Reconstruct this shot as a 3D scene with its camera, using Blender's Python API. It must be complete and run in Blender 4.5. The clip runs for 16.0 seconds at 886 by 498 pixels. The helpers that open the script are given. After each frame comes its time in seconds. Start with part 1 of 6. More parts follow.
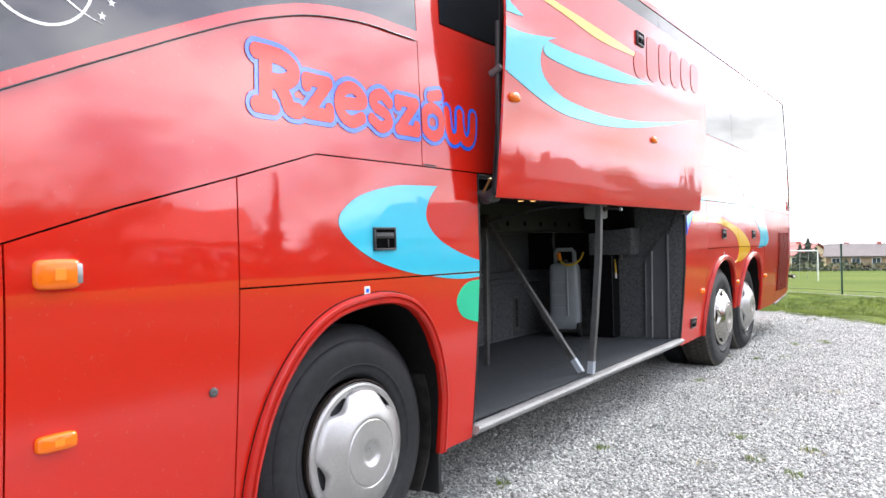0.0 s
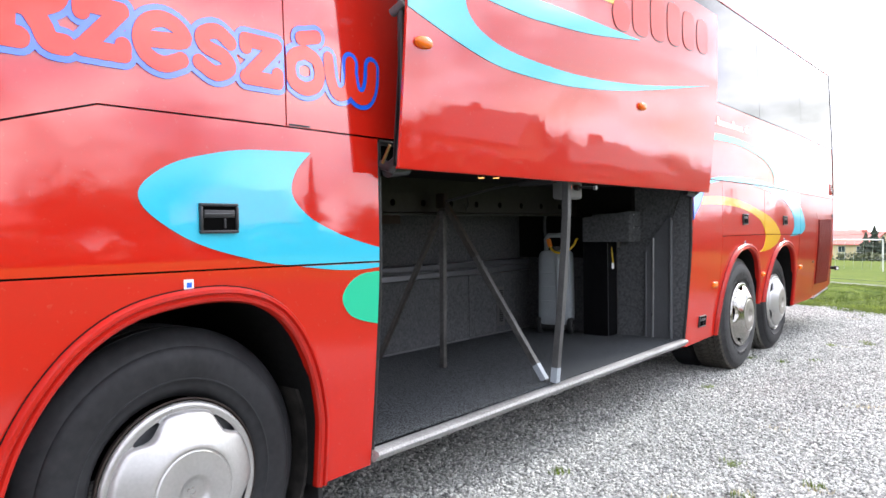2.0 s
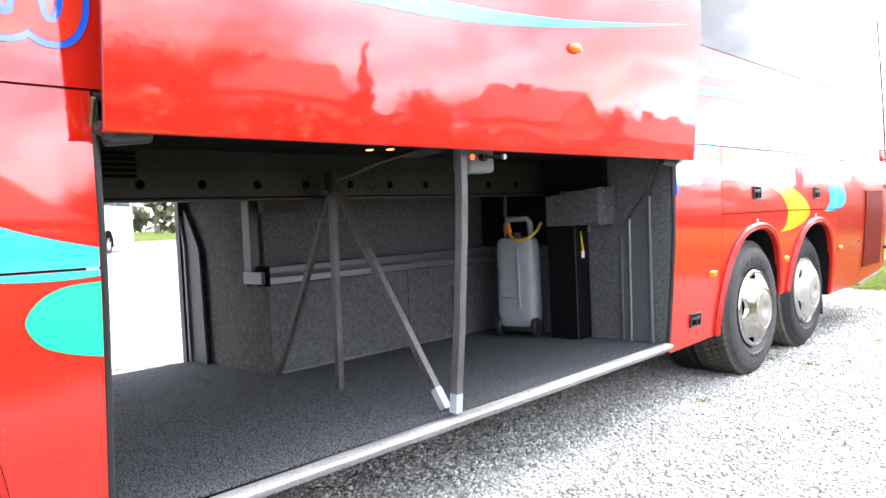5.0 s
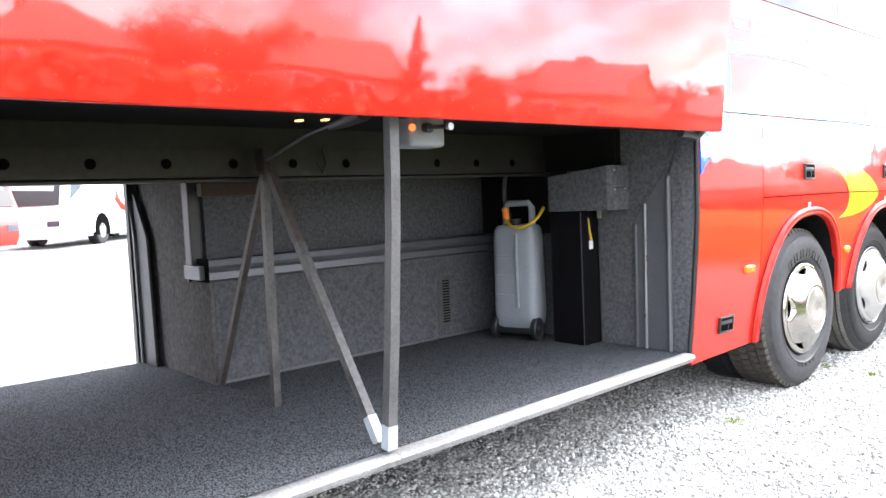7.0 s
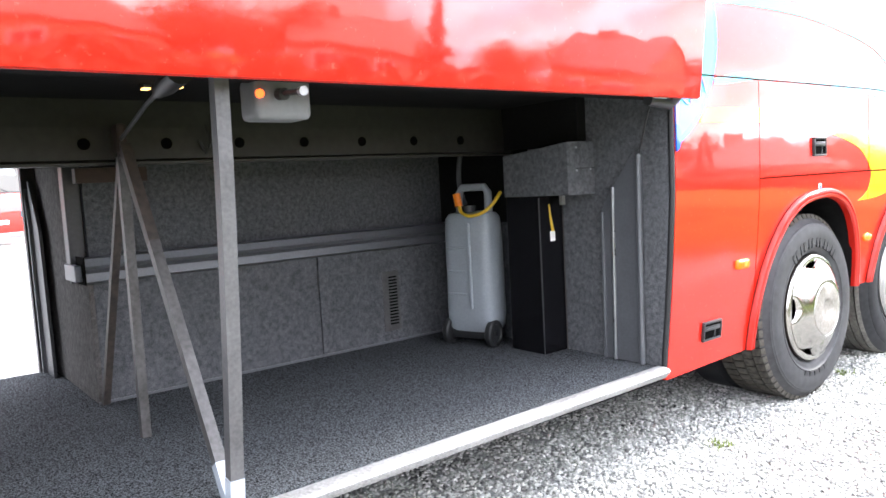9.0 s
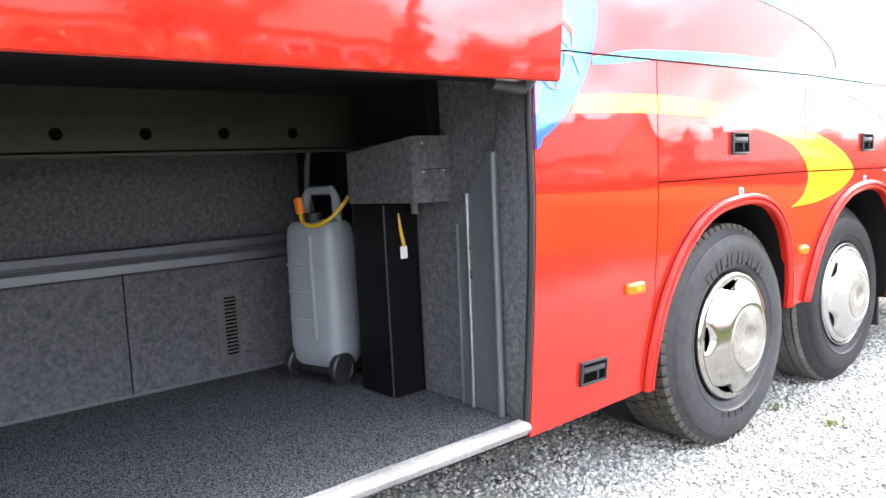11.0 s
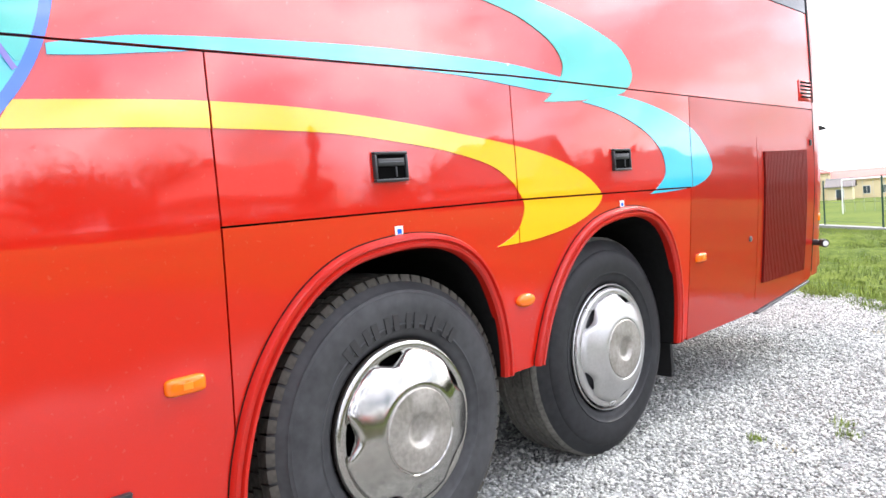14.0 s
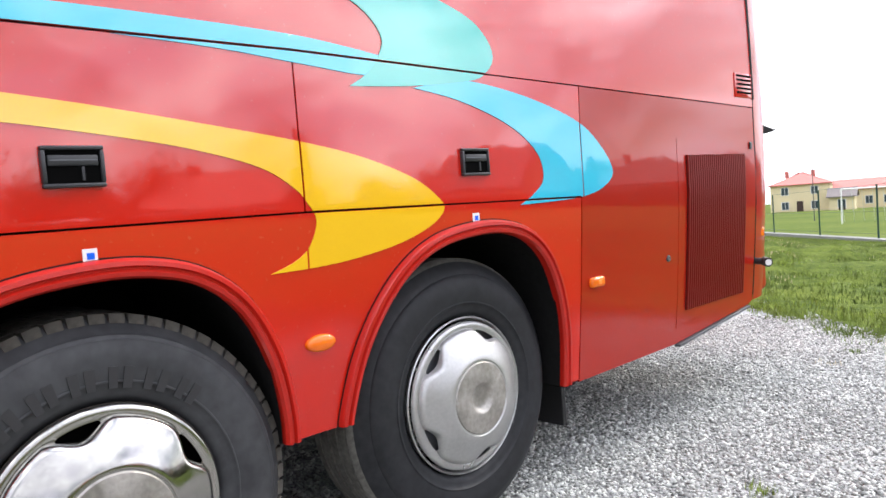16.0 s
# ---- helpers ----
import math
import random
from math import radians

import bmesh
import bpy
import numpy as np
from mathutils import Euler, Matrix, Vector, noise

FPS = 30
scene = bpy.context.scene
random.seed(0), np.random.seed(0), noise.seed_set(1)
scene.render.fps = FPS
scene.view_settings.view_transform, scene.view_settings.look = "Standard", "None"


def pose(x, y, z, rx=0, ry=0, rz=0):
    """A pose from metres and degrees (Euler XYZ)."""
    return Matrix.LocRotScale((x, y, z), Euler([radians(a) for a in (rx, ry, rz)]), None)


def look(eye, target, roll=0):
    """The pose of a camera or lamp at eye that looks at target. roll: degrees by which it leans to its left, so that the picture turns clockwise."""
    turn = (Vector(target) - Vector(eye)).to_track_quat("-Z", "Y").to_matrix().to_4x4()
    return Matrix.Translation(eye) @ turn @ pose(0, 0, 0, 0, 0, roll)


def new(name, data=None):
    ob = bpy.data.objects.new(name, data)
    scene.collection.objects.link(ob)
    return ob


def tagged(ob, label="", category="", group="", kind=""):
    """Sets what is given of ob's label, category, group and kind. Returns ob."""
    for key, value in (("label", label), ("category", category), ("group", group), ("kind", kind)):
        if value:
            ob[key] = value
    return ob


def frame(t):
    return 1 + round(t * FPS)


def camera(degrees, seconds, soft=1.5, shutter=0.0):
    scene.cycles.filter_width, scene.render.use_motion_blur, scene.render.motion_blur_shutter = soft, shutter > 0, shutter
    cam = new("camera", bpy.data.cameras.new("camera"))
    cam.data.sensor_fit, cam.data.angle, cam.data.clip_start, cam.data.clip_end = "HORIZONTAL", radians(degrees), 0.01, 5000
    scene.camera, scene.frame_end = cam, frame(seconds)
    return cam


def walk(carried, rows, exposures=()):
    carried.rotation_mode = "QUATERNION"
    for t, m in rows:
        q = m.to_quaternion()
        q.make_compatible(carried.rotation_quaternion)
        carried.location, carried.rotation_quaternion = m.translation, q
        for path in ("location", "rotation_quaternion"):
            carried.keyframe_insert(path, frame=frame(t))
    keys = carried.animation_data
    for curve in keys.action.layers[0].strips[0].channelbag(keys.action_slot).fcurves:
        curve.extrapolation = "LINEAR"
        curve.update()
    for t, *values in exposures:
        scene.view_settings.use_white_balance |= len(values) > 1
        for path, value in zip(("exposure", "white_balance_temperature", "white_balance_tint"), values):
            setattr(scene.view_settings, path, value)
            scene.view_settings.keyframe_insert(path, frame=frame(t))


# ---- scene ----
cam = camera(62.1, 16.0, soft=1.55)
PATH = [
    (0, (1.990, 0.992, 1.347), (0.846, 2.633, 1.335), -1.60),
    (0.5, (2.071, 1.254, 1.343), (0.872, 2.853, 1.292), -1.75),
    (1, (2.087, 1.516, 1.339), (0.857, 3.094, 1.294), -1.35),
    (1.5, (2.096, 1.752, 1.340), (0.854, 3.320, 1.337), -0.70),
    (2, (2.096, 1.992, 1.328), (0.837, 3.546, 1.276), -0.95),
    (2.5, (2.107, 2.258, 1.305), (0.812, 3.780, 1.253), -1.65),
    (3, (2.137, 2.465, 1.312), (0.831, 3.978, 1.235), -2.30),
    (3.5, (2.138, 2.692, 1.304), (0.826, 4.200, 1.232), -2.70),
    (4, (2.161, 2.923, 1.292), (0.827, 4.413, 1.237), -2.90),
    (4.2, (2.170, 3.002, 1.298), (0.827, 4.482, 1.245), -2.95),
    (6.3, (2.072, 3.883, 1.306), (0.602, 5.232, 1.167), -2.46),
    (6.5, (2.055, 3.954, 1.309), (0.573, 5.291, 1.176), -2.66),
    (7, (2.000, 4.175, 1.304), (0.491, 5.481, 1.172), -2.65),
    (7.5, (1.947, 4.380, 1.286), (0.421, 5.663, 1.122), -2.97),
    (8, (1.924, 4.571, 1.283), (0.384, 5.832, 1.087), -3.29),
    (8.2, (1.919, 4.629, 1.281), (0.374, 5.884, 1.085), -3.39),
    (10.3, (1.728, 5.583, 1.331), (0.144, 6.793, 1.173), -2.38),
    (10.5, (1.740, 5.673, 1.323), (0.161, 6.887, 1.144), -2.58),
    (11, (1.711, 5.879, 1.310), (0.165, 7.131, 1.107), -2.87),
    (11.5, (1.707, 6.132, 1.310), (0.188, 7.415, 1.088), -2.98),
    (12, (1.740, 6.402, 1.326), (0.250, 7.723, 1.142), -2.29),
    (12.5, (1.784, 6.663, 1.304), (0.323, 8.020, 1.150), -2.80),
    (13, (1.761, 6.899, 1.272), (0.343, 8.301, 1.114), -3.80),
    (13.5, (1.761, 7.178, 1.273), (0.344, 8.580, 1.108), -4.70),
    (14, (1.849, 7.428, 1.270), (0.404, 8.804, 1.127), -4.70),
    (14.5, (1.830, 7.676, 1.269), (0.399, 9.065, 1.122), -4.20),
    (15, (1.812, 7.917, 1.253), (0.389, 9.316, 1.114), -4.10),
    (15.5, (1.825, 8.160, 1.252), (0.393, 9.549, 1.115), -3.90),
    (16, (1.851, 8.403, 1.226), (0.401, 9.774, 1.104), -4.40),
]
walk(cam, [(t, look(eye, target, roll)) for t, eye, target, roll in PATH],
     exposures=[(0, 0.16), (2, 0.25), (3.5, 0.46), (4.2, 0.82), (6.5, 1.39), (8, 1.49), (11, 1.35), (12.5, 1.03), (13.5, 0.60), (14.5, 0.22), (15, 0.08), (16, -0.05)])
# ---------- world, sun ----------
world = bpy.data.worlds.new("world")
scene.world = world
world.use_nodes = True
wn, wl = world.node_tree.nodes, world.node_tree.links
wn.clear()
w_out = wn.new("ShaderNodeOutputWorld")
w_bg = wn.new("ShaderNodeBackground")
w_sky = wn.new("ShaderNodeTexSky")
w_sky.sky_type = "NISHITA"
w_sky.sun_disc = False
w_sky.sun_elevation = radians(34)
w_sky.sun_rotation = radians(8)
w_co = wn.new("ShaderNodeTexCoord")
w_map = wn.new("ShaderNodeMapping")
w_map.inputs["Scale"].default_value = (1.0, 1.0, 1.7)
w_map.inputs["Location"].default_value = (-2.82, 2.56, 1.47)
w_noise = wn.new("ShaderNodeTexNoise")
w_noise.inputs["Scale"].default_value = 3.1
w_noise.inputs["Detail"].default_value = 7.0
w_noise.inputs["Roughness"].default_value = 0.56
w_ramp = wn.new("ShaderNodeValToRGB")
w_ramp.color_ramp.elements[0].position = 0.39
w_ramp.color_ramp.elements[0].color = (0.15, 0.15, 0.15, 1)
w_ramp.color_ramp.elements[1].position = 0.54
w_cloud = wn.new("ShaderNodeTexNoise")
w_cloud.inputs["Scale"].default_value = 5.2
w_cloud.inputs["Detail"].default_value = 6.0
w_tone = wn.new("ShaderNodeValToRGB")
w_tone.color_ramp.elements[0].position = 0.36
w_tone.color_ramp.elements[0].color = (17.5, 17.7, 22.5, 1)
w_tone.color_ramp.elements[1].position = 0.68
w_tone.color_ramp.elements[1].color = (36.6, 36.8, 38.4, 1)
w_mix = wn.new("ShaderNodeMix")
w_mix.data_type = "RGBA"
w_bg.inputs["Strength"].default_value = 0.135
wl.new(w_co.outputs["Generated"], w_map.inputs["Vector"])
wl.new(w_map.outputs["Vector"], w_noise.inputs["Vector"])
wl.new(w_map.outputs["Vector"], w_cloud.inputs["Vector"])
wl.new(w_noise.outputs["Fac"], w_ramp.inputs["Fac"])
wl.new(w_cloud.outputs["Fac"], w_tone.inputs["Fac"])
wl.new(w_ramp.outputs["Color"], w_mix.inputs["Factor"])
wl.new(w_sky.outputs["Color"], w_mix.inputs["A"])
wl.new(w_tone.outputs["Color"], w_mix.inputs["B"])
# hazy cloud is brighter on the side of the sun
w_sun = wn.new("ShaderNodeVectorMath")
w_sun.operation = "DOT_PRODUCT"
w_sun.inputs[1].default_value = (math.sin(radians(8)) * math.cos(radians(34)), math.cos(radians(8)) * math.cos(radians(34)), math.sin(radians(34)))
w_halo = wn.new("ShaderNodeMapRange")
w_halo.inputs["From Min"].default_value = 0.30
w_halo.inputs["From Max"].default_value = 0.88
w_halo.inputs["To Min"].default_value = 0.74
w_halo.inputs["To Max"].default_value = 1.10
w_scale = wn.new("ShaderNodeVectorMath")
w_scale.operation = "SCALE"
wl.new(w_co.outputs["Generated"], w_sun.inputs[0])
wl.new(w_sun.outputs["Value"], w_halo.inputs["Value"])
wl.new(w_mix.outputs["Result"], w_scale.inputs[0])
# an overcast sky is dimmer near the horizon than overhead
w_split = wn.new("ShaderNodeSeparateXYZ")
w_grade = wn.new("ShaderNodeMapRange")
w_grade.inputs["From Min"].default_value = 0.02
w_grade.inputs["From Max"].default_value = 0.20
w_grade.inputs["To Min"].default_value = 0.68
w_grade.inputs["To Max"].default_value = 0.84
w_zenith = wn.new("ShaderNodeMapRange")
w_zenith.inputs["From Min"].default_value = 0.42
w_zenith.inputs["From Max"].default_value = 0.90
w_zenith.inputs["To Max"].default_value = 0.75
w_sum = wn.new("ShaderNodeMath")
w_both = wn.new("ShaderNodeMath")
w_both.operation = "MULTIPLY"
wl.new(w_co.outputs["Generated"], w_split.inputs[0])
wl.new(w_split.outputs["Z"], w_grade.inputs["Value"])
wl.new(w_split.outputs["Z"], w_zenith.inputs["Value"])
wl.new(w_grade.outputs["Result"], w_sum.inputs[0])
wl.new(w_zenith.outputs["Result"], w_sum.inputs[1])
wl.new(w_sum.outputs[0], w_both.inputs[0])
wl.new(w_halo.outputs["Result"], w_both.inputs[1])
wl.new(w_both.outputs[0], w_scale.inputs["Scale"])
wl.new(w_scale.outputs["Vector"], w_bg.inputs["Color"])
wl.new(w_bg.outputs["Background"], w_out.inputs["Surface"])

sun_data = bpy.data.lights.new("sun", "SUN")
sun_data.energy = 2.8
sun_data.angle = radians(14)
sun_data.color = (1.0, 0.955, 0.89)
sun = new("sun", sun_data)
SUN_EL, SUN_AZ = radians(34), radians(8)
sun.matrix_world = look((30 * math.sin(SUN_AZ) * math.cos(SUN_EL), 30 * math.cos(SUN_AZ) * math.cos(SUN_EL) + 8, 30 * math.sin(SUN_EL)), (0, 8, 0))


# ---------- materials ----------
def material(name, colour, rough=0.5, metal=0.0, vary=0.12, grain=60.0, bump=0.0, blotch=1.5, coat=0.0, second=None, rough_vary=0.1, bump_scale=None, island=0.0, ior=None, spec=0.5, sharp=1.0):
    """A surface with grain and blotches of its colour, at sizes per metre, and fine relief."""
    m = bpy.data.materials.new(name)
    m.use_nodes = True
    n, l = m.node_tree.nodes, m.node_tree.links
    b = n["Principled BSDF"]
    b.inputs["Metallic"].default_value = metal
    b.inputs["Coat Weight"].default_value = coat
    b.inputs["Coat Roughness"].default_value = 0.035
    b.inputs["Coat IOR"].default_value = 1.95
    b.inputs["Specular IOR Level"].default_value = spec
    if ior:
        b.inputs["IOR"].default_value = ior
    co = n.new("ShaderNodeTexCoord")
    fine = n.new("ShaderNodeTexNoise")
    fine.inputs["Scale"].default_value = grain
    fine.inputs["Detail"].default_value = 4.0
    wide = n.new("ShaderNodeTexNoise")
    wide.inputs["Scale"].default_value = blotch
    wide.inputs["Detail"].default_value = 5.0
    for t in (fine, wide):
        l.new(co.outputs["Object"], t.inputs["Vector"])
    add = n.new("ShaderNodeMath")
    add.operation = "ADD"
    l.new(fine.outputs["Fac"], add.inputs[0])
    l.new(wide.outputs["Fac"], add.inputs[1])
    ramp = n.new("ShaderNodeMapRange")
    ramp.inputs["From Min"].default_value = 1 - 0.3 / sharp
    ramp.inputs["From Max"].default_value = 1 + 0.3 / sharp
    l.new(add.outputs[0], ramp.inputs["Value"])
    mix = n.new("ShaderNodeMix")
    mix.data_type = "RGBA"
    c = Vector(colour)
    dark = c * (1 - vary)
    light = Vector(second) if second else c * (1 + vary)
    mix.inputs["A"].default_value = (*dark, 1)
    mix.inputs["B"].default_value = (*[min(1, v) for v in light], 1)
    l.new(ramp.outputs["Result"], mix.inputs["Factor"])
    result = mix.outputs["Result"]
    if island:
        geo = n.new("ShaderNodeNewGeometry")
        hue = n.new("ShaderNodeHueSaturation")
        lift = n.new("ShaderNodeMapRange")
        lift.inputs["To Min"].default_value = 1 - island
        lift.inputs["To Max"].default_value = 1 + island
        l.new(geo.outputs["Random Per Island"], lift.inputs["Value"])
        l.new(lift.outputs["Result"], hue.inputs["Value"])
        l.new(result, hue.inputs["Color"])
        result = hue.outputs["Color"]
    l.new(result, b.inputs["Base Color"])
    rr = n.new("ShaderNodeMapRange")
    rr.inputs["From Min"].default_value = 0.3
    rr.inputs["From Max"].default_value = 0.7
    rr.inputs["To Min"].default_value = max(0.0, rough * (1 - rough_vary))
    rr.inputs["To Max"].default_value = min(1.0, rough * (1 + rough_vary))
    l.new(wide.outputs["Fac"], rr.inputs["Value"])
    l.new(rr.outputs["Result"], b.inputs["Roughness"])
    if bump:
        bm_node = n.new("ShaderNodeBump")
        bm_node.inputs["Strength"].default_value = bump
        bm_node.inputs["Distance"].default_value = 0.004
        src = fine
        if bump_scale:
            src = n.new("ShaderNodeTexNoise")
            src.inputs["Scale"].default_value = bump_scale
            src.inputs["Detail"].default_value = 3.0
            l.new(co.outputs["Object"], src.inputs["Vector"])
        l.new(src.outputs["Fac"], bm_node.inputs["Height"])
        l.new(bm_node.outputs["Normal"], b.inputs["Normal"])
    return m


def glow(name, colour, strength):
    m = material(name, colour, 0.3)
    b = m.node_tree.nodes["Principled BSDF"]
    b.inputs["Emission Color"].default_value = (*colour, 1)
    b.inputs["Emission Strength"].default_value = strength
    return m


PAINT = dict(spec=0.08, rough=0.35, vary=0.04, grain=400.0, blotch=0.9, coat=1.0, rough_vary=0.15)
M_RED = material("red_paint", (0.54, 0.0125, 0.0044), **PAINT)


# road dust and chips; coat thinned and roughened by height to mute mirrored gravel
def dusty_muted_gloss(m):
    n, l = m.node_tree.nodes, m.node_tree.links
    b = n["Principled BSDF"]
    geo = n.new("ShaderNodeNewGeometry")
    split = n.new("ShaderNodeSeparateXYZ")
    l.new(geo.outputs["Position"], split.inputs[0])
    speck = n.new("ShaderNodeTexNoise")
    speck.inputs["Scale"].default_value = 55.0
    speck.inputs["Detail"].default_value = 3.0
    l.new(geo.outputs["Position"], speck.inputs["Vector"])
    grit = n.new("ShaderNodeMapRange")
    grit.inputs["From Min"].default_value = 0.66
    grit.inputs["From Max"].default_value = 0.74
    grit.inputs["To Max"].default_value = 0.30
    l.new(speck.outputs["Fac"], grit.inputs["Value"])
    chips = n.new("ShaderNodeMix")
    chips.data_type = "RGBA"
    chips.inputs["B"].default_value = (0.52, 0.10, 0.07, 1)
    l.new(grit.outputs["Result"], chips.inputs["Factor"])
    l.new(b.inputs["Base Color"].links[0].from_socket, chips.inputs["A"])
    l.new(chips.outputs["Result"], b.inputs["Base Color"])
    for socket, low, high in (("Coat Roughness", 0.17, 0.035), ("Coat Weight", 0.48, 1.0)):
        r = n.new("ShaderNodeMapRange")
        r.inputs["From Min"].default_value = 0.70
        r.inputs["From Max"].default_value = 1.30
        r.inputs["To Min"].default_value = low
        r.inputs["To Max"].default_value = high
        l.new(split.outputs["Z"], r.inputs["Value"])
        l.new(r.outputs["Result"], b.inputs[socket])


dusty_muted_gloss(M_RED)


def wavy_gloss(m):
    """Sheet metal is never quite flat: long shallow waves bend what the lacquer mirrors."""
    n, l = m.node_tree.nodes, m.node_tree.links
    geo = n.new("ShaderNodeNewGeometry")
    wave = n.new("ShaderNodeTexNoise")
    wave.inputs["Scale"].default_value = 3.2
    wave.inputs["Detail"].default_value = 2.0
    bump = n.new("ShaderNodeBump")
    bump.inputs["Strength"].default_value = 1.0
    bump.inputs["Distance"].default_value = 0.0015
    l.new(geo.outputs["Position"], wave.inputs["Vector"])
    l.new(wave.outputs["Fac"], bump.inputs["Height"])
    l.new(bump.outputs["Normal"], n["Principled BSDF"].inputs["Coat Normal"])


# Tail red: base colour darker and browner than the side panels
M_REDREAR = material("rear_browner_red", (0.36, 0.0110, 0.0040), **{**PAINT, "coat": 0.55})
M_TRIM = material("red_trim", (0.44, 0.012, 0.006), rough=0.36, spec=0.25, vary=0.08, grain=200.0, blotch=4.0, coat=0.15)
M_CYAN = material("cyan_film", (0.038, 0.50, 0.68), **PAINT)
M_TEAL = material("teal_film", (0.04, 0.47, 0.42), **PAINT)
M_GREEN = material("green_film", (0.008, 0.52, 0.29), **PAINT)
M_YELLOW = material("yellow_film", (0.82, 0.47, 0.008), **PAINT)
M_BLUE = material("blue_film", (0.012, 0.13, 0.78), **PAINT)
M_PURPLE = material("purple_film", (0.15, 0.13, 0.50), **PAINT)
M_PINK = material("letter_film", (0.66, 0.030, 0.012), **{**PAINT, "coat": 0.6})
M_WHITEFILM = material("white_film", (0.8, 0.8, 0.8), **PAINT)
M_BLACKFILM = material("black_film", (0.015, 0.015, 0.017), **PAINT)
M_GLASS = material("tinted_glass", (0.010, 0.012, 0.015), rough=0.02, vary=0.1, grain=5.0, ior=1.75, coat=0.2)
M_DARK = material("black_plastic", (0.012, 0.012, 0.013), rough=0.5, vary=0.25, grain=300.0, bump=0.1)
M_HANDLE = material("charcoal_handle_plastic", (0.022, 0.023, 0.026), rough=0.40, vary=0.2, grain=300.0)
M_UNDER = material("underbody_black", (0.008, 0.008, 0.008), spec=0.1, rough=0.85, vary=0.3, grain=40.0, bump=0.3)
M_RUBBER = material("seal_rubber", (0.010, 0.010, 0.011), rough=0.45, vary=0.3, grain=120.0)
M_TYRE = material("tyre_rubber", (0.0105, 0.0113, 0.0130), rough=0.58, spec=0.32, vary=0.2, grain=30.0, blotch=6.0, bump=0.03, bump_scale=300.0, second=(0.022, 0.0232, 0.0258))
M_TYREDUST = material("dusty_tyre_rubber", (0.026, 0.027, 0.0295), rough=0.54, spec=0.4, vary=0.2, grain=26.0, blotch=5.0, bump=0.03, bump_scale=300.0, second=(0.046, 0.0475, 0.050))
M_TREAD = material("dirty_tread_rubber", (0.052, 0.049, 0.043), rough=0.8, spec=0.2, vary=0.3, grain=40.0, blotch=5.0, bump=0.1, second=(0.095, 0.088, 0.074))
M_TYREMARK = material("tyre_lettering", (0.017, 0.017, 0.018), rough=0.6, vary=0.2, grain=120.0)
M_CAP = material("polished_wheel_cover", (0.42, 0.412, 0.387), rough=0.16, metal=1.0, vary=0.08, grain=90.0, blotch=9.0, rough_vary=0.5)
M_CAPSATIN = material("satin_silver_wheel_cover", (0.47, 0.47, 0.46), rough=0.36, metal=0.75, vary=0.08, grain=90.0, blotch=9.0, rough_vary=0.25)
M_TREADPALE = material("stone_dusted_tread", (0.115, 0.112, 0.100), rough=0.85, spec=0.2, vary=0.3, grain=60.0, blotch=7.0, bump=0.1, second=(0.175, 0.168, 0.150))
M_CAPDULL = material("dull_wheel_centre", (0.37, 0.352, 0.32), rough=0.52, metal=0.8, vary=0.22, grain=60.0, blotch=14.0, rough_vary=0.4, bump=0.08)
M_CARPET = material("charcoal_carpet", (0.0108, 0.01224, 0.0132), rough=0.97, spec=0.08, sharp=2.4, vary=0.75, grain=150.0, blotch=270.0, bump=1.0, second=(0.108, 0.1176, 0.1248))
M_LINING = material("grey_felt_lining", (0.08294, 0.08709, 0.09262), rough=0.97, spec=0.08, sharp=1.0, vary=0.42, grain=230.0, blotch=55.0, bump=0.9, second=(0.1437, 0.1493, 0.1576))
# Same felt as the lining, with the far opening's light put into its colour
M_LINING_LIT = material("lit_felt_lining", (0.0897, 0.0851, 0.08165), rough=0.97, spec=0.08, vary=0.4, grain=230.0, blotch=40.0, bump=0.9, second=(0.1472, 0.1403, 0.1346))
M_ALU = material("brushed_aluminium", (0.36, 0.37, 0.38), rough=0.38, metal=0.9, vary=0.12, grain=80.0, blotch=9.0, rough_vary=0.3, bump=0.05)
M_ALUGREY = material("grey_anodised_strip", (0.1105, 0.1165, 0.1249), rough=0.42, metal=0.35, vary=0.12, grain=90.0, blotch=6.0)
M_SILL = material("worn_sill_aluminium", (0.33, 0.33, 0.325), rough=0.62, metal=0.5, vary=0.34, grain=90.0, blotch=3.0, rough_vary=0.25, bump=0.06)
M_STEEL = material("grey_painted_steel", (0.092, 0.092, 0.093), rough=0.45, metal=0.3, vary=0.25, grain=90.0, blotch=11.0, bump=0.05)
M_BRACE = material("scuffed_grey_steel", (0.050, 0.048, 0.047), rough=0.5, metal=0.2, vary=0.3, grain=60.0, blotch=7.0, bump=0.05, second=(0.092, 0.090, 0.088))
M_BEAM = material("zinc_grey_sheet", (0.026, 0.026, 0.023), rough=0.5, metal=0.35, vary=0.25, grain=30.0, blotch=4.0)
M_HOLE = material("hole_black", (0.003, 0.003, 0.003), spec=0.02, rough=0.9, vary=0.1)
M_AMBER = material("amber_lens", (0.80, 0.155, 0.003), rough=0.25, spec=0.3, vary=0.06, grain=300.0, coat=0.2)
M_TANK = material("grey_tank_plastic", (0.27, 0.30, 0.32), rough=0.42, vary=0.08, grain=90.0, blotch=6.0)
M_TANKDARK = material("dark_tank_plastic", (0.016, 0.017, 0.018), rough=0.5, vary=0.15, grain=90.0)
M_YELLOWHOSE = material("yellow_hose", (0.62, 0.40, 0.02), rough=0.4, vary=0.15)
M_ORANGE = material("orange_coupling", (0.85, 0.22, 0.01), rough=0.4, vary=0.1)
M_BLACKGLOSS = material("glossy_black_box", (0.005, 0.005, 0.006), spec=0.25, rough=0.25, vary=0.4, grain=40.0)
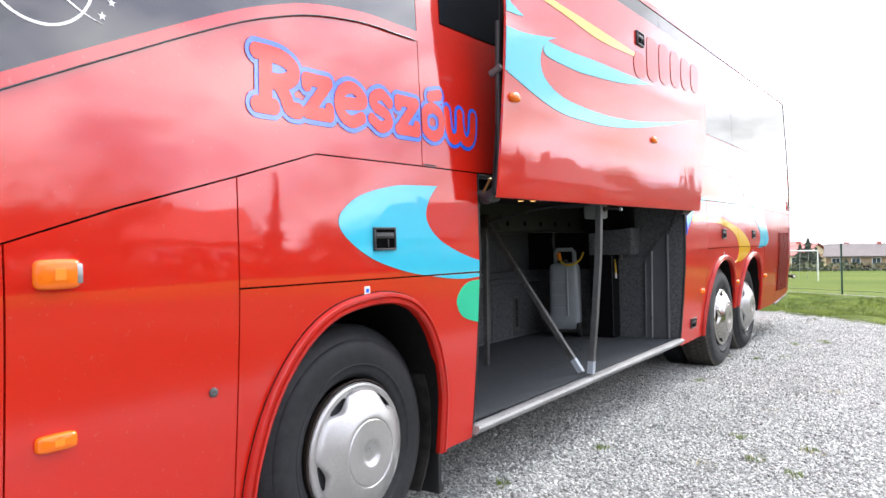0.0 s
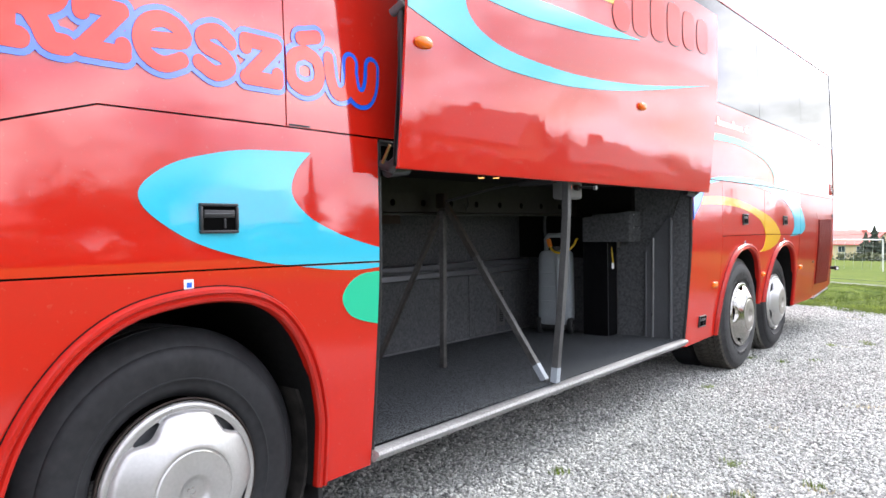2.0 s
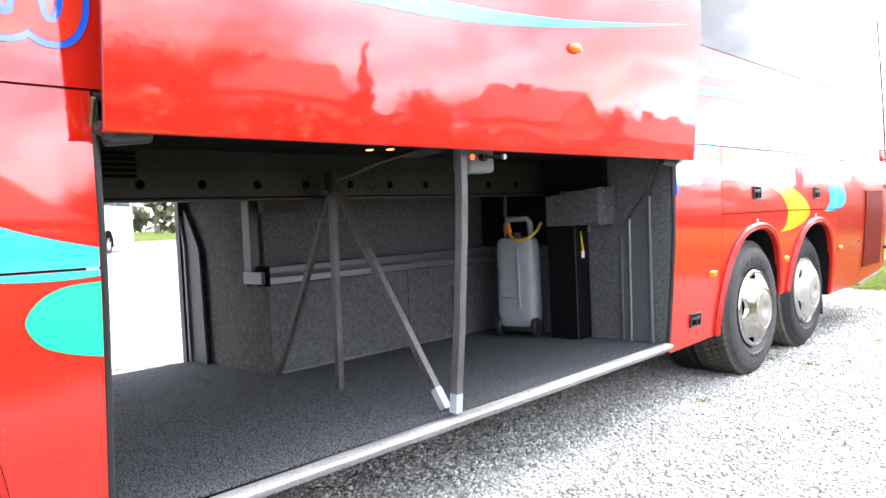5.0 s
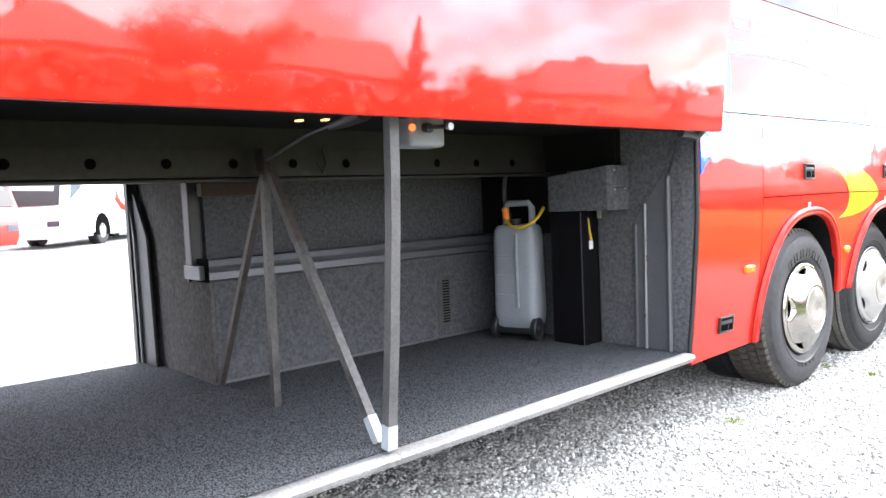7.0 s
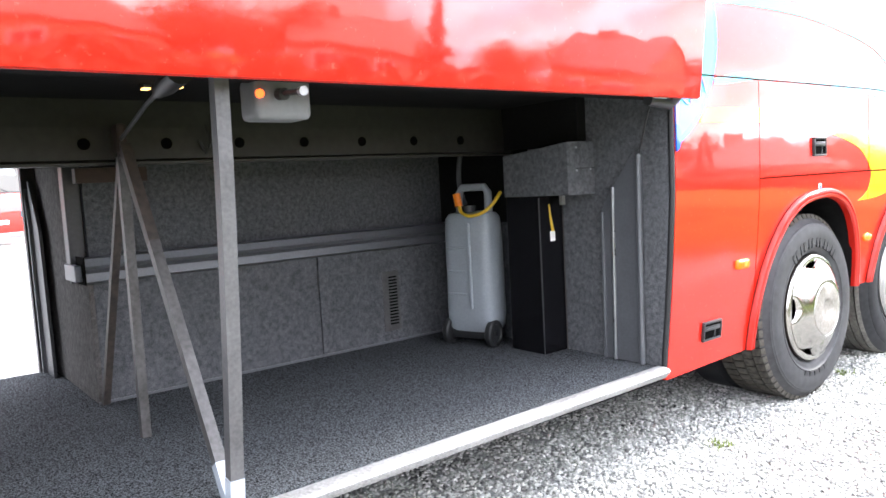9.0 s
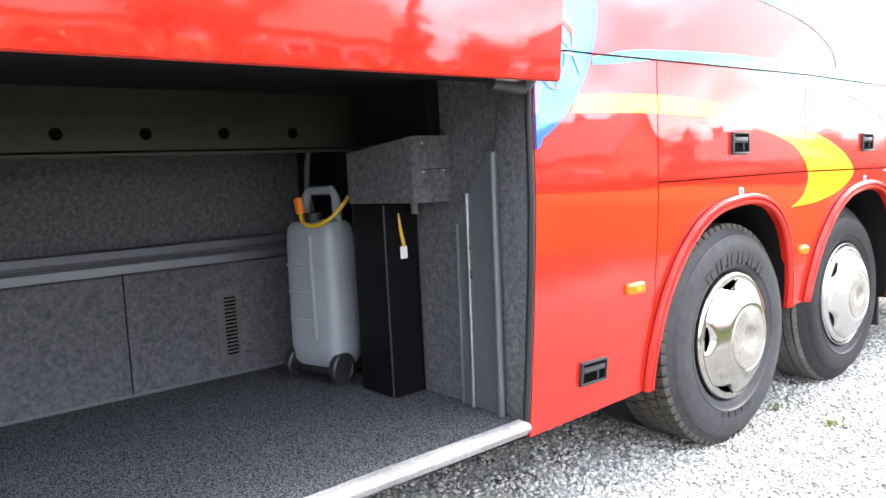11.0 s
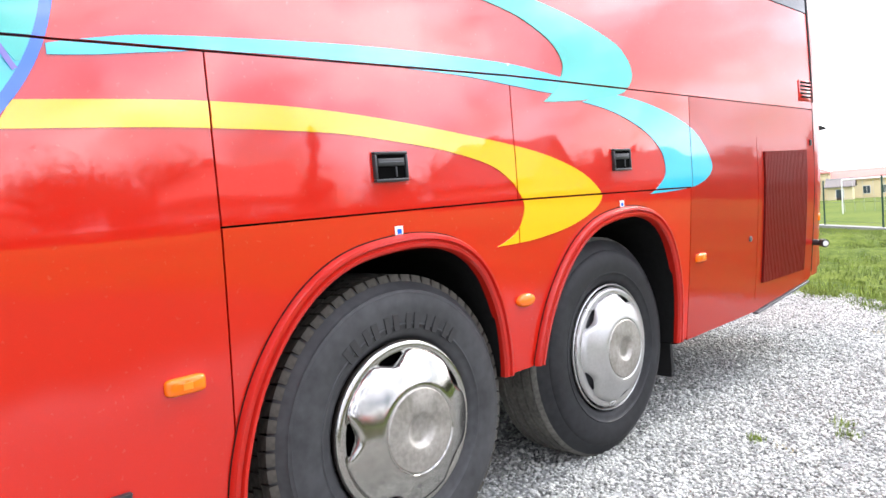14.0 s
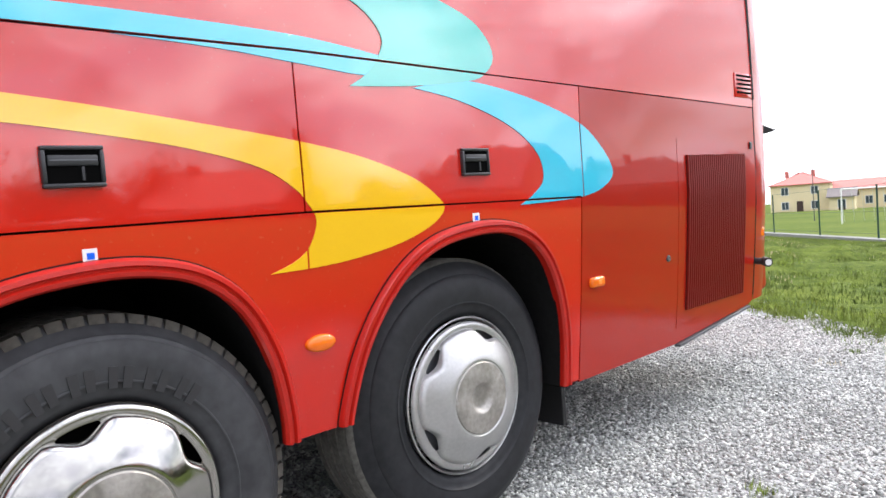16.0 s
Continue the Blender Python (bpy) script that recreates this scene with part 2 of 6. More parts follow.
M_WOOD = material("brown_board", (0.05, 0.028, 0.022), rough=0.7, vary=0.25, grain=30.0)
M_MUD = material("muddy_liner", (0.016, 0.015, 0.014), spec=0.15, rough=0.9, vary=0.45, grain=18.0, blotch=5.0, bump=0.4, second=(0.032, 0.030, 0.027))
M_RUST = material("rusty_bracket", (0.026, 0.016, 0.011), rough=0.8, vary=0.4, grain=60.0)
M_DARKSTEEL = material("dark_grey_channel", (0.045, 0.047, 0.050), rough=0.45, metal=0.2, vary=0.2, grain=60.0, blotch=6.0)
M_RUSTY = material("rust_browned_steel", (0.034, 0.030, 0.028), rough=0.6, vary=0.4, grain=40.0, blotch=9.0, second=(0.068, 0.054, 0.045))
M_SLEEVE = material("pale_blue_tape", (0.34, 0.38, 0.42), rough=0.5, vary=0.1, grain=80.0)
M_BRASS = material("brass_rod", (0.20, 0.13, 0.05), rough=0.35, metal=0.9, vary=0.15)
M_CONTROL = material("grey_control_box", (0.17, 0.175, 0.18), rough=0.5, vary=0.08)
M_LAMPGLOW = glow("bay_lamp_glow", (1.0, 0.50, 0.16), 1.7)
M_REDGLOW = glow("red_indicator", (1.0, 0.10, 0.02), 1.5)
M_GRILLE = material("red_grille_slats", (0.17, 0.006, 0.0038), spec=0.25, rough=0.45, vary=0.12, grain=120.0)
M_WHITEPAINT = material("white_paint", (0.78, 0.78, 0.77), **PAINT)
M_STONE = material("gravel_stone", (0.432, 0.440, 0.410), spec=0.2, rough=0.85, vary=0.18, grain=60.0, blotch=2.0, island=0.50)
M_BLADE = material("grass_blade", (0.085, 0.145, 0.012), spec=0.15, rough=0.7, vary=0.3, grain=3.0, blotch=0.6, second=(0.175, 0.23, 0.030), island=0.18)
M_BLADEDARK = material("deep_grass_blade", (0.055, 0.098, 0.012), spec=0.15, rough=0.7, vary=0.3, grain=3.0, blotch=0.6, second=(0.130, 0.175, 0.026), island=0.2)
M_STRAW = material("dry_straw", (0.42, 0.36, 0.20), rough=0.8, vary=0.2, island=0.3)
M_KERB = material("pale_concrete", (0.21, 0.207, 0.193), rough=0.9, vary=0.15, grain=12.0, blotch=1.0, bump=0.3)
M_FENCE = material("dark_green_steel", (0.012, 0.05, 0.034), rough=0.5, vary=0.15)
M_GOAL = material("white_goal_steel", (0.8, 0.8, 0.8), rough=0.4, vary=0.05)
M_NET = material("pale_net", (0.6, 0.62, 0.62), rough=0.8, vary=0.05)
M_CREAM = material("cream_render", (0.70, 0.60, 0.38), rough=0.9, vary=0.08, grain=6.0, blotch=0.4)
M_PALEWALL = material("pale_render", (0.70, 0.68, 0.62), rough=0.9, vary=0.08, grain=6.0, blotch=0.4)
M_GREYWALL = material("grey_brown_render", (0.30, 0.27, 0.23), rough=0.9, vary=0.12, grain=6.0, blotch=0.4)
M_BRICKWALL = material("tan_brick_wall", (0.36, 0.27, 0.17), rough=0.9, vary=0.18, grain=9.0, blotch=0.7)
M_REDROOF = material("red_roof_sheet", (0.45, 0.15, 0.12), rough=0.7, vary=0.15, grain=4.0, blotch=0.5)
M_GREYROOF = material("grey_roof_tiles", (0.16, 0.14, 0.13), rough=0.85, vary=0.2, grain=5.0, blotch=0.6)
M_WINDOW = material("house_window_glass", (0.05, 0.07, 0.09), rough=0.08, vary=0.2)
# Windscreen glass whose base colour carries the sky's pale reflection
M_SCREEN = material("sky_painted_windscreen", (0.26, 0.31, 0.33), rough=0.06, vary=0.25, grain=2.0, blotch=0.8)
M_FRAMEWHITE = material("white_frame", (0.75, 0.75, 0.74), rough=0.5, vary=0.05)
M_BARK = material("bark", (0.09, 0.068, 0.05), rough=0.95, vary=0.35, grain=25.0, bump=0.5)
M_NEEDLE = material("conifer_needles", (0.050, 0.066, 0.044), rough=0.85, vary=0.3, grain=4.0, island=0.4)
M_HEDGE = material("hedge_leaves", (0.125, 0.125, 0.075), rough=0.75, vary=0.3, grain=4.0, island=0.4)
M_LEAF = material("spring_leaves", (0.110, 0.120, 0.066), rough=0.75, vary=0.3, grain=4.0, island=0.4)


def yard_material():
    """Gravel that gives way to verge, rough grass and field along uneven edges."""
    m = bpy.data.materials.new("yard_ground")
    m.use_nodes = True
    n, l = m.node_tree.nodes, m.node_tree.links
    b = n["Principled BSDF"]
    b.inputs["Roughness"].default_value = 0.95
    b.inputs["Specular IOR Level"].default_value = 0.06
    co = n.new("ShaderNodeTexCoord")

    def tex(scale, detail=4.0):
        t = n.new("ShaderNodeTexNoise")
        t.inputs["Scale"].default_value = scale
        t.inputs["Detail"].default_value = detail
        l.new(co.outputs["Object"], t.inputs["Vector"])
        return t.outputs["Fac"]

    def blend(fac, a, b_):
        x = n.new("ShaderNodeMix")
        x.data_type = "RGBA"
        l.new(fac, x.inputs["Factor"])
        for socket, v in (("A", a), ("B", b_)):
            if isinstance(v, tuple):
                x.inputs[socket].default_value = (*v, 1)
            else:
                l.new(v, x.inputs[socket])
        return x.outputs["Result"]

    def ramp(value, low, high):
        r = n.new("ShaderNodeMapRange")
        r.inputs["From Min"].default_value = low
        r.inputs["From Max"].default_value = high
        l.new(value, r.inputs["Value"])
        return r.outputs["Result"]

    def surface(dark, light, fine, wide):
        x = n.new("ShaderNodeMath")
        x.operation = "ADD"
        l.new(tex(fine), x.inputs[0])
        l.new(tex(wide, 5.0), x.inputs[1])
        return blend(ramp(x.outputs[0], 0.72, 1.28), dark, light)

    ragged = tex(2.3, 6.0)
    result = surface((0.055, 0.055, 0.055), (0.487, 0.497, 0.480), 60.0, 7.0)
    for name, skin in (("verge_cover", surface((0.040, 0.044, 0.020), (0.098, 0.094, 0.052), 7.0, 0.7)),
                       ("grass_cover", surface((0.028, 0.052, 0.006), (0.118, 0.150, 0.024), 9.0, 0.8)),
                       ("field_cover", surface((0.056, 0.092, 0.010), (0.116, 0.143, 0.025), 2.5, 0.09))):
        at = n.new("ShaderNodeAttribute")
        at.attribute_name = name
        x = n.new("ShaderNodeMath")
        x.operation = "ADD"
        l.new(at.outputs["Fac"], x.inputs[0])
        l.new(ragged, x.inputs[1])
        result = blend(ramp(x.outputs[0], 0.93, 1.07), result, skin)
    l.new(result, b.inputs["Base Color"])
    bump = n.new("ShaderNodeBump")
    bump.inputs["Strength"].default_value = 0.9
    bump.inputs["Distance"].default_value = 0.006
    l.new(tex(45.0), bump.inputs["Height"])
    l.new(bump.outputs["Normal"], b.inputs["Normal"])
    return m


M_YARD = yard_material()


for paint in (M_RED, M_REDREAR, M_CYAN, M_TEAL, M_GREEN, M_YELLOW, M_BLUE, M_PINK):
    wavy_gloss(paint)


# ---------- building helpers ----------
def part(name, bm, mat, parent=None, label="", smooth=False, at=None):
    """Links a bmesh as one mesh object under a thing or a part."""
    me = bpy.data.meshes.new(name)
    bmesh.ops.recalc_face_normals(bm, faces=bm.faces)
    if smooth:
        for f in bm.faces:
            f.smooth = True
        for e in bm.edges:
            if len(e.link_faces) == 2 and e.calc_face_angle(0) > radians(38):
                e.smooth = False
    bm.to_mesh(me)
    bm.free()
    me.materials.append(mat)
    ob = new(name, me)
    if at is not None:
        ob.matrix_world = at
    if parent is not None:
        ob.parent = parent
        ob.matrix_parent_inverse = parent.matrix_basis.inverted()
    if label:
        tagged(ob, label)
    return ob


def thing(name, label, category, group="", kind="", at=(0, 0, 0)):
    e = new(name)
    e.location = at
    e.empty_display_size = 0.2
    return tagged(e, label, category, group, kind)


def box(bm, lo, hi, bevel=0.0, seg=2):
    lo, hi = Vector(lo), Vector(hi)
    r = bmesh.ops.create_cube(bm, size=1.0, matrix=Matrix.LocRotScale((lo + hi) / 2, None, hi - lo))
    if bevel:
        es = {e for v in r["verts"] for e in v.link_edges}
        bmesh.ops.bevel(bm, geom=list(es), offset=bevel, segments=seg, affect="EDGES", profile=0.5)
    return r["verts"]


def new_box(lo, hi, bevel=0.0, seg=2):
    bm = bmesh.new()
    box(bm, lo, hi, bevel, seg)
    return bm


def tube(bm, pts, r, n=10, close=True, square=False):
    """A round (or square) bar along points."""
    pts = [Vector(p) for p in pts]
    rings = []
    side = None
    for i, p in enumerate(pts):
        d = (pts[min(i + 1, len(pts) - 1)] - pts[max(i - 1, 0)]).normalized()
        if side is None:
            ref = Vector((0, 1, 0)) if abs(d.y) < 0.9 else Vector((0, 0, 1))
            side = d.cross(ref).normalized()
        else:
            side = (side - d * side.dot(d)).normalized()
        up = d.cross(side)
        rr = r[i] if isinstance(r, (list, tuple)) else r
        if square:
            ring = [p + side * rr * a + up * rr * b for a, b in ((-1, -1), (1, -1), (1, 1), (-1, 1))]
        else:
            ring = [p + side * rr * math.cos(2 * math.pi * k / n) + up * rr * math.sin(2 * math.pi * k / n) for k in range(n)]
        rings.append([bm.verts.new(v) for v in ring])
    m = len(rings[0])
    for a, b in zip(rings, rings[1:]):
        for k in range(m):
            bm.faces.new((a[k], a[(k + 1) % m], b[(k + 1) % m], b[k]))
    if close:
        bm.faces.new(rings[0])
        bm.faces.new(list(reversed(rings[-1])))


def new_tube(pts, r, n=10, square=False):
    bm = bmesh.new()
    tube(bm, pts, r, n, square=square)
    return bm


def lathe(bm, prof, centre, n=64, start=0.0, full=2 * math.pi):
    """Turns a profile of (x, radius) about the x axis through the centre."""
    c = Vector(centre)
    rings = []
    for k in range(n):
        a = start + full * k / n
        rings.append([bm.verts.new(c + Vector((x, r * math.sin(a), r * math.cos(a)))) for x, r in prof])
    for k in range(n):
        a, b = rings[k], rings[(k + 1) % n]
        for i in range(len(prof) - 1):
            if prof[i][1] < 1e-6 and prof[i + 1][1] < 1e-6:
                continue
            bm.faces.new((a[i], a[i + 1], b[i + 1], b[i]))
    bmesh.ops.remove_doubles(bm, verts=bm.verts, dist=1e-5)


# the side of the coach tucks in below its waist and leans in a little above its belt
def skin_x(z):
    if z < 1.25:
        return -0.075 * ((1.25 - z) / 0.9) ** 1.3
    if z > 1.75:
        return -0.028 * (z - 1.75) ** 1.5
    return 0.0


def skin_normal(z):
    s = (skin_x(z + 0.01) - skin_x(z - 0.01)) / 0.02
    return Vector((1, 0, -s)).normalized()


def skin_part(name, outline, mat, parent, label="", lift=0.0, dz=0.0, dx=0.0, thick=0.03, cuts=(), step=0.06):
    """A sheet on the coach's side with an outline of (y, z), bent to the side's shape. cuts: (axis, place, half width) of joints left open; a line is (y0, z0, y1, z1)."""
    bm = bmesh.new()
    vs = [bm.verts.new((0, y, z)) for y, z in outline]
    bm.faces.new(vs)
    zs = [p[1] for p in outline]
    z = math.floor(min(zs) / step) * step
    while z < max(zs):
        local = z - dz
        if min(zs) < z < max(zs) and (local < 1.3 or local > 1.7):
            bmesh.ops.bisect_plane(bm, geom=bm.verts[:] + bm.edges[:] + bm.faces[:], plane_co=(0, 0, z), plane_no=(0, 0, 1))
        z += step
    for axis, where, half in cuts:
        if axis == "line":
            y0, z0, y1, z1 = where
            up = Vector((0, z0 - z1, y1 - y0)).normalized()
            for t in (-half, half):
                bmesh.ops.bisect_plane(bm, geom=bm.verts[:] + bm.edges[:] + bm.faces[:], plane_co=Vector((0, y0, z0)) + up * t, plane_no=up)
            for y in (y0, y1):
                bmesh.ops.bisect_plane(bm, geom=bm.verts[:] + bm.edges[:] + bm.faces[:], plane_co=(0, y, 0), plane_no=(0, 1, 0))
            bad = []
            for f in bm.faces:
                m = f.calc_center_median()
                if y0 < m.y < y1 and abs((m - Vector((0, y0, z0))).dot(up)) < half:
                    bad.append(f)
            bmesh.ops.delete(bm, geom=bad, context="FACES")
            continue
        no = (0, 1, 0) if axis == "y" else (0, 0, 1)
        for s in (-half, half):
            co = (0, where + s, 0) if axis == "y" else (0, 0, where + s)
            bmesh.ops.bisect_plane(bm, geom=bm.verts[:] + bm.edges[:] + bm.faces[:], plane_co=co, plane_no=no)
        k = 1 if axis == "y" else 2
        bad = [f for f in bm.faces if abs(f.calc_center_bounds()[k] - where) < half]
        bmesh.ops.delete(bm, geom=bad, context="FACES")
    for v in bm.verts:
        v.co.x = skin_x(v.co.z - dz) + dx + lift
    for f in bm.faces:
        f.normal_update()
        if f.normal.x < 0:
            f.normal_flip()
    front = set(bm.faces)
    rim = [e for e in bm.edges if e.is_boundary]
    r = bmesh.ops.extrude_edge_only(bm, edges=rim)
    for v in r["geom"]:
        if isinstance(v, bmesh.types.BMVert):
            v.co.x -= thick
    bm.normal_update()
    bmesh.ops.triangulate(bm, faces=[f for f in bm.faces if len(f.verts) > 4])
    me = bpy.data.meshes.new(name)
    bm.to_mesh(me)
    bm.free()
    normals = []
    for p in me.polygons:
        p.use_smooth = True
        for li in p.loop_indices:
            if abs(p.normal.x) > 0.7:
                normals.append(skin_normal(me.vertices[me.loops[li].vertex_index].co.z - dz))
            else:
                normals.append(p.normal.copy())
    me.normals_split_custom_set(normals)
    me.materials.append(mat)
    ob = new(name, me)
    ob.parent = parent
    if parent.type != "EMPTY":
        ob.matrix_parent_inverse = parent.matrix_basis.inverted()
    if label:
        tagged(ob, label)
    return ob


def smooth_line(pts, n=8, closed=False):
    """A rounded line (Catmull-Rom) through points of (y, z)."""
    out = []
    m = len(pts)
    for i in range(m if closed else m - 1):
        p0, p1, p2, p3 = (pts[(i + k) % m] if closed else pts[min(max(i + k, 0), m - 1)] for k in (-1, 0, 1, 2))
        for s in range(n):
            t = s / n
            out.append(tuple(0.5 * (2 * b + (c - a) * t + (2 * a - 5 * b + 4 * c - d) * t * t + (3 * b - a - 3 * c + d) * t ** 3) for a, b, c, d in zip(p0, p1, p2, p3)))
    if not closed:
        out.append(tuple(pts[-1]))
    return out


# ---------- the coach ----------
coach = thing("coach", "glossy red touring coach with swooshes and an open luggage bay", "coach")
HUBS = (3.30, 8.97, 10.31)
HUB_Z = 0.505
# the wheel arch's outer line about its hub: (y, z)
ARCH = [(-0.632, 0.30), (-0.628, 0.45), (-0.605, 0.60), (-0.55, 0.77), (-0.46, 0.92), (-0.34, 1.04), (-0.19, 1.117), (0.0, 1.148), (0.17, 1.143), (0.32, 1.097), (0.442, 0.995), (0.527, 0.835), (0.568, 0.66), (0.577, 0.50), (0.577, 0.30)]
ARCH_LINE = smooth_line(ARCH, 5)


def arch_line(hub):
    """The arch's line along the coach; the front arch flares a little towards the bay."""
    flare = 0.028 if hub == HUBS[0] else 0.0
    return [(hub + y + (flare * min(1.0, max(0.0, (1.0 - z) / 0.4)) if y > 0 else 0.0), z) for y, z in ARCH_LINE]


def arch_between(hub, low_left, low_right):
    """The part of an arch's line above its two ends, along the coach."""
    pts = arch_line(hub)
    left = [p for p in pts if p[0] <= hub and p[1] > low_left]
    right = [p for p in pts if p[0] > hub and p[1] > low_right]
    return [(left[0][0], low_left)] + left + right + [(right[-1][0], low_right)]


LOW_SEAM = [(0.62, 0.99), (1.888, 1.381), (2.199, 1.478), (2.644, 1.598), (3.017, 1.705), (3.70, 1.707), (4.170, 1.705)]


# window line over the front panel
WIN_LOW = smooth_line([(0.62, 1.16), (1.2, 1.49), (1.905, 1.823), (2.215, 1.967), (2.622, 2.150), (2.85, 2.232), (3.05, 2.284), (3.31, 2.318), (3.53, 2.322), (3.69, 2.322)], 5)
TRIM_LOW = [(y, z - 0.045) for y, z in WIN_LOW]

# lower panels
skin_part("entrance_door", [(0.62, 0.36), (1.885, 0.36), (1.885, 1.377), (0.62, 0.985)], M_RED, coach)
p_front = skin_part("front_panel", [(1.891, 0.36), (2.636, 0.36), (2.636, 1.593), (2.199, 1.474), (1.891, 1.379)], M_RED, coach)
p_hatch = skin_part("front_hatch", [(2.642, 1.219), (4.166, 1.206), (4.166, 1.702), (3.70, 1.704), (3.017, 1.702), (2.642, 1.594)], M_RED, coach)
a1 = arch_between(HUBS[0], 0.34, 0.345)
p_wing = skin_part("front_wing", [(2.642, 0.36)] + a1 + [(4.166, 0.35), (4.166, 1.200), (2.642, 1.213)], M_RED, coach)
p_upper = skin_part("upper_front_panel", [(0.62, 0.995)] + [(y, z + 0.003) for y, z in LOW_SEAM[1:-1]] + [(3.697, 1.7095), (3.697, 2.277)] + list(reversed([p for p in TRIM_LOW if p[0] < 3.69])), M_RED, coach)
skin_part("window_ledge", [p for p in TRIM_LOW if p[0] < 3.695] + [(3.697, 2.2795), (3.697, 2.321)] + list(reversed([p for p in WIN_LOW if p[0] < 3.69])), M_RED, coach, lift=0.006)
p_pillar = skin_part("pillar_panel", [(3.703, 1.7095), (4.9, 1.7095), (4.9, 2.40), (3.886, 2.40), (3.886, 3.25), (3.703, 3.25)], M_RED, coach)
p_belt = skin_part("belt_panel", [(4.906, 1.7085), (9.6, 1.7085), (12.70, 1.6465), (12.70, 2.275), (11.0, 2.33), (8.3, 2.365), (4.906, 2.40)], M_RED, coach)
p_rear_bay = skin_part("bay_rear_panel", [(7.677, 0.37), (8.30, 0.385), (8.352, 0.39)] + [(HUBS[1] + y, z) for y, z in ARCH_LINE if z > 0.42 and y < -0.60] + [(8.369, 0.64), (8.369, 1.7025), (7.677, 1.7025)], M_RED, coach)
p_hatch2 = skin_part("mid_hatch", [(8.375, 1.237), (9.605, 1.235), (9.605, 1.7025), (8.375, 1.7025)], M_RED, coach)
p_hatch3 = skin_part("rear_hatch", [(9.611, 1.235), (10.985, 1.214), (11.005, 1.6745), (9.611, 1.7025)], M_RED, coach)
a2 = arch_between(HUBS[1], 0.645, 0.555)
a3 = arch_between(HUBS[2], 0.555, 0.42)
p_axle = skin_part("axle_panel", [(8.375, 0.645)] + a2[1:] + a3 + [(10.965, 0.42), (10.978, 1.208), (9.608, 1.229), (8.375, 1.231)], M_RED, coach)
p_engine = skin_part("engine_door", [(10.972, 0.41), (11.80, 0.42), (12.64, 0.50), (12.694, 0.52), (12.694, 1.6405), (11.012, 1.6743), (10.985, 1.208)], M_REDREAR, coach, "engine door in a darker, browner red")

part("ledge_seam", new_tube([(skin_x(z) + 0.0075, y, z) for y, z in TRIM_LOW if y < 3.69], 0.003, 6), M_RUBBER, coach, smooth=True)

# windows
win_front = skin_part("front_side_window", [p for p in WIN_LOW if p[0] < 3.69] + [(3.697, 2.324), (3.697, 3.25), (0.62, 3.25)], M_GLASS, coach, "dark tinted side window", lift=0.001)
for y0, y1 in ((3.893, 5.55), (5.556, 7.2), (7.206, 9.5), (9.506, 11.1), (11.106, 12.69)):
    def low(y):
        return 2.406 if y < 4.9 else (2.406 - 0.0105 * (y - 4.9) if y < 8.3 else (2.371 - 0.013 * (y - 8.3) if y < 11 else 2.336 - 0.0323 * (y - 11.0)))
    skin_part("side_window", [(y0, low(y0)), (y1, low(y1)), (y1, 3.25), (y0, 3.25)], M_GLASS, coach, "dark tinted side window", lift=0.002)
skin_part("gutter_rail", [(0.62, 3.254), (12.69, 3.254), (12.69, 3.30), (0.62, 3.30)], M_RED, coach, lift=0.008)

# shell behind the panels, roof, far side and ends
bm = bmesh.new()
def sheet(bm, pts, y0, y1):
    rows = [[bm.verts.new((x, y, z)) for x, z in pts] for y in (y0, y1)]
    for a in range(len(pts) - 1):
        bm.faces.new((rows[0][a], rows[0][a + 1], rows[1][a + 1], rows[1][a]))
roof = [(-0.065, 3.30), (-0.09, 3.38), (-0.16, 3.47), (-0.30, 3.53), (-0.6, 3.56), (-1.275, 3.575), (-1.95, 3.56), (-2.25, 3.53), (-2.39, 3.47), (-2.46, 3.38), (-2.485, 3.30)]
sheet(bm, roof, 0.62, 12.70)
part("roof", bm, M_RED, coach, smooth=True)
bm = bmesh.new()
sheet(bm, [(-2.485, 3.30), (-2.52, 2.4), (-2.55, 1.75), (-2.55, 1.71)], 0.62, 12.9)
sheet(bm, [(-2.55, 1.71), (-2.55, 1.25), (-2.53, 0.9), (-2.48, 0.37)], 0.62, 3.95)
sheet(bm, [(-2.55, 1.71), (-2.55, 1.25), (-2.53, 0.9), (-2.48, 0.37)], 5.68, 12.9)
part("far_side", bm, M_RED, coach, smooth=True)
bm = bmesh.new()
vs = [(-0.03, 0.36), (-0.03, 3.30)] + roof[1:-1] + [(-2.485, 3.30), (-2.52, 2.4), (-2.55, 1.3), (-2.48, 0.36)]
bm.faces.new([bm.verts.new((x, 0.62, z)) for x, z in vs])
part("front_end", bm, M_RED, coach)

# rounded rear corner and rear face
bm = bmesh.new()
rows = []
zs = [0.52, 0.8, 1.1, 1.4, 1.7, 2.0, 2.3, 2.6, 2.9, 3.1, 3.3, 3.42, 3.5]
for z in zs:
    ins = 0.0 if z < 1.2 else 0.10 * ((z - 1.2) / 2.3) ** 2
    roofin = 0 if z <= 3.3 else (z - 3.3) * 0.7
    row = []
    for k in range(9):
        a = math.pi / 2 * k / 8
        row.append((skin_x(z) - roofin - 0.22 + 0.22 * math.cos(a), 12.70 + (0.40 - ins * 1.2) * math.sin(a), z))
    last = row[-1]
    row.append((-1.275, last[1] + 0.05, z))
    row.append((-2.55 + 0.22, last[1], z))
    row.append((-2.55 - skin_x(z) + roofin, 12.70, z))
    rows.append([bm.verts.new(p) for p in row])
for a, b in zip(rows, rows[1:]):
    for k in range(len(a) - 1):
        bm.faces.new((a[k], a[k + 1], b[k + 1], b[k]))
bm.faces.new(rows[-1])
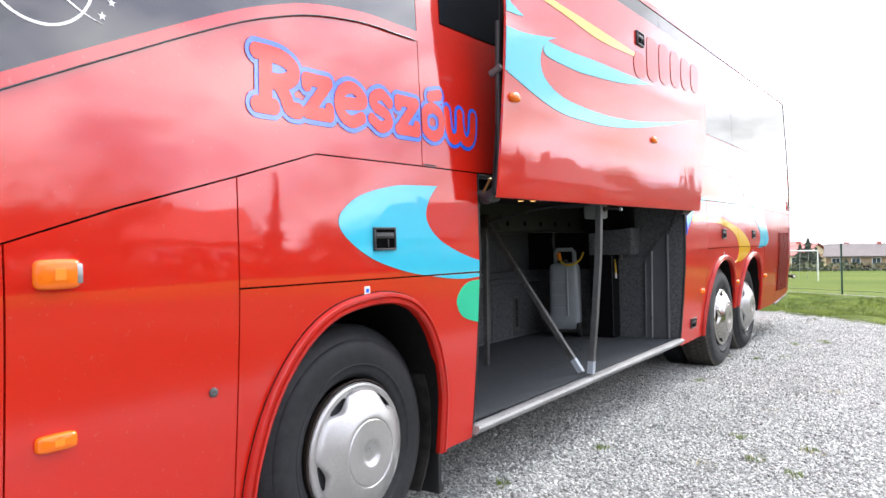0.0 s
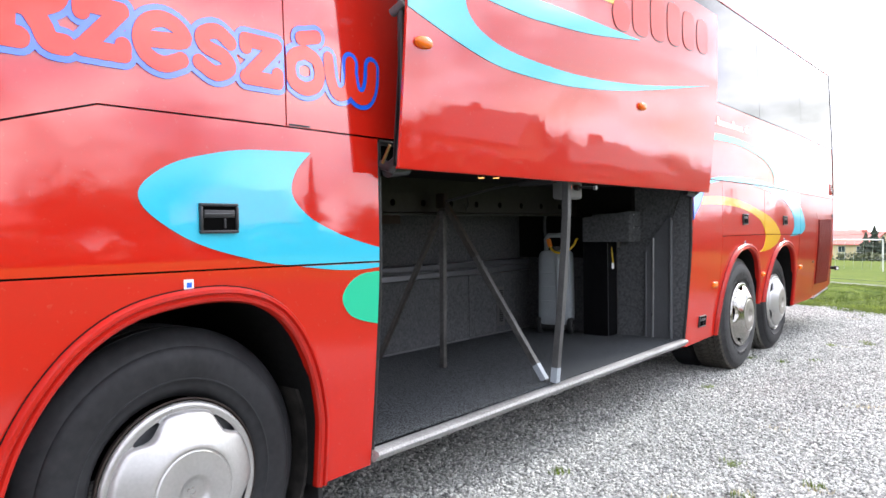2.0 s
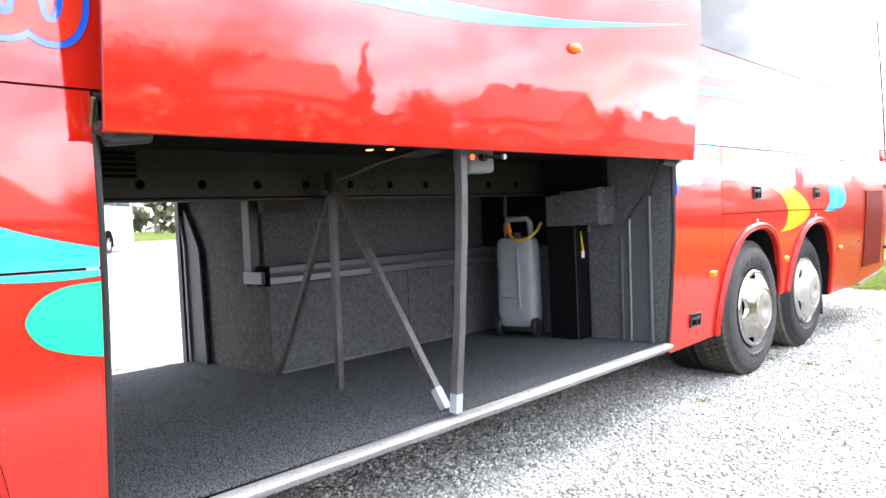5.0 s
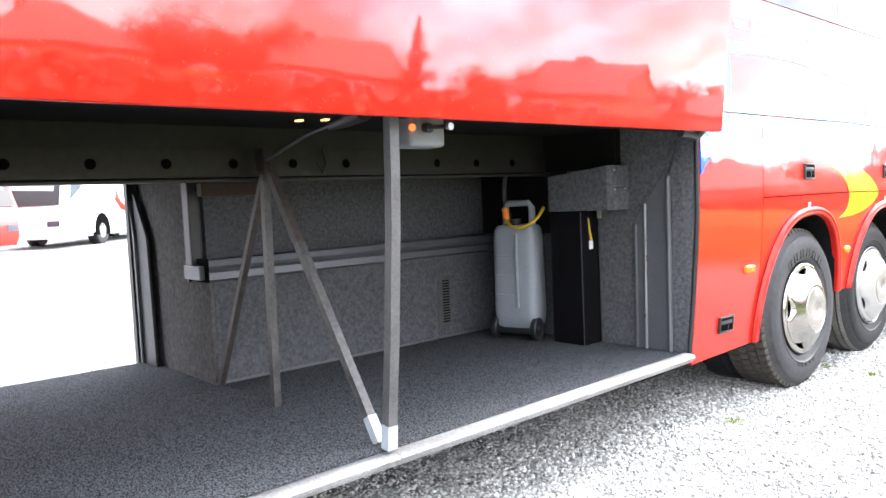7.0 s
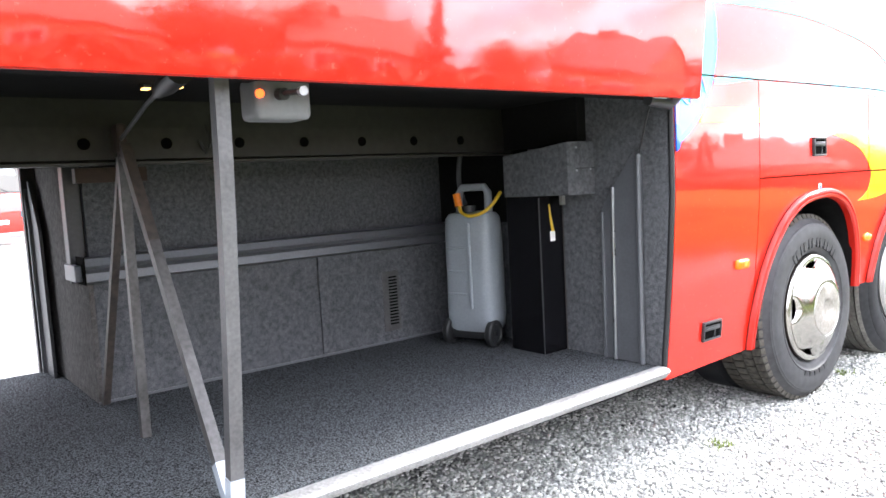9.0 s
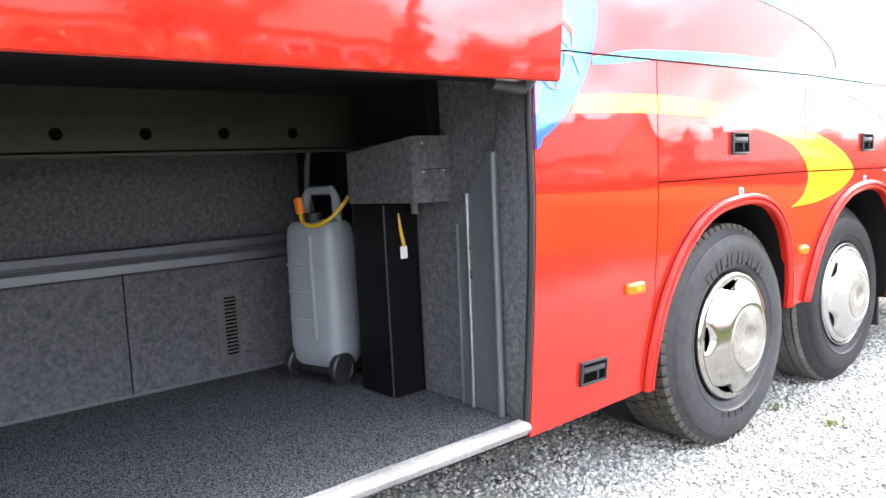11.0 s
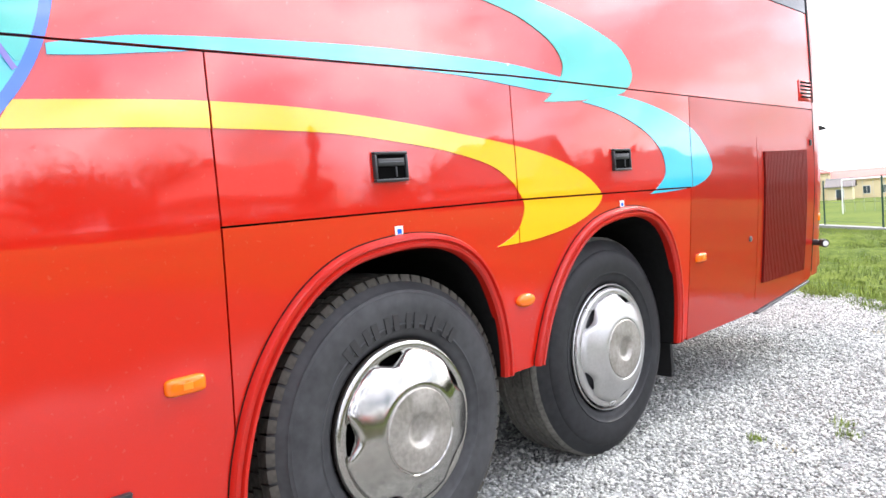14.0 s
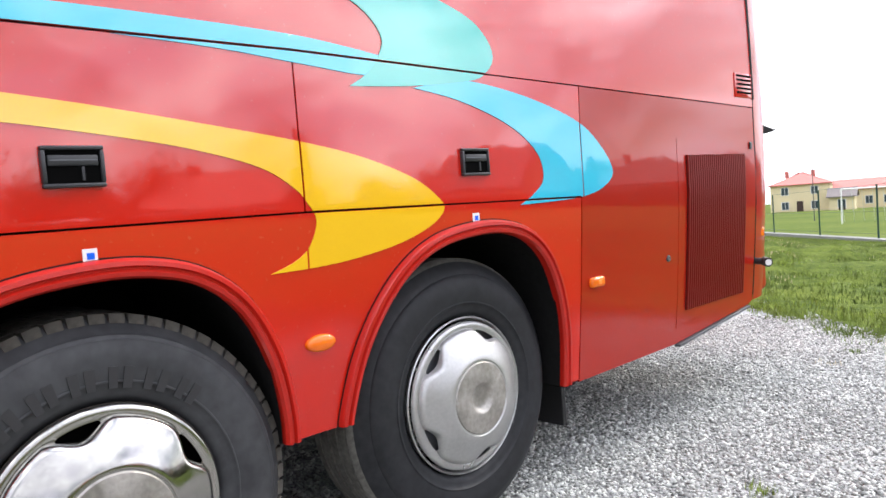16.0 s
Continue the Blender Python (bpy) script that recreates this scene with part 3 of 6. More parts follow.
part("rear_corner", bm, M_REDREAR, coach, smooth=True)
part("tail_seal", new_tube([(skin_x(z) + 0.001, 12.703, z) for z in (1.69, 2.0, 2.3, 2.6, 2.9, 3.1, 3.3)], 0.0085, 8), M_RUBBER, coach, "black rubber seal along the tail", smooth=True)
part("tail_joint", new_tube([(skin_x(z) - 0.001, 12.703, z) for z in (0.55, 0.8, 1.1, 1.4, 1.69)], 0.0035, 6), M_RUBBER, coach)
# tow bumper step and rear marker
part("rear_bumper", new_box((-2.5, 12.71, 0.53), (-0.10, 13.04, 0.90), 0.05, 4), M_REDREAR, coach, smooth=True)
part("bumper_lamp", new_box((-0.09, 12.79, 0.885), (-0.03, 12.86, 0.945), 0.012), M_AMBER, coach, "amber rear marker lamp", smooth=True)
lamp_arm = part("rear_lamp_arm", new_tube([(-0.05, 12.72, 0.75), (0.02, 12.72, 0.745)], 0.020, 10), M_DARK, coach, "black rubber lamp arm", smooth=True)
part("side_lamp", new_tube([(0.010, 12.735, 0.745), (0.048, 12.697, 0.743)], 0.027, 18), M_DARK, lamp_arm, "round black side marker lamp", smooth=True)
part("side_lamp_lens", new_tube([(0.045, 12.700, 0.743), (0.052, 12.693, 0.743)], 0.018, 18), M_FRAMEWHITE, lamp_arm, "pale lamp lens", smooth=True)
bm = bmesh.new()
vs = [bm.verts.new(p) for p in ((-0.20, 13.18, 1.60), (-0.10, 13.28, 1.535), (-0.20, 13.18, 1.50), (-0.24, 13.20, 1.60), (-0.14, 13.30, 1.535), (-0.24, 13.20, 1.50))]
for f in ((0, 1, 2), (5, 4, 3), (0, 3, 4, 1), (1, 4, 5, 2), (2, 5, 3, 0)):
    bm.faces.new([vs[i] for i in f])
tube(bm, [(-0.22, 13.2, 1.55), (-0.6, 12.88, 1.55)], 0.012, 6)
part("rear_hatch_grip", bm, M_DARK, coach, "small black wedge on the tail")

# dark shell behind the joints, with the bay left open
def inner_shell(y0, y1, z0, z1, name="frame_shell"):
    bm = bmesh.new()
    n = max(2, int((z1 - z0) / 0.15))
    pts = [(skin_x(z0 + (z1 - z0) * k / n) - 0.022, z0 + (z1 - z0) * k / n) for k in range(n + 1)]
    sheet(bm, pts, y0, y1)
    return part(name, bm, M_UNDER, coach)
inner_shell(0.63, 2.72, 0.38, 3.28)
inner_shell(2.72, 3.86, 1.15, 3.28)
inner_shell(3.86, 4.135, 0.37, 3.28)
inner_shell(4.135, 7.69, 1.71, 3.28)
inner_shell(7.69, 8.35, 0.39, 3.28)
inner_shell(8.35, 10.88, 1.16, 3.28)
inner_shell(10.88, 12.69, 0.54, 3.28)
# chassis floor
part("chassis_floor", new_box((-2.45, 3.95, 0.36), (-0.10, 7.72, 0.424)), M_UNDER, coach)
part("rear_chassis", new_box((-2.35, 7.85, 0.52), (-0.75, 12.6, 0.62)), M_UNDER, coach)
part("front_chassis", new_box((-2.35, 0.7, 0.42), (-0.75, 3.95, 0.55)), M_UNDER, coach)
part("tail_skirt", new_box((-0.085, 11.82, 0.402), (-0.05, 12.66, 0.416), 0.003), M_ALUGREY, coach, "grey lower skirt edge").matrix_basis = Matrix.Translation((0, 11.82, 0.395)) @ Matrix.Rotation(radians(5.4), 4, "X") @ Matrix.Translation((0, -11.82, -0.395))

# Unseen axles, far wheels and filler tanks, added to block light under the floor
for y in HUBS:
    part("axle_tube", new_tube([(-2.2, y, 0.49), (-0.4, y, 0.49)], 0.075, 12), M_UNDER, coach)
    bm = bmesh.new()
    lathe(bm, [(-0.02, 0.0), (-0.02, 0.45), (-0.06, 0.51), (-0.28, 0.51), (-0.31, 0.45), (-0.31, 0.0)], (-2.2, y, 0.505), 40)
    part("far_tyre", bm, M_TYRE, coach, smooth=True)
part("differential", new_tube([(-1.3, 8.55, 0.47), (-1.3, 8.85, 0.47), (-1.3, 9.2, 0.47)], [0.10, 0.22, 0.16], 14), M_UNDER, coach)
part("light_block_drum", new_tube([(-1.05, 9.25, 0.42), (-1.05, 10.0, 0.42)], 0.13, 14), M_UNDER, coach)
part("light_block_tail", new_box((-2.1, 11.0, 0.36), (-0.9, 12.4, 0.54), 0.03), M_UNDER, coach)
part("light_block_nose", new_box((-2.2, 1.0, 0.34), (-0.5, 2.6, 0.45), 0.02), M_UNDER, coach)

# wheel arches: moulding, well and mud flap
SECTION = [(0.004, -0.02), (0.0, 0.014), (0.008, 0.024), (0.022, 0.027), (0.029, 0.017), (0.034, 0.017), (0.040, 0.027), (0.054, 0.026), (0.062, 0.016), (0.066, -0.004)]


def arch_moulding(hub, low_left, low_right):
    line = arch_line(hub)
    line = [p for p in line if p[1] > (low_left if p[0] < hub else low_right)]
    line = [(line[0][0], low_left)] + line + [(line[-1][0], low_right)]
    bm = bmesh.new()
    rows = []
    for i, (y, z) in enumerate(line):
        a, b = line[max(i - 1, 0)], line[min(i + 1, len(line) - 1)]
        d = Vector((b[0] - a[0], b[1] - a[1])).normalized()
        n = Vector((-d.y, d.x))
        rows.append([bm.verts.new((skin_x(z) + h, y + n.x * (0.8 * w - 0.047), z + n.y * (0.8 * w - 0.047))) for w, h in SECTION])
    for a, b in zip(rows, rows[1:]):
        for k in range(len(SECTION) - 1):
            bm.faces.new((a[k], a[k + 1], b[k + 1], b[k]))
    bm.faces.new(rows[0])
    bm.faces.new(list(reversed(rows[-1])))
    part("wheel_arch_moulding", bm, M_TRIM, coach, "red ribbed wheel arch moulding", smooth=True)
    # black line of sealant round the moulding
    bm = bmesh.new()
    rows = []
    for i, (y, z) in enumerate(line):
        a, b = line[max(i - 1, 0)], line[min(i + 1, len(line) - 1)]
        d = Vector((b[0] - a[0], b[1] - a[1])).normalized()
        n = Vector((-d.y, d.x))
        rows.append([bm.verts.new((skin_x(z) + h, y + n.x * w, z + n.y * w)) for w, h in ((0.003, 0.0005), (0.005, 0.004), (0.0085, 0.002))])
    for a, b in zip(rows, rows[1:]):
        for k in range(2):
            bm.faces.new((a[k], a[k + 1], b[k + 1], b[k]))
    part("arch_seal", bm, M_UNDER, coach, "thin black sealing lip")
    # the well
    bm = bmesh.new()
    rows = []
    for i, (y, z) in enumerate(line):
        s = 0.985
        yy, zz = hub + (y - hub) * s * 0.93, HUB_Z + (z - HUB_Z) * s
        rows.append([bm.verts.new((x, yy, zz)) for x in (skin_x(z) - 0.005, -0.4, -0.85)])
    for a, b in zip(rows, rows[1:]):
        for k in range(2):
            bm.faces.new((a[k], a[k + 1], b[k + 1], b[k]))
    bm.faces.new([r[2] for r in rows])
    part("wheel_well", bm, M_UNDER, coach, "black wheel well", smooth=True)


for hub, l, r in zip(HUBS, (0.34, 0.385, 0.555), (0.345, 0.555, 0.42)):
    arch_moulding(hub, l, r)
part("mud_flap", new_box((-0.42, 3.90, 0.13), (-0.10, 3.925, 0.42), 0.004), M_DARK, coach, "black rubber mud flap")
part("mud_flap", new_box((-0.42, 10.96, 0.20), (-0.16, 10.985, 0.45), 0.004), M_DARK, coach, "black rubber mud flap")
bm = bmesh.new()
rows = [[bm.verts.new((x, 3.30 + 0.548 * math.cos(a) + dy, 0.505 + 0.548 * math.sin(a))) for x, dy in ((-0.42, 0.0), (-0.105, 0.0), (-0.105, 0.014), (-0.42, 0.014))] for a in np.linspace(-0.62, 0.42, 10)]
for a, b in zip(rows, rows[1:]):
    for k in range(4):
        bm.faces.new((a[k], a[(k + 1) % 4], b[(k + 1) % 4], b[k]))
part("wheel_liner", bm, M_MUD, coach, "muddy plastic wheel liner")
part("arch_bracket", new_box((-0.30, 10.88, 0.40), (-0.075, 10.96, 0.47), 0.01), M_UNDER, coach)

# ---------- wheels ----------
def make_wheel(hub, tread):
    c = ({HUBS[0]: -0.080, HUBS[1]: -0.032, HUBS[2]: -0.084}[hub], hub + (0.02 if tread == "block" else 0.0), HUB_Z)
    bm = bmesh.new()
    R = 0.512
    back = [(-0.292, 0.30), (-0.318, 0.34), (-0.332, 0.42), (-0.315, 0.48), (-0.302, R - 0.018), (-0.285, R)]
    if tread == "rib":
        ribs, x = [back[-1]], -0.285
        for g in range(4):
            x1 = x + 0.039
            ribs += [(x1, R + 0.003), (x1 + 0.002, R - 0.012), (x1 + 0.011, R - 0.012), (x1 + 0.013, R + 0.003)]
            x = x1 + 0.013
        ribs += [(-0.064, R - 0.003), (-0.056, R - 0.011)]
        face = [(-0.056, R - 0.011), (-0.046, 0.490), (-0.037, 0.477), (-0.0235, 0.460), (-0.0215, 0.455), (-0.016, 0.452), (-0.0115, 0.443), (-0.009, 0.440), (-0.004, 0.425)]
    else:
        ribs = []
        face = [(-0.28, R - 0.016), (-0.066, R - 0.016), (-0.058, R - 0.004), (-0.044, R - 0.018), (-0.030, 0.480), (-0.021, 0.470), (-0.014, 0.464), (-0.0115, 0.463), (-0.0105, 0.456), (-0.0065, 0.452), (-0.006, 0.445), (-0.002, 0.435)]
    face += [(0.0, 0.405), (-0.0005, 0.372), (-0.003, 0.352), (-0.001, 0.350), (-0.001, 0.346), (-0.005, 0.343), (-0.009, 0.335), (-0.012, 0.325), (-0.014, 0.316), (-0.026, 0.300), (-0.05, 0.285)]
    if ribs:
        lathe(bm, back, c, 96)
        lathe(bm, face, c, 96)
    else:
        lathe(bm, back + face, c, 96)
    rubber = M_TYREDUST if tread == "block" else M_TYRE
    tyre = part("tyre", bm, rubber, coach, "worn black tyre", smooth=True)
    if ribs:
        bm = bmesh.new()
        lathe(bm, ribs, c, 96)
        part("tread_band", bm, M_TYRE if hub == HUBS[0] else M_TREADPALE, tyre, "ribbed tread", smooth=True)
        for g in range(4):
            x0 = -0.285 + 0.039 + 0.052 * g
            bm = bmesh.new()
            lathe(bm, [(x0 + 0.001, R - 0.006), (x0 + 0.002, R - 0.0115), (x0 + 0.011, R - 0.0115), (x0 + 0.012, R - 0.006)], c, 96)
            part("tread_groove", bm, M_HOLE, tyre, smooth=True)
    if tread == "block":
        bm = bmesh.new()
        lathe(bm, [(-0.298, R - 0.010), (-0.056, R - 0.010)], c, 96)
        part("tread_groove", bm, M_HOLE, tyre, smooth=True)
        n = 64
        for row, (x0, x1, ph) in enumerate(((-0.295, -0.228, 0.0), (-0.222, -0.165, 0.5), (-0.159, -0.106, 0.0), (-0.099, -0.048, 0.5))):
            bm = bmesh.new()
            half = math.pi / n * 0.88
            q = []
            for rr in (R - 0.022, R + 0.0025):
                for x, aa in ((x0, -half), (x1, -half * 0.9 + 0.012), (x1, half * 0.9 + 0.012), (x0, half)):
                    x = x + (0.010 if (x == x1 and row == 3 and rr < R) else 0)
                    q.append(bm.verts.new((x, rr * math.sin(aa), rr * math.cos(aa))))
            for f in ((4, 5, 6, 7), (0, 1, 5, 4), (1, 2, 6, 5), (2, 3, 7, 6), (3, 0, 4, 7)):
                bm.faces.new([q[i] for i in f])
            bmesh.ops.recalc_face_normals(bm, faces=bm.faces)
            block = bpy.data.meshes.new("tread_block")
            bm.to_mesh(block)
            bm.free()
            block.materials.append(M_TREAD)
            for k in range(n):
                ob = new("tread_block", block)
                ob.parent = tyre
                ob.matrix_basis = Matrix.Translation(c) @ Matrix.Rotation(-2 * math.pi * (k + ph) / n, 4, "X")
    # raised maker's marks as plain bars
    if tread == "block":
        def bar(a0, a1, r0, r1):
            bm = bmesh.new()
            vs = [(r0, a0), (r0, a1), (r1, a1), (r1, a0)]
            low = [bm.verts.new((c[0] - 0.004, c[1] + r * math.sin(a), c[2] + r * math.cos(a))) for r, a in vs]
            top = [bm.verts.new((c[0] + 0.0022, c[1] + r * math.sin(a), c[2] + r * math.cos(a))) for r, a in vs]
            bm.faces.new(top)
            for i in range(4):
                bm.faces.new((low[i], low[(i + 1) % 4], top[(i + 1) % 4], top[i]))
            part("raised_mark", bm, M_TYREMARK, tyre, "dark raised bar on the sidewall")
        for k in range(6):
            a = radians(-39 + 14.6 * k)
            bar(a, a + radians(3.6), 0.332, 0.386)
            bar(a + radians(5.8), a + radians(9.6), 0.332, 0.386)
        for k in range(5):
            a = radians(158 + 9 * k)
            bar(a, a + radians(5.5), 0.352, 0.376)
    # rim
    if hub == HUBS[0]:
        c = (c[0], c[1] + 0.008, c[2] - 0.011)
    bm = bmesh.new()
    lathe(bm, [(-0.06, 0.278), (-0.022, 0.290), (-0.014, 0.295), (-0.010, 0.291), (-0.016, 0.286), (-0.05, 0.277)], c, 72)
    rim = part("rim", bm, M_CAPSATIN if hub == HUBS[2] else M_RUST, coach, "silver rim edge" if hub == HUBS[2] else "rust browned steel rim edge", smooth=True)
    # cover: a five lobed star pressed out of a flat ring, with a slot in each bay of the star
    bm = bmesh.new()
    polished = tread == "block"
    k_r = {HUBS[0]: 0.966, HUBS[1]: 1.0, HUBS[2]: 0.945}[hub]
    metal = M_CAP if polished else M_CAPSATIN
    centre = [(0.141, 0.0625), (0.137, 0.067), (0.10, 0.070), (0.065, 0.071), (0.056, 0.069), (0.048, 0.060), (0.036, 0.055), (0.0, 0.055)]
    first = {3.30: -32.0, 8.97: -12.0, 10.31: 25.0}[hub]
    n = 240
    grid = []
    for k in range(n):
        a = 2 * math.pi * k / n
        u = (((math.degrees(a) - first) / 72.0 + 0.5) % 1.0) - 0.5
        bay_in = math.cos(math.pi * u / 0.56) ** 2 if abs(u) < 0.28 else 0.0
        foot = 0.268 - 0.034 * bay_in
        slot = 1.0 if foot < 0.2545 else 0.0
        outer = 0.2610 if slot else foot + 0.0015
        top = foot - 0.016 - 0.004 * (1 - bay_in)
        x_top = 0.066 - 0.050 * ((top - 0.150) / 0.112) ** 1.2
        row = [(0.294, -0.014), (0.291, -0.004), (0.284, 0.001), (0.276, 0.002), (0.271, 0.001)]
        row += [(max(outer, foot + 0.001), 0.001), (foot, 0.0)]
        row += [(foot - 0.003, 0.22 * x_top), (foot - 0.009, 0.74 * x_top), (top, x_top)]
        for q in range(1, 9):
            r = top + (0.152 - top) * q / 8
            row.append((r, 0.066 - 0.050 * (max(0.0, r - 0.150) / 0.112) ** 1.2))
        row += [(0.148, 0.0655), (0.145, 0.0625), (0.141, 0.0625)]
        grid.append([(r * k_r, x, a, slot) for r, x in row])
    vs = [[bm.verts.new((c[0] + x, c[1] + r * math.sin(a), c[2] + r * math.cos(a))) for r, x, a, slot in row] for row in grid]
    for k in range(n):
        k2 = (k + 1) % n
        for i in range(len(grid[0]) - 1):
            if i in (5, 6) and (grid[k][0][3] > 0 or grid[k2][0][3] > 0):
                continue
            bm.faces.new((vs[k][i], vs[k][i + 1], vs[k2][i + 1], vs[k2][i]))
    cover = part("wheel_cover", bm, metal, coach, "polished silver wheel cover with five openings" if polished else "satin silver wheel cover with five openings", smooth=True)
    bm = bmesh.new()
    lathe(bm, [(x, r * k_r) for r, x in centre], c, 72)
    part("cover_centre", bm, M_CAPSATIN if hub == HUBS[0] else M_CAPDULL, cover, "silver wheel centre" if hub == HUBS[0] else "dull scuffed wheel centre", smooth=True)
    bm = bmesh.new()
    lathe(bm, [(-0.045 if polished else -0.022, 0.285 * k_r), (-0.045 if polished else -0.022, 0.0)], c, 40)
    part("brake_drum", bm, M_HOLE if polished else M_ALUGREY, rim)
    # second tyre on the inside
    if tread == "block":
        bm = bmesh.new()
        lathe(bm, [(-0.33, 0.3), (-0.33, 0.47), (-0.36, 0.51), (-0.52, 0.51), (-0.55, 0.47), (-0.55, 0.3)], c, 48)
        part("inner_tyre", bm, M_TYRE, coach, smooth=True)


for hub, tread in zip(HUBS, ("rib", "block", "rib")):
    make_wheel(hub, tread)

# ---------- fittings on the side ----------
def flush_handle(y, z, w, h, parent, dx=0.0, dz=0.0, tilt=0.0):
    """A recessed pull handle: frame, dark cup and finger bar."""
    x = skin_x(z - dz) + dx
    m = Matrix.Translation((x, y, z)) @ Matrix.Rotation(-math.atan((skin_x(z - dz + 0.02) - skin_x(z - dz - 0.02)) / 0.04) * -1, 4, "Y") @ Matrix.Rotation(tilt, 4, "X")
    bm = bmesh.new()
    t = 0.010
    for lo, hi in (((-w / 2, h / 2 - t), (w / 2, h / 2)), ((-w / 2, -h / 2), (w / 2, -h / 2 + t)), ((-w / 2, -h / 2 + t), (-w / 2 + t, h / 2 - t)), ((w / 2 - t, -h / 2 + t), (w / 2, h / 2 - t))):
        box(bm, (-0.004, lo[0], lo[1]), (0.015, hi[0], hi[1]), 0.003, 2)
    bmesh.ops.transform(bm, matrix=m, verts=bm.verts)
    fr = part("handle_frame", bm, M_HANDLE, parent, "black recessed pull handle", smooth=True)
    bm = new_box((-0.002, -w / 2 + t, -h / 2 + t), (0.0085, w / 2 - t, h / 2 - t))
    bmesh.ops.transform(bm, matrix=m, verts=bm.verts)
    part("handle_cup", bm, M_HOLE, fr)
    bm = bmesh.new()
    box(bm, (0.0, -w / 2 + t + 0.004, 0.002), (0.0135, w / 2 - t - 0.004, h / 2 - t - 0.012), 0.003, 2)
    box(bm, (0.0, w * 0.12, -h / 2 + t + 0.006), (0.012, w * 0.17, 0.0), 0.001, 1)
    bmesh.ops.transform(bm, matrix=m, verts=bm.verts)
    part("handle_bar", bm, M_HANDLE, fr, smooth=True)
    bm = bmesh.new()
    box(bm, (0.0132, -w / 2 + t + 0.008, h * 0.14), (0.0142, w / 2 - t - 0.008, h * 0.17))
    bmesh.ops.transform(bm, matrix=m, verts=bm.verts)
    part("handle_rib", bm, M_ALUGREY, fr)


flush_handle(3.407, 1.378, 0.145, 0.098, p_hatch)
flush_handle(8.979, 1.379, 0.140, 0.098, p_hatch2)
flush_handle(10.340, 1.368, 0.140, 0.098, p_hatch3)
flush_handle(8.002, 0.545, 0.150, 0.092, p_rear_bay)


def marker_lamp(y, z, w, h, parent, dx=0.0, dz=0.0, oval=False):
    x = skin_x(z - dz) + dx
    bm = bmesh.new()
    n = 24
    e = 2.0 if oval else 5.0
    rings = []
    for s, xx in ((1.0, -0.004), (1.0, 0.008), (0.93, 0.015), (0.72, 0.020), (0.0, 0.022)):
        ring = []
        for k in range(n):
            a = 2 * math.pi * k / n
            cy, cz = math.cos(a), math.sin(a)
            ring.append(bm.verts.new((x + xx, y + w / 2 * s * math.copysign(abs(cy) ** (2 / e), cy), z + h / 2 * s * math.copysign(abs(cz) ** (2 / e), cz))))
        rings.append(ring)
    for a, b in zip(rings, rings[1:]):
        for k in range(n):
            bm.faces.new((a[k], a[(k + 1) % n], b[(k + 1) % n], b[k]))
    bmesh.ops.remove_doubles(bm, verts=bm.verts, dist=1e-5)
    lamp = part("marker_lamp", bm, M_AMBER, parent, "amber side marker lamp", smooth=True)
    if not oval:
        part("bulb_shade", new_box((x + 0.0215, y - w * 0.12, z - h * 0.2), (x + 0.0235, y + w * 0.12, z + h * 0.2), 0.001), M_ORANGE, lamp)


# the large front lamp has a clear half
marker_lamp(2.022, 1.296, 0.128, 0.082, p_front)
part("lamp_clear_end", new_box((0.010, 2.066, 1.268), (0.020, 2.087, 1.324), 0.006), M_ALU, p_front, "clear end of the amber lamp", smooth=True)
marker_lamp(2.020, 0.840, 0.112, 0.048, p_front)
marker_lamp(8.236, 0.830, 0.112, 0.048, p_rear_bay)
marker_lamp(9.636, 0.836, 0.105, 0.052, p_axle, oval=True)
marker_lamp(11.085, 0.835, 0.100, 0.046, p_engine)


def key_lock(y, z, parent):
    bm = bmesh.new()
    lathe(bm, [(-0.004, 0.016), (0.006, 0.016), (0.009, 0.012), (0.009, 0.006), (0.006, 0.004), (0.006, 0.0)], (skin_x(z), y, z), 20)
    part("key_lock", bm, M_STEEL, parent, "small round key lock", smooth=True)


key_lock(2.535, 0.882, p_front)
key_lock(11.70, 0.872, p_engine)
for y, par in ((3.296, p_wing), (8.998, p_axle), (10.332, p_axle)):
    z = 1.168
    s = part("sticker", new_box((skin_x(z) + 0.0005, y - 0.017, z - 0.015), (skin_x(z) + 0.0025, y + 0.017, z + 0.016)), M_WHITEFILM, par, "small white and blue sticker")
    part("sticker_mark", new_box((skin_x(z) + 0.0026, y - 0.008, z - 0.010), (skin_x(z) + 0.0032, y + 0.010, z + 0.006)), M_BLUE, s)

# engine grille: slats in a frame
gy0, gy1, gz0, gz1 = 11.885, 12.55, 0.585, 1.378
part("grille_backing", new_box((skin_x(0.9) - 0.03, gy0, gz0), (skin_x(0.6) - 0.001, gy1, gz1)), M_HOLE, p_engine)
skin_part("grille_mesh", [(gy0, gz0), (gy1, gz0), (gy1, gz1), (gy0, gz1)], M_UNDER, p_engine, "dark red ventilation grille", lift=0.002, thick=0.004)
n = 30
for k in range(n):
    y = gy0 + (gy1 - gy0) * (k + 0.5) / n
    bm = bmesh.new()
    tube(bm, [(skin_x(z) + 0.006, y, z) for z in (gz0, gz0 + 0.2, gz0 + 0.4, gz0 + 0.6, gz1)], 0.0062, square=True)
    part("grille_slat", bm, M_GRILLE, p_engine)
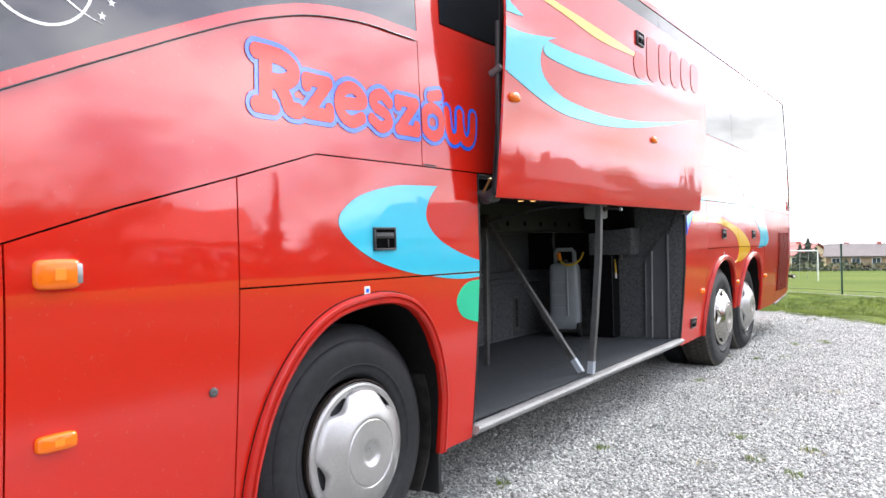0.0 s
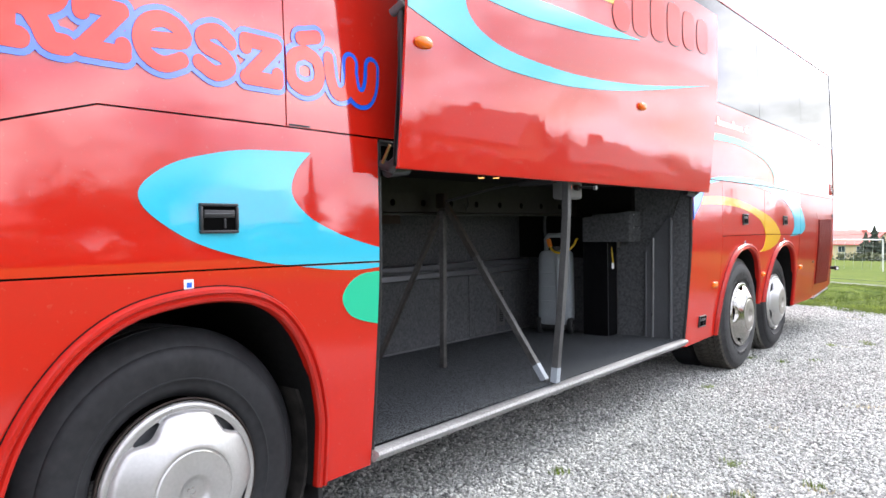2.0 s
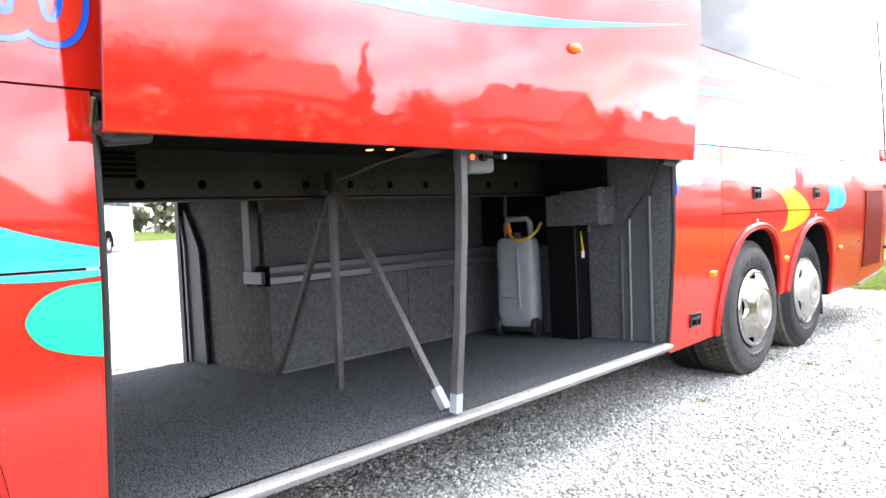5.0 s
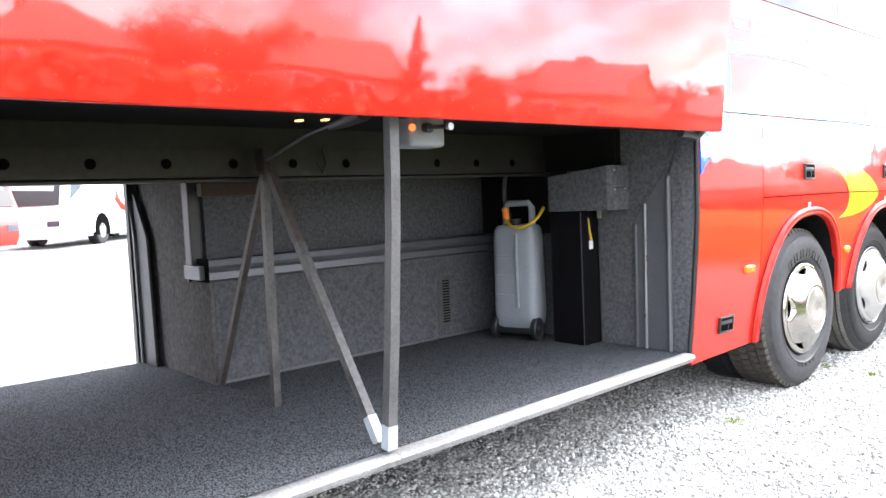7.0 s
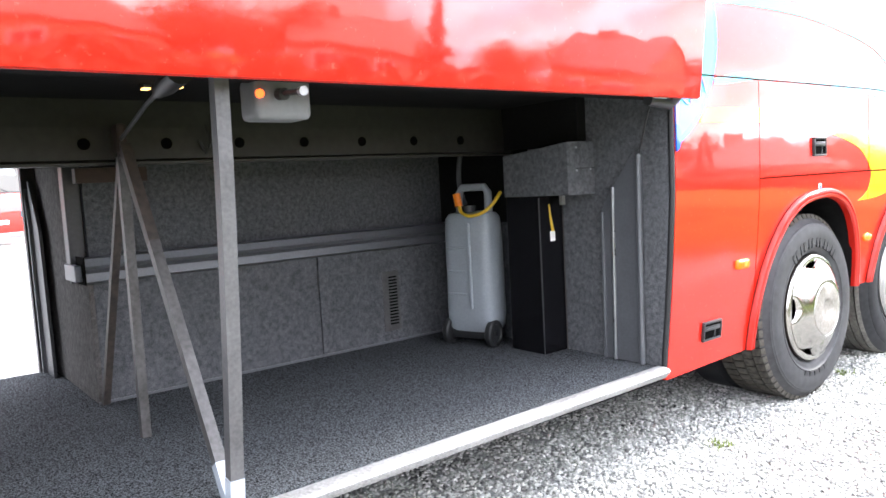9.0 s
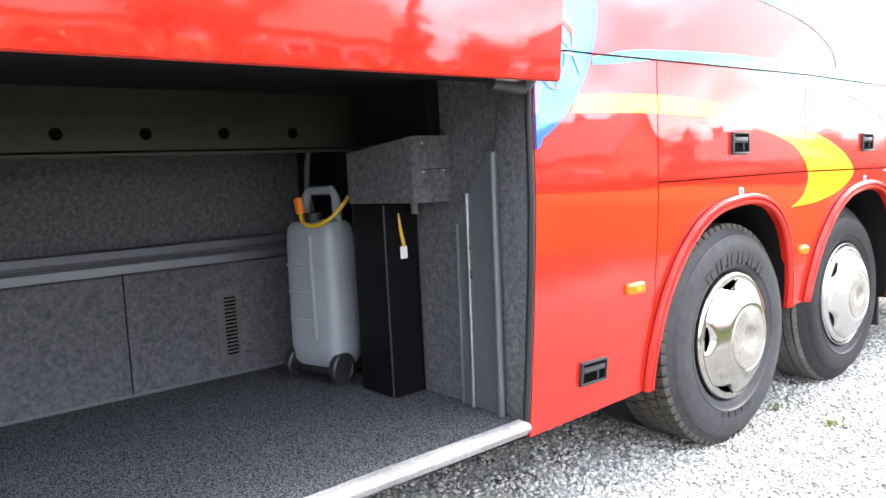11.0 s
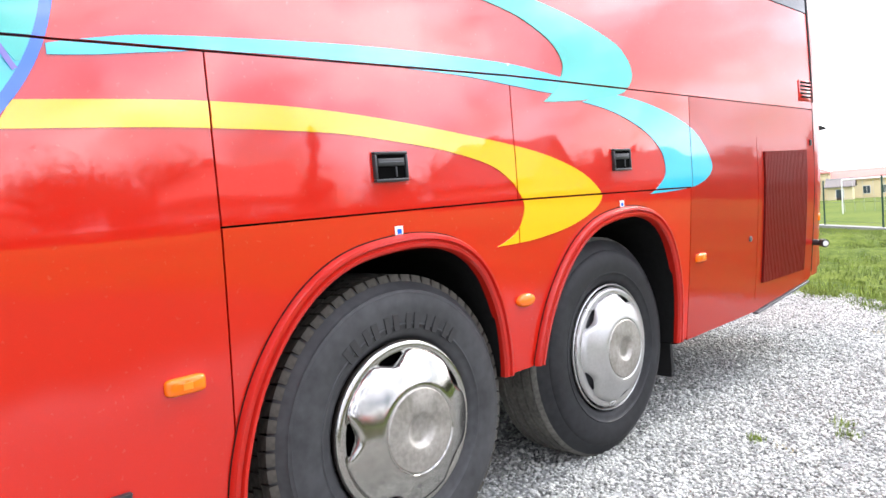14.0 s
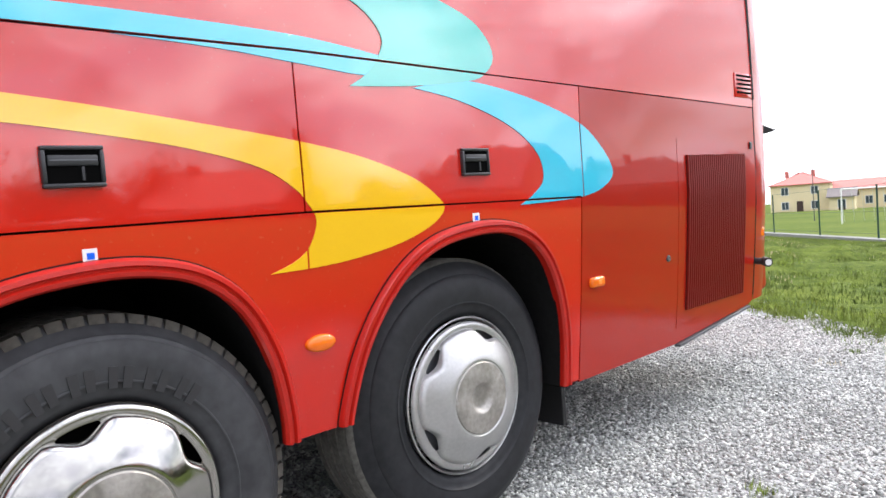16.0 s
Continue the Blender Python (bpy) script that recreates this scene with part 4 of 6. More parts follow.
# louvred vent near the tail
v = part("tail_vent", new_box((skin_x(1.76) - 0.002, 12.478, 1.695), (skin_x(1.76) + 0.006, 12.69, 1.832), 0.003), M_RED, p_belt, "red vent with black slots", smooth=True)
for k in range(5):
    z = 1.717 + 0.0235 * k
    part("vent_slot", new_box((0.0062, 12.495, z), (0.0085, 12.675, z + 0.011)), M_HOLE, v)
part("tail_catch", new_box((0.0, 12.625, 1.405), (0.008, 12.65, 1.445), 0.002), M_DARK, p_engine)
skin_part("engine_seam", [(11.80, 0.50), (11.806, 0.50), (11.806, 1.46), (11.80, 1.46)], M_REDREAR, p_engine, lift=0.0015, thick=0.002)

# ---------- coloured films on the side ----------
CUT = [("y", 8.372, 0.0035), ("y", 9.608, 0.0035)]
yel = smooth_line([(7.90, 1.563), (8.148, 1.571), (8.38, 1.573), (8.68, 1.561), (8.97, 1.533), (9.28, 1.491), (9.61, 1.440), (9.84, 1.390), (10.04, 1.320), (10.15, 1.248), (10.172, 1.205), (10.10, 1.152), (9.94, 1.102), (9.71, 1.070), (9.481, 1.063)], 6)
yel_in = smooth_line([(9.481, 1.063), (9.56, 1.090), (9.615, 1.130), (9.645, 1.205), (9.615, 1.262), (9.575, 1.305), (9.47, 1.367), (9.27, 1.420), (9.044, 1.456), (8.757, 1.488), (8.375, 1.501), (8.14, 1.502), (7.86, 1.497)], 6)
skin_part("yellow_swoosh", yel + yel_in[1:], M_YELLOW, p_axle, "yellow swoosh film", lift=0.003, thick=0.003, cuts=CUT + [("line", (8.375, 1.234, 9.608, 1.232), 0.004), ("line", (9.608, 1.232, 10.98, 1.211), 0.004)])
belt_up = smooth_line([(7.985, 1.694), (8.08, 1.713), (8.25, 1.736), (8.69, 1.756), (9.08, 1.762), (9.57, 1.752), (9.80, 1.733), (9.935, 1.716)], 6)
belt_dn = smooth_line([(9.935, 1.716), (9.905, 1.66), (9.84, 1.650), (9.62, 1.669), (9.30, 1.694), (8.70, 1.711), (8.40, 1.706), (8.22, 1.690), (8.10, 1.676), (7.985, 1.668)], 6)
skin_part("cyan_swoosh", belt_up + belt_dn[1:], M_CYAN, p_belt, "cyan swoosh film along the belt", lift=0.003, thick=0.003, cuts=[("line", (7.68, 1.7055, 9.60, 1.7055), 0.004), ("line", (9.60, 1.7055, 12.70, 1.6435), 0.004)])
cres = smooth_line([(7.70, 2.085), (7.977, 2.092), (8.45, 2.104), (9.054, 2.092), (9.55, 2.045), (9.98, 1.985), (10.32, 1.900), (10.44, 1.830), (10.478, 1.752), (10.43, 1.690), (10.34, 1.658), (10.066, 1.626), (9.807, 1.612)], 6)
cres_in = smooth_line([(9.807, 1.612), (9.878, 1.655), (9.930, 1.712), (9.950, 1.775), (9.895, 1.845), (9.789, 1.900), (9.643, 1.948), (9.407, 1.988), (9.05, 2.028), (8.729, 2.045), (8.3, 2.042), (7.975, 2.026), (7.70, 2.015)], 6)
skin_part("teal_crescent", cres + cres_in[1:], M_TEAL, p_belt, "teal crescent film", lift=0.0035, thick=0.0035, cuts=[("line", (9.60, 1.7055, 12.70, 1.6435), 0.004)])
cr2 = smooth_line([(10.07, 1.620), (10.22, 1.648), (10.384, 1.655), (10.695, 1.608), (10.994, 1.522), (11.152, 1.415), (11.222, 1.310), (11.14, 1.245), (10.99, 1.212), (10.78, 1.202), (10.583, 1.199)], 6)
cr2_in = smooth_line([(10.583, 1.199), (10.66, 1.234), (10.732, 1.296), (10.70, 1.401), (10.544, 1.504), (10.294, 1.584), (10.07, 1.620)], 6)
skin_part("cyan_crescent", cr2 + cr2_in[1:-1], M_CYAN, p_hatch3, "cyan crescent film", lift=0.003, thick=0.003, cuts=[("y", 10.996, 0.004), ("line", (9.608, 1.232, 10.98, 1.211), 0.004)])
# the globe disc, cut by the bay's edge
C_Y, C_Z, C_R = 7.475, 1.90, 0.545
BELT_CUT = [("z", 1.7055, 0.0035)]


def arc(r, z0, z1, n=48):
    """Points of the globe's circle on the side of the tail, from one height to another."""
    a0, a1 = math.asin((z0 - C_Z) / r), math.asin(min(1.0, (z1 - C_Z) / r))
    return [(C_Y + r * math.cos(a0 + (a1 - a0) * k / n), C_Z + r * math.sin(a0 + (a1 - a0) * k / n)) for k in range(n + 1)]


def cap(r, y_min):
    h = math.sqrt(r * r - (y_min - C_Y) ** 2)
    return arc(r, C_Z - h, C_Z + h, 72)


skin_part("globe_rim", cap(C_R, 7.679), M_BLUE, p_belt, "blue ring of a globe emblem", lift=0.003, thick=0.003, cuts=BELT_CUT)
skin_part("globe_sea", cap(C_R - 0.027, 7.681), M_CYAN, p_belt, "cyan sea of the globe emblem", lift=0.0045, thick=0.002, cuts=BELT_CUT)
coast = [(7.681, 1.838), (7.74, 1.822), (7.79, 1.815), (7.825, 1.811), (7.878, 1.780), (7.880, 1.713), (7.896, 1.676), (7.918, 1.648)]
skin_part("globe_land", coast + [p for p in arc(C_R - 0.027, 1.650, 2.36, 40) if p[0] > 7.70] + [(7.681, 2.37)], M_TEAL, p_belt, "teal land of the globe emblem", lift=0.0058, thick=0.0013, cuts=BELT_CUT)
skin_part("globe_land", smooth_line([(7.681, 1.755), (7.78, 1.752), (7.80, 1.735), (7.81, 1.70), (7.78, 1.66), (7.73, 1.64), (7.681, 1.645)], 4), M_TEAL, p_belt, lift=0.0058, thick=0.0013, cuts=BELT_CUT)
skin_part("globe_red_coast", [(7.810, 1.812), (7.822, 1.815), (7.878, 1.783), (7.877, 1.757), (7.834, 1.789)], M_PINK, p_belt, lift=0.0066, thick=0.001)
coast_lift = 0.0072
for path in ([(7.681, 1.83), (7.735, 1.812), (7.78, 1.803), (7.812, 1.812)], [(7.70, 1.765), (7.781, 1.761), (7.811, 1.762), (7.820, 1.742), (7.850, 1.728), (7.870, 1.713)], [(7.877, 1.762), (7.877, 1.713)], [(7.874, 1.697), (7.886, 1.682), (7.901, 1.653), (7.914, 1.630)],
             [(7.870, 1.697), (7.827, 1.696), (7.839, 1.678), (7.827, 1.648), (7.797, 1.620), (7.787, 1.577), (7.761, 1.581), (7.727, 1.602), (7.69, 1.63)], [(7.776, 1.692), (7.795, 1.680), (7.800, 1.660), (7.792, 1.640), (7.765, 1.635)], [(7.70, 1.86), (7.74, 1.90), (7.72, 1.95), (7.77, 2.0)]):
    left, right = [], []
    for k, (y, z) in enumerate(path):
        d = (Vector(path[min(k + 1, len(path) - 1)]) - Vector(path[max(k - 1, 0)])).normalized() * 0.0065
        left.append((y - d.y, z + d.x))
        right.append((y + d.y, z - d.x))
    coast_lift += 0.0004
    skin_part("coast_line", left + right[::-1], M_PURPLE, p_belt, lift=coast_lift, thick=0.001)
skin_part("globe_edge_strip", [(7.680, 1.49), (7.690, 1.49), (7.712, 1.60), (7.712, 1.690), (7.680, 1.690)], M_PURPLE, p_rear_bay, lift=0.0072, thick=0.004)
skin_part("globe_foot", smooth_line([(7.679, 1.375), (7.70, 1.39), (7.712, 1.43), (7.704, 1.475), (7.679, 1.492)], 5), M_BLUE, p_rear_bay, lift=0.0085, thick=0.007)
# front cyan and green shapes
cy = smooth_line([(3.807, 1.621), (3.65, 1.617), (3.48, 1.606), (3.277, 1.561), (3.165, 1.500), (3.133, 1.443), (3.185, 1.378), (3.337, 1.294), (3.562, 1.232), (3.75, 1.203), (3.912, 1.183), (4.05, 1.176), (4.163, 1.181)], 6)
cy_in = smooth_line([(4.163, 1.262), (4.04, 1.291), (3.919, 1.329), (3.79, 1.388), (3.718, 1.465), (3.735, 1.545), (3.807, 1.621)], 6)
skin_part("cyan_fin", cy + cy_in[:-1], M_CYAN, p_hatch, "cyan fin shaped film", lift=0.003, thick=0.003, cuts=[("line", (2.642, 1.216, 4.166, 1.203), 0.004)])
gr = smooth_line([(4.164, 1.165), (4.068, 1.158), (4.0, 1.125), (3.964, 1.068), (4.0, 1.005), (4.068, 0.972), (4.164, 0.948)], 6)
skin_part("green_lobe", gr, M_GREEN, p_wing, "green rounded film", lift=0.003, thick=0.003)


# lettering "Rzeszów" in fat rounded strokes: paths in a unit cell
LETTERS = [
    ("R", 2.690, 2.964, [[(0.05, 0.0), (0.42, 0.0)], [(0.24, 0.0), (0.28, 1.42)], [(0.08, 1.42), (0.60, 1.40), (0.90, 1.20), (0.90, 0.92), (0.64, 0.72), (0.30, 0.70)], [(0.54, 0.70), (0.70, 0.34), (0.80, 0.04), (1.0, 0.0)]]),
    ("z", 2.940, 3.132, [[(0.08, 0.98), (0.95, 0.98)], [(0.92, 0.95), (0.10, 0.05)], [(0.05, 0.02), (0.97, 0.02)], [(0.97, 0.02), (0.97, 0.22)], [(0.06, 0.98), (0.06, 0.80)]]),
    ("e", 3.118, 3.330, [[(0.10, 0.48), (0.96, 0.60), (0.88, 0.88), (0.52, 1.02), (0.16, 0.85), (0.02, 0.48), (0.16, 0.12), (0.52, -0.03), (0.92, 0.14)]]),
    ("s", 3.316, 3.510, [[(0.92, 0.80), (0.55, 1.02), (0.14, 0.86), (0.22, 0.60), (0.72, 0.42), (0.88, 0.16), (0.48, -0.03), (0.04, 0.18)]]),
    ("z", 3.492, 3.698, [[(0.08, 0.98), (0.95, 0.98)], [(0.92, 0.95), (0.10, 0.05)], [(0.05, 0.02), (0.97, 0.02)], [(0.97, 0.02), (0.97, 0.22)], [(0.06, 0.98), (0.06, 0.80)]]),
    ("o", 3.690, 3.890, [[(0.50, 1.0), (0.12, 0.82), (0.0, 0.48), (0.12, 0.12), (0.50, -0.02), (0.88, 0.14), (1.0, 0.48), (0.88, 0.84), (0.50, 1.0)], [(0.38, 1.36), (0.92, 1.50)]]),
    ("w", 3.876, 4.170, [[(0.0, 0.98), (0.04, 0.40), (0.14, 0.05), (0.30, 0.02), (0.44, 0.25), (0.49, 0.98)], [(0.49, 0.60), (0.54, 0.20), (0.66, 0.0), (0.84, 0.04), (0.96, 0.40), (1.0, 0.98)]]),
]


def stroke_letters(half, lift, mat, name, label):
    for char, y0, y1, paths in LETTERS:
        inset = 0.034 if char == "R" else 0.030
        bm = bmesh.new()
        for n, path in enumerate(paths):
            pts = [(y0 + inset + (y1 - y0 - 2 * inset) * u, 1.856 + 0.132 * v) for u, v in path]
            line = smooth_line(pts, 6) if len(pts) > 2 else pts
            h = half + (0.005 if char == "R" else 0.0)
            x = lift + 0.00005 * n
            left, right = [], []
            for i, p in enumerate(line):
                a, b = Vector(line[max(i - 1, 0)]), Vector(line[min(i + 1, len(line) - 1)])
                d = (b - a).normalized()
                left.append(bm.verts.new((x, p[0] - d.y * h, p[1] + d.x * h)))
                right.append(bm.verts.new((x, p[0] + d.y * h, p[1] - d.x * h)))
            for i in range(len(line) - 1):
                bm.faces.new((left[i], right[i], right[i + 1], left[i + 1]))
            for p, k in ((line[0], 1), (line[-1], 2)):
                bm.faces.new([bm.verts.new((x + 0.00002 * k, p[0] + h * math.cos(a), p[1] + h * math.sin(a))) for a in np.linspace(0, 2 * math.pi, 20, endpoint=False)])
        for s in (-0.004, 0.004):
            bmesh.ops.bisect_plane(bm, geom=bm.verts[:] + bm.edges[:] + bm.faces[:], plane_co=(0, 3.70 + s, 0), plane_no=(0, 1, 0))
        bmesh.ops.delete(bm, geom=[f for f in bm.faces if abs(f.calc_center_bounds().y - 3.70) < 0.004], context="FACES")
        for v in bm.verts:
            v.co.x += skin_x(v.co.z)
        bm.normal_update()
        me = bpy.data.meshes.new(name)
        bm.to_mesh(me)
        bm.free()
        me.materials.append(mat)
        for p in me.polygons:
            if p.normal.x < 0:
                p.flip()
        ob = new(name, me)
        ob.parent = p_upper
        tagged(ob, label)


stroke_letters(0.0440, 0.003, M_BLUE, "letter_outline", "blue outline of a bold letter")
stroke_letters(0.0255, 0.0052, M_PINK, "letter", "red bold rounded letter")
# web address that cannot be read: white bars
for k in range(22):
    y, z = 8.08 + 0.0495 * k, 2.172
    if k in (3, 18):
        skin_part("address_bar", [(y, z), (y + 0.014, z), (y + 0.014, z + 0.014), (y, z + 0.014)], M_WHITEFILM, p_belt, lift=0.003, thick=0.003)
        continue
    h = 0.072 if k in (4, 12, 20) else 0.044
    skin_part("address_bar", [(y, z), (y + 0.037, z), (y + 0.037, z + h), (y, z + h)], M_WHITEFILM, p_belt, lift=0.003, thick=0.003)
# swirl and stars on the front window
ring = [(2.0 + r * math.cos(radians(a)), 2.12 + r * math.sin(radians(a))) for r, turn in ((0.157, 1), (0.149, -1)) for a in list(np.linspace(120, 385, 40))[::turn]]
skin_part("window_swirl", ring, M_WHITEFILM, win_front, "white ring on the window", lift=0.003, thick=0.002)
tail = smooth_line([(1.93, 2.20), (1.99, 2.118), (2.05, 2.064), (2.113, 2.025), (2.178, 2.003)], 6)
skin_part("window_swirl", tail + [(y + 0.010 * (1 - k / len(tail)), z + 0.012 * (1 - k / len(tail))) for k, (y, z) in list(enumerate(tail))[-2::-1]], M_WHITEFILM, win_front, "white tapering stroke on the window", lift=0.0036, thick=0.002)
for y, z in ((2.207, 2.074), (2.176, 2.028)):
    star = [(y + (0.013 if k % 2 == 0 else 0.005) * math.sin(math.pi * k / 5), z + (0.013 if k % 2 == 0 else 0.005) * math.cos(math.pi * k / 5)) for k in range(10)]
    skin_part("window_star", star, M_WHITEFILM, win_front, lift=0.003, thick=0.002)
# bay edge: small red return on the pillar
part("pillar_notch", new_box((-0.004, 3.712, 1.713), (0.004, 3.806, 1.7185)), M_RUBBER, p_pillar)

# ---------- the raised luggage flap ----------
DX, DZ = 0.204, 1.212
FY0, FY1 = 4.150, 7.665
flap = skin_part("luggage_flap", [(FY0, 0.365 + DZ), (FY1, 0.372 + DZ), (FY1, 1.70 + DZ), (FY0, 1.70 + DZ)], M_RED, coach, "raised red luggage bay flap", dz=DZ, dx=DX, thick=0.012)
skin_part("flap_lining", [(FY0 + 0.01, 0.375 + DZ), (FY1 - 0.01, 0.382 + DZ), (FY1 - 0.01, 1.69 + DZ), (FY0 + 0.01, 1.69 + DZ)], M_DARK, flap, "dark inner skin of the flap", dz=DZ, dx=DX - 0.04, thick=0.006)
part("flap_seal", new_tube([(DX + skin_x(0.37) - 0.01, FY0 - 0.004, 0.366 + DZ), (DX + skin_x(0.372) - 0.012, FY1, 0.373 + DZ)], 0.005), M_TRIM, flap)
f1 = smooth_line([(4.152, 2.412), (4.30, 2.415), (4.45, 2.43), (4.62, 2.455), (4.70, 2.468)], 5) + smooth_line([(4.70, 2.468), (4.58, 2.42), (4.52, 2.35), (4.53, 2.27), (4.62, 2.205), (4.80, 2.160), (5.05, 2.142), (5.44, 2.138), (5.92, 2.163), (6.52, 2.225), (7.49, 2.358)], 6)[1:] + smooth_line([(7.49, 2.358), (6.52, 2.197), (5.917, 2.113), (5.434, 2.070), (5.04, 2.062), (4.77, 2.072), (4.54, 2.108), (4.33, 2.155), (4.152, 2.20)], 6)[1:]
skin_part("cyan_blade", f1, M_CYAN, flap, "cyan blade film", lift=0.003, thick=0.003, dz=DZ, dx=DX)
f2 = smooth_line([(4.57, 2.43), (4.85, 2.428), (5.22, 2.442), (5.7, 2.452), (6.275, 2.462)], 5) + smooth_line([(6.275, 2.462), (5.668, 2.380), (5.2, 2.345), (4.967, 2.335), (4.62, 2.345), (4.545, 2.372)], 5)[1:]
skin_part("cyan_streak", f2, M_CYAN, flap, "cyan streak film", lift=0.003, thick=0.003, dz=DZ, dx=DX)
f3 = smooth_line([(4.30, 2.70), (4.66, 2.672), (5.229, 2.655), (5.92, 2.63)], 5) + smooth_line([(5.92, 2.60), (5.31, 2.585), (4.835, 2.622), (4.30, 2.655)], 5)
skin_part("yellow_streak", f3, M_YELLOW, flap, "yellow streak film", lift=0.003, thick=0.003, dz=DZ, dx=DX)
f4 = smooth_line([(4.152, 2.56), (4.22, 2.53), (4.33, 2.50)], 5) + [(4.25, 2.49), (4.152, 2.485)]
skin_part("cyan_patch", f4, M_CYAN, flap, lift=0.003, thick=0.003, dz=DZ, dx=DX)
marker_lamp(4.252, 2.077, 0.10, 0.05, flap, dx=DX, dz=DZ, oval=True)
marker_lamp(6.338, 2.072, 0.10, 0.05, flap, dx=DX, dz=DZ, oval=True)
flush_handle(6.02, 2.742, 0.14, 0.095, flap, dx=DX, dz=DZ)
# lettering on the flap that cannot be read: dark bars
for k in range(6):
    y, z0, z1, wd = 5.90 + 0.265 * k, 2.475 + 0.02 * k, (2.64 if k == 0 else 2.80), 0.215
    for name, mat, grow, lift in (("flap_letter_edge", M_BLACKFILM, 0.004, 0.003), ("flap_letter_bar", M_PINK, 0.0, 0.0045)):
        g, c = grow, 0.05
        ring = [(y - g, z0 + c), (y + c, z0 - g), (y + wd - c, z0 - g), (y + wd + g, z0 + c), (y + wd + g, z1 - c), (y + wd - c, z1 + g), (y + c, z1 + g), (y - g, z1 - c)]
        skin_part(name, smooth_line(ring, 4, closed=True), mat, flap, "bold rounded sign bars that cannot be read" if grow == 0 else "", lift=lift, thick=0.003, dz=DZ, dx=DX)
# arms that carry the flap
for y, s in ((4.190, 1), (7.600, -1)):
    arm = part("flap_arm", new_tube([(0.0, y, 1.60), (0.050, y, 1.585), (0.095, y, 1.62), (0.118, y, 1.75), (0.138, y - 0.02 * s, 2.21), (0.145, y - 0.02 * s, 2.45)], [0.022, 0.026, 0.022, 0.017, 0.015, 0.014], 12), M_HANDLE, coach, "black swing arm of the flap", smooth=True)
    part("gas_strut", new_tube([(0.046, y - 0.045 * s, 1.60), (0.096, y - 0.052 * s, 1.668)], 0.007, 10), M_BRASS, arm, "brass coloured strut rod", smooth=True)
    part("arm_joint", new_tube([(0.03, y + 0.0 * s, 1.575), (0.02, y + 0.13 * s, 1.585)], [0.030, 0.024], 16), M_HANDLE, arm, smooth=True)
    part("arm_clamp", new_tube([(0.10, y - 0.03 * s, 2.19), (0.165, y - 0.03 * s, 2.22)], 0.018, 10), M_ALUGREY, arm, smooth=True)

# ---------- inside the luggage bay ----------
FZ = 0.435
bay = coach
part("bay_floor", new_box((-2.42, 4.125, FZ - 0.01), (-0.085, 7.66, FZ)), M_CARPET, bay, "charcoal carpet on the bay floor")
bm = bmesh.new()
pts = [(-0.095, FZ + 0.002), (-0.088, FZ + 0.006), (-0.046, FZ + 0.005), (-0.032, FZ + 0.001), (-0.026, FZ - 0.010), (-0.031, FZ - 0.022), (-0.040, FZ - 0.026), (-0.050, FZ - 0.041), (-0.062, FZ - 0.044), (-0.09, FZ - 0.038)]
# the rail sags a little towards the front
def sill_drop(y):
    return -0.028 * (7.64 - y) / 3.47
for y0, y1 in ((4.170, 5.69), (5.694, 7.64)):
    rows = [[bm.verts.new((x, y, z + sill_drop(y))) for x, z in pts] for y in (y0, y1)]
    for k in range(len(pts)):
        bm.faces.new((rows[0][k], rows[0][(k + 1) % len(pts)], rows[1][(k + 1) % len(pts)], rows[1][k]))
    bm.faces.new(rows[0])
    bm.faces.new(list(reversed(rows[1])))
part("bay_sill", bm, M_SILL, bay, "worn aluminium sill rail", smooth=True)
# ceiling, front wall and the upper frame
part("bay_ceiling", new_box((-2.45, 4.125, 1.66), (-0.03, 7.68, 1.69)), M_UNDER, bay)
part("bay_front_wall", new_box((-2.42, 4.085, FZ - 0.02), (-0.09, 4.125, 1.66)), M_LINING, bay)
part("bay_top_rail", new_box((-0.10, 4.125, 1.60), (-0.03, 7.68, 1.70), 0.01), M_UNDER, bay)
# end wall
part("bay_end_wall", new_box((-2.42, 7.66, FZ - 0.02), (-0.088, 7.69, 1.66)), M_LINING, bay, "grey felt covered end wall")
bm = bmesh.new()
rows = [[bm.verts.new((x, y, z)) for x, y in ((-0.09, 7.655), (skin_x(z) - 0.012, 7.655), (skin_x(z) - 0.012, 7.674), (-0.09, 7.674))] for z in (0.40, 0.55, 0.70, 0.85, 1.0, 1.2, 1.66)]
for a, b in zip(rows, rows[1:]):
    for k in range(4):
        bm.faces.new((a[k], a[(k + 1) % 4], b[(k + 1) % 4], b[k]))
part("end_jamb", bm, M_LINING, bay)
# Black sheets put the end wall's deep shade into its colour
part("end_wall_shade", new_box((-0.98, 7.60, 1.445), (-0.47, 7.659, 1.66)), M_UNDER, bay, "black sheet standing for the shade above the felt box")
part("end_wall_shade", new_box((-1.585, 7.645, 1.07), (-0.86, 7.659, 1.66)), M_UNDER, bay, "black sheet standing for the shade behind the tank")
for k in range(12):
    y = 4.40 + 0.275 * k
    part("sill_screw", new_tube([(-0.036, y, FZ - 0.008 + sill_drop(y)), (-0.026, y, FZ - 0.006 + sill_drop(y))], 0.005, 8), M_ALU, bay, smooth=True)
part("door_seal", new_tube([(skin_x(z) - 0.010, 7.664, z) for z in (0.385, 0.6, 0.8, 1.0, 1.2, 1.45, 1.69)], 0.013, 10), M_RUBBER, bay, "black rubber door seal", smooth=True)
part("door_seal", new_tube([(skin_x(z) - 0.010, 4.177, z) for z in (0.385, 0.6, 0.8, 1.0, 1.2, 1.45, 1.69)], 0.012, 10), M_RUBBER, bay, "black rubber door seal", smooth=True)
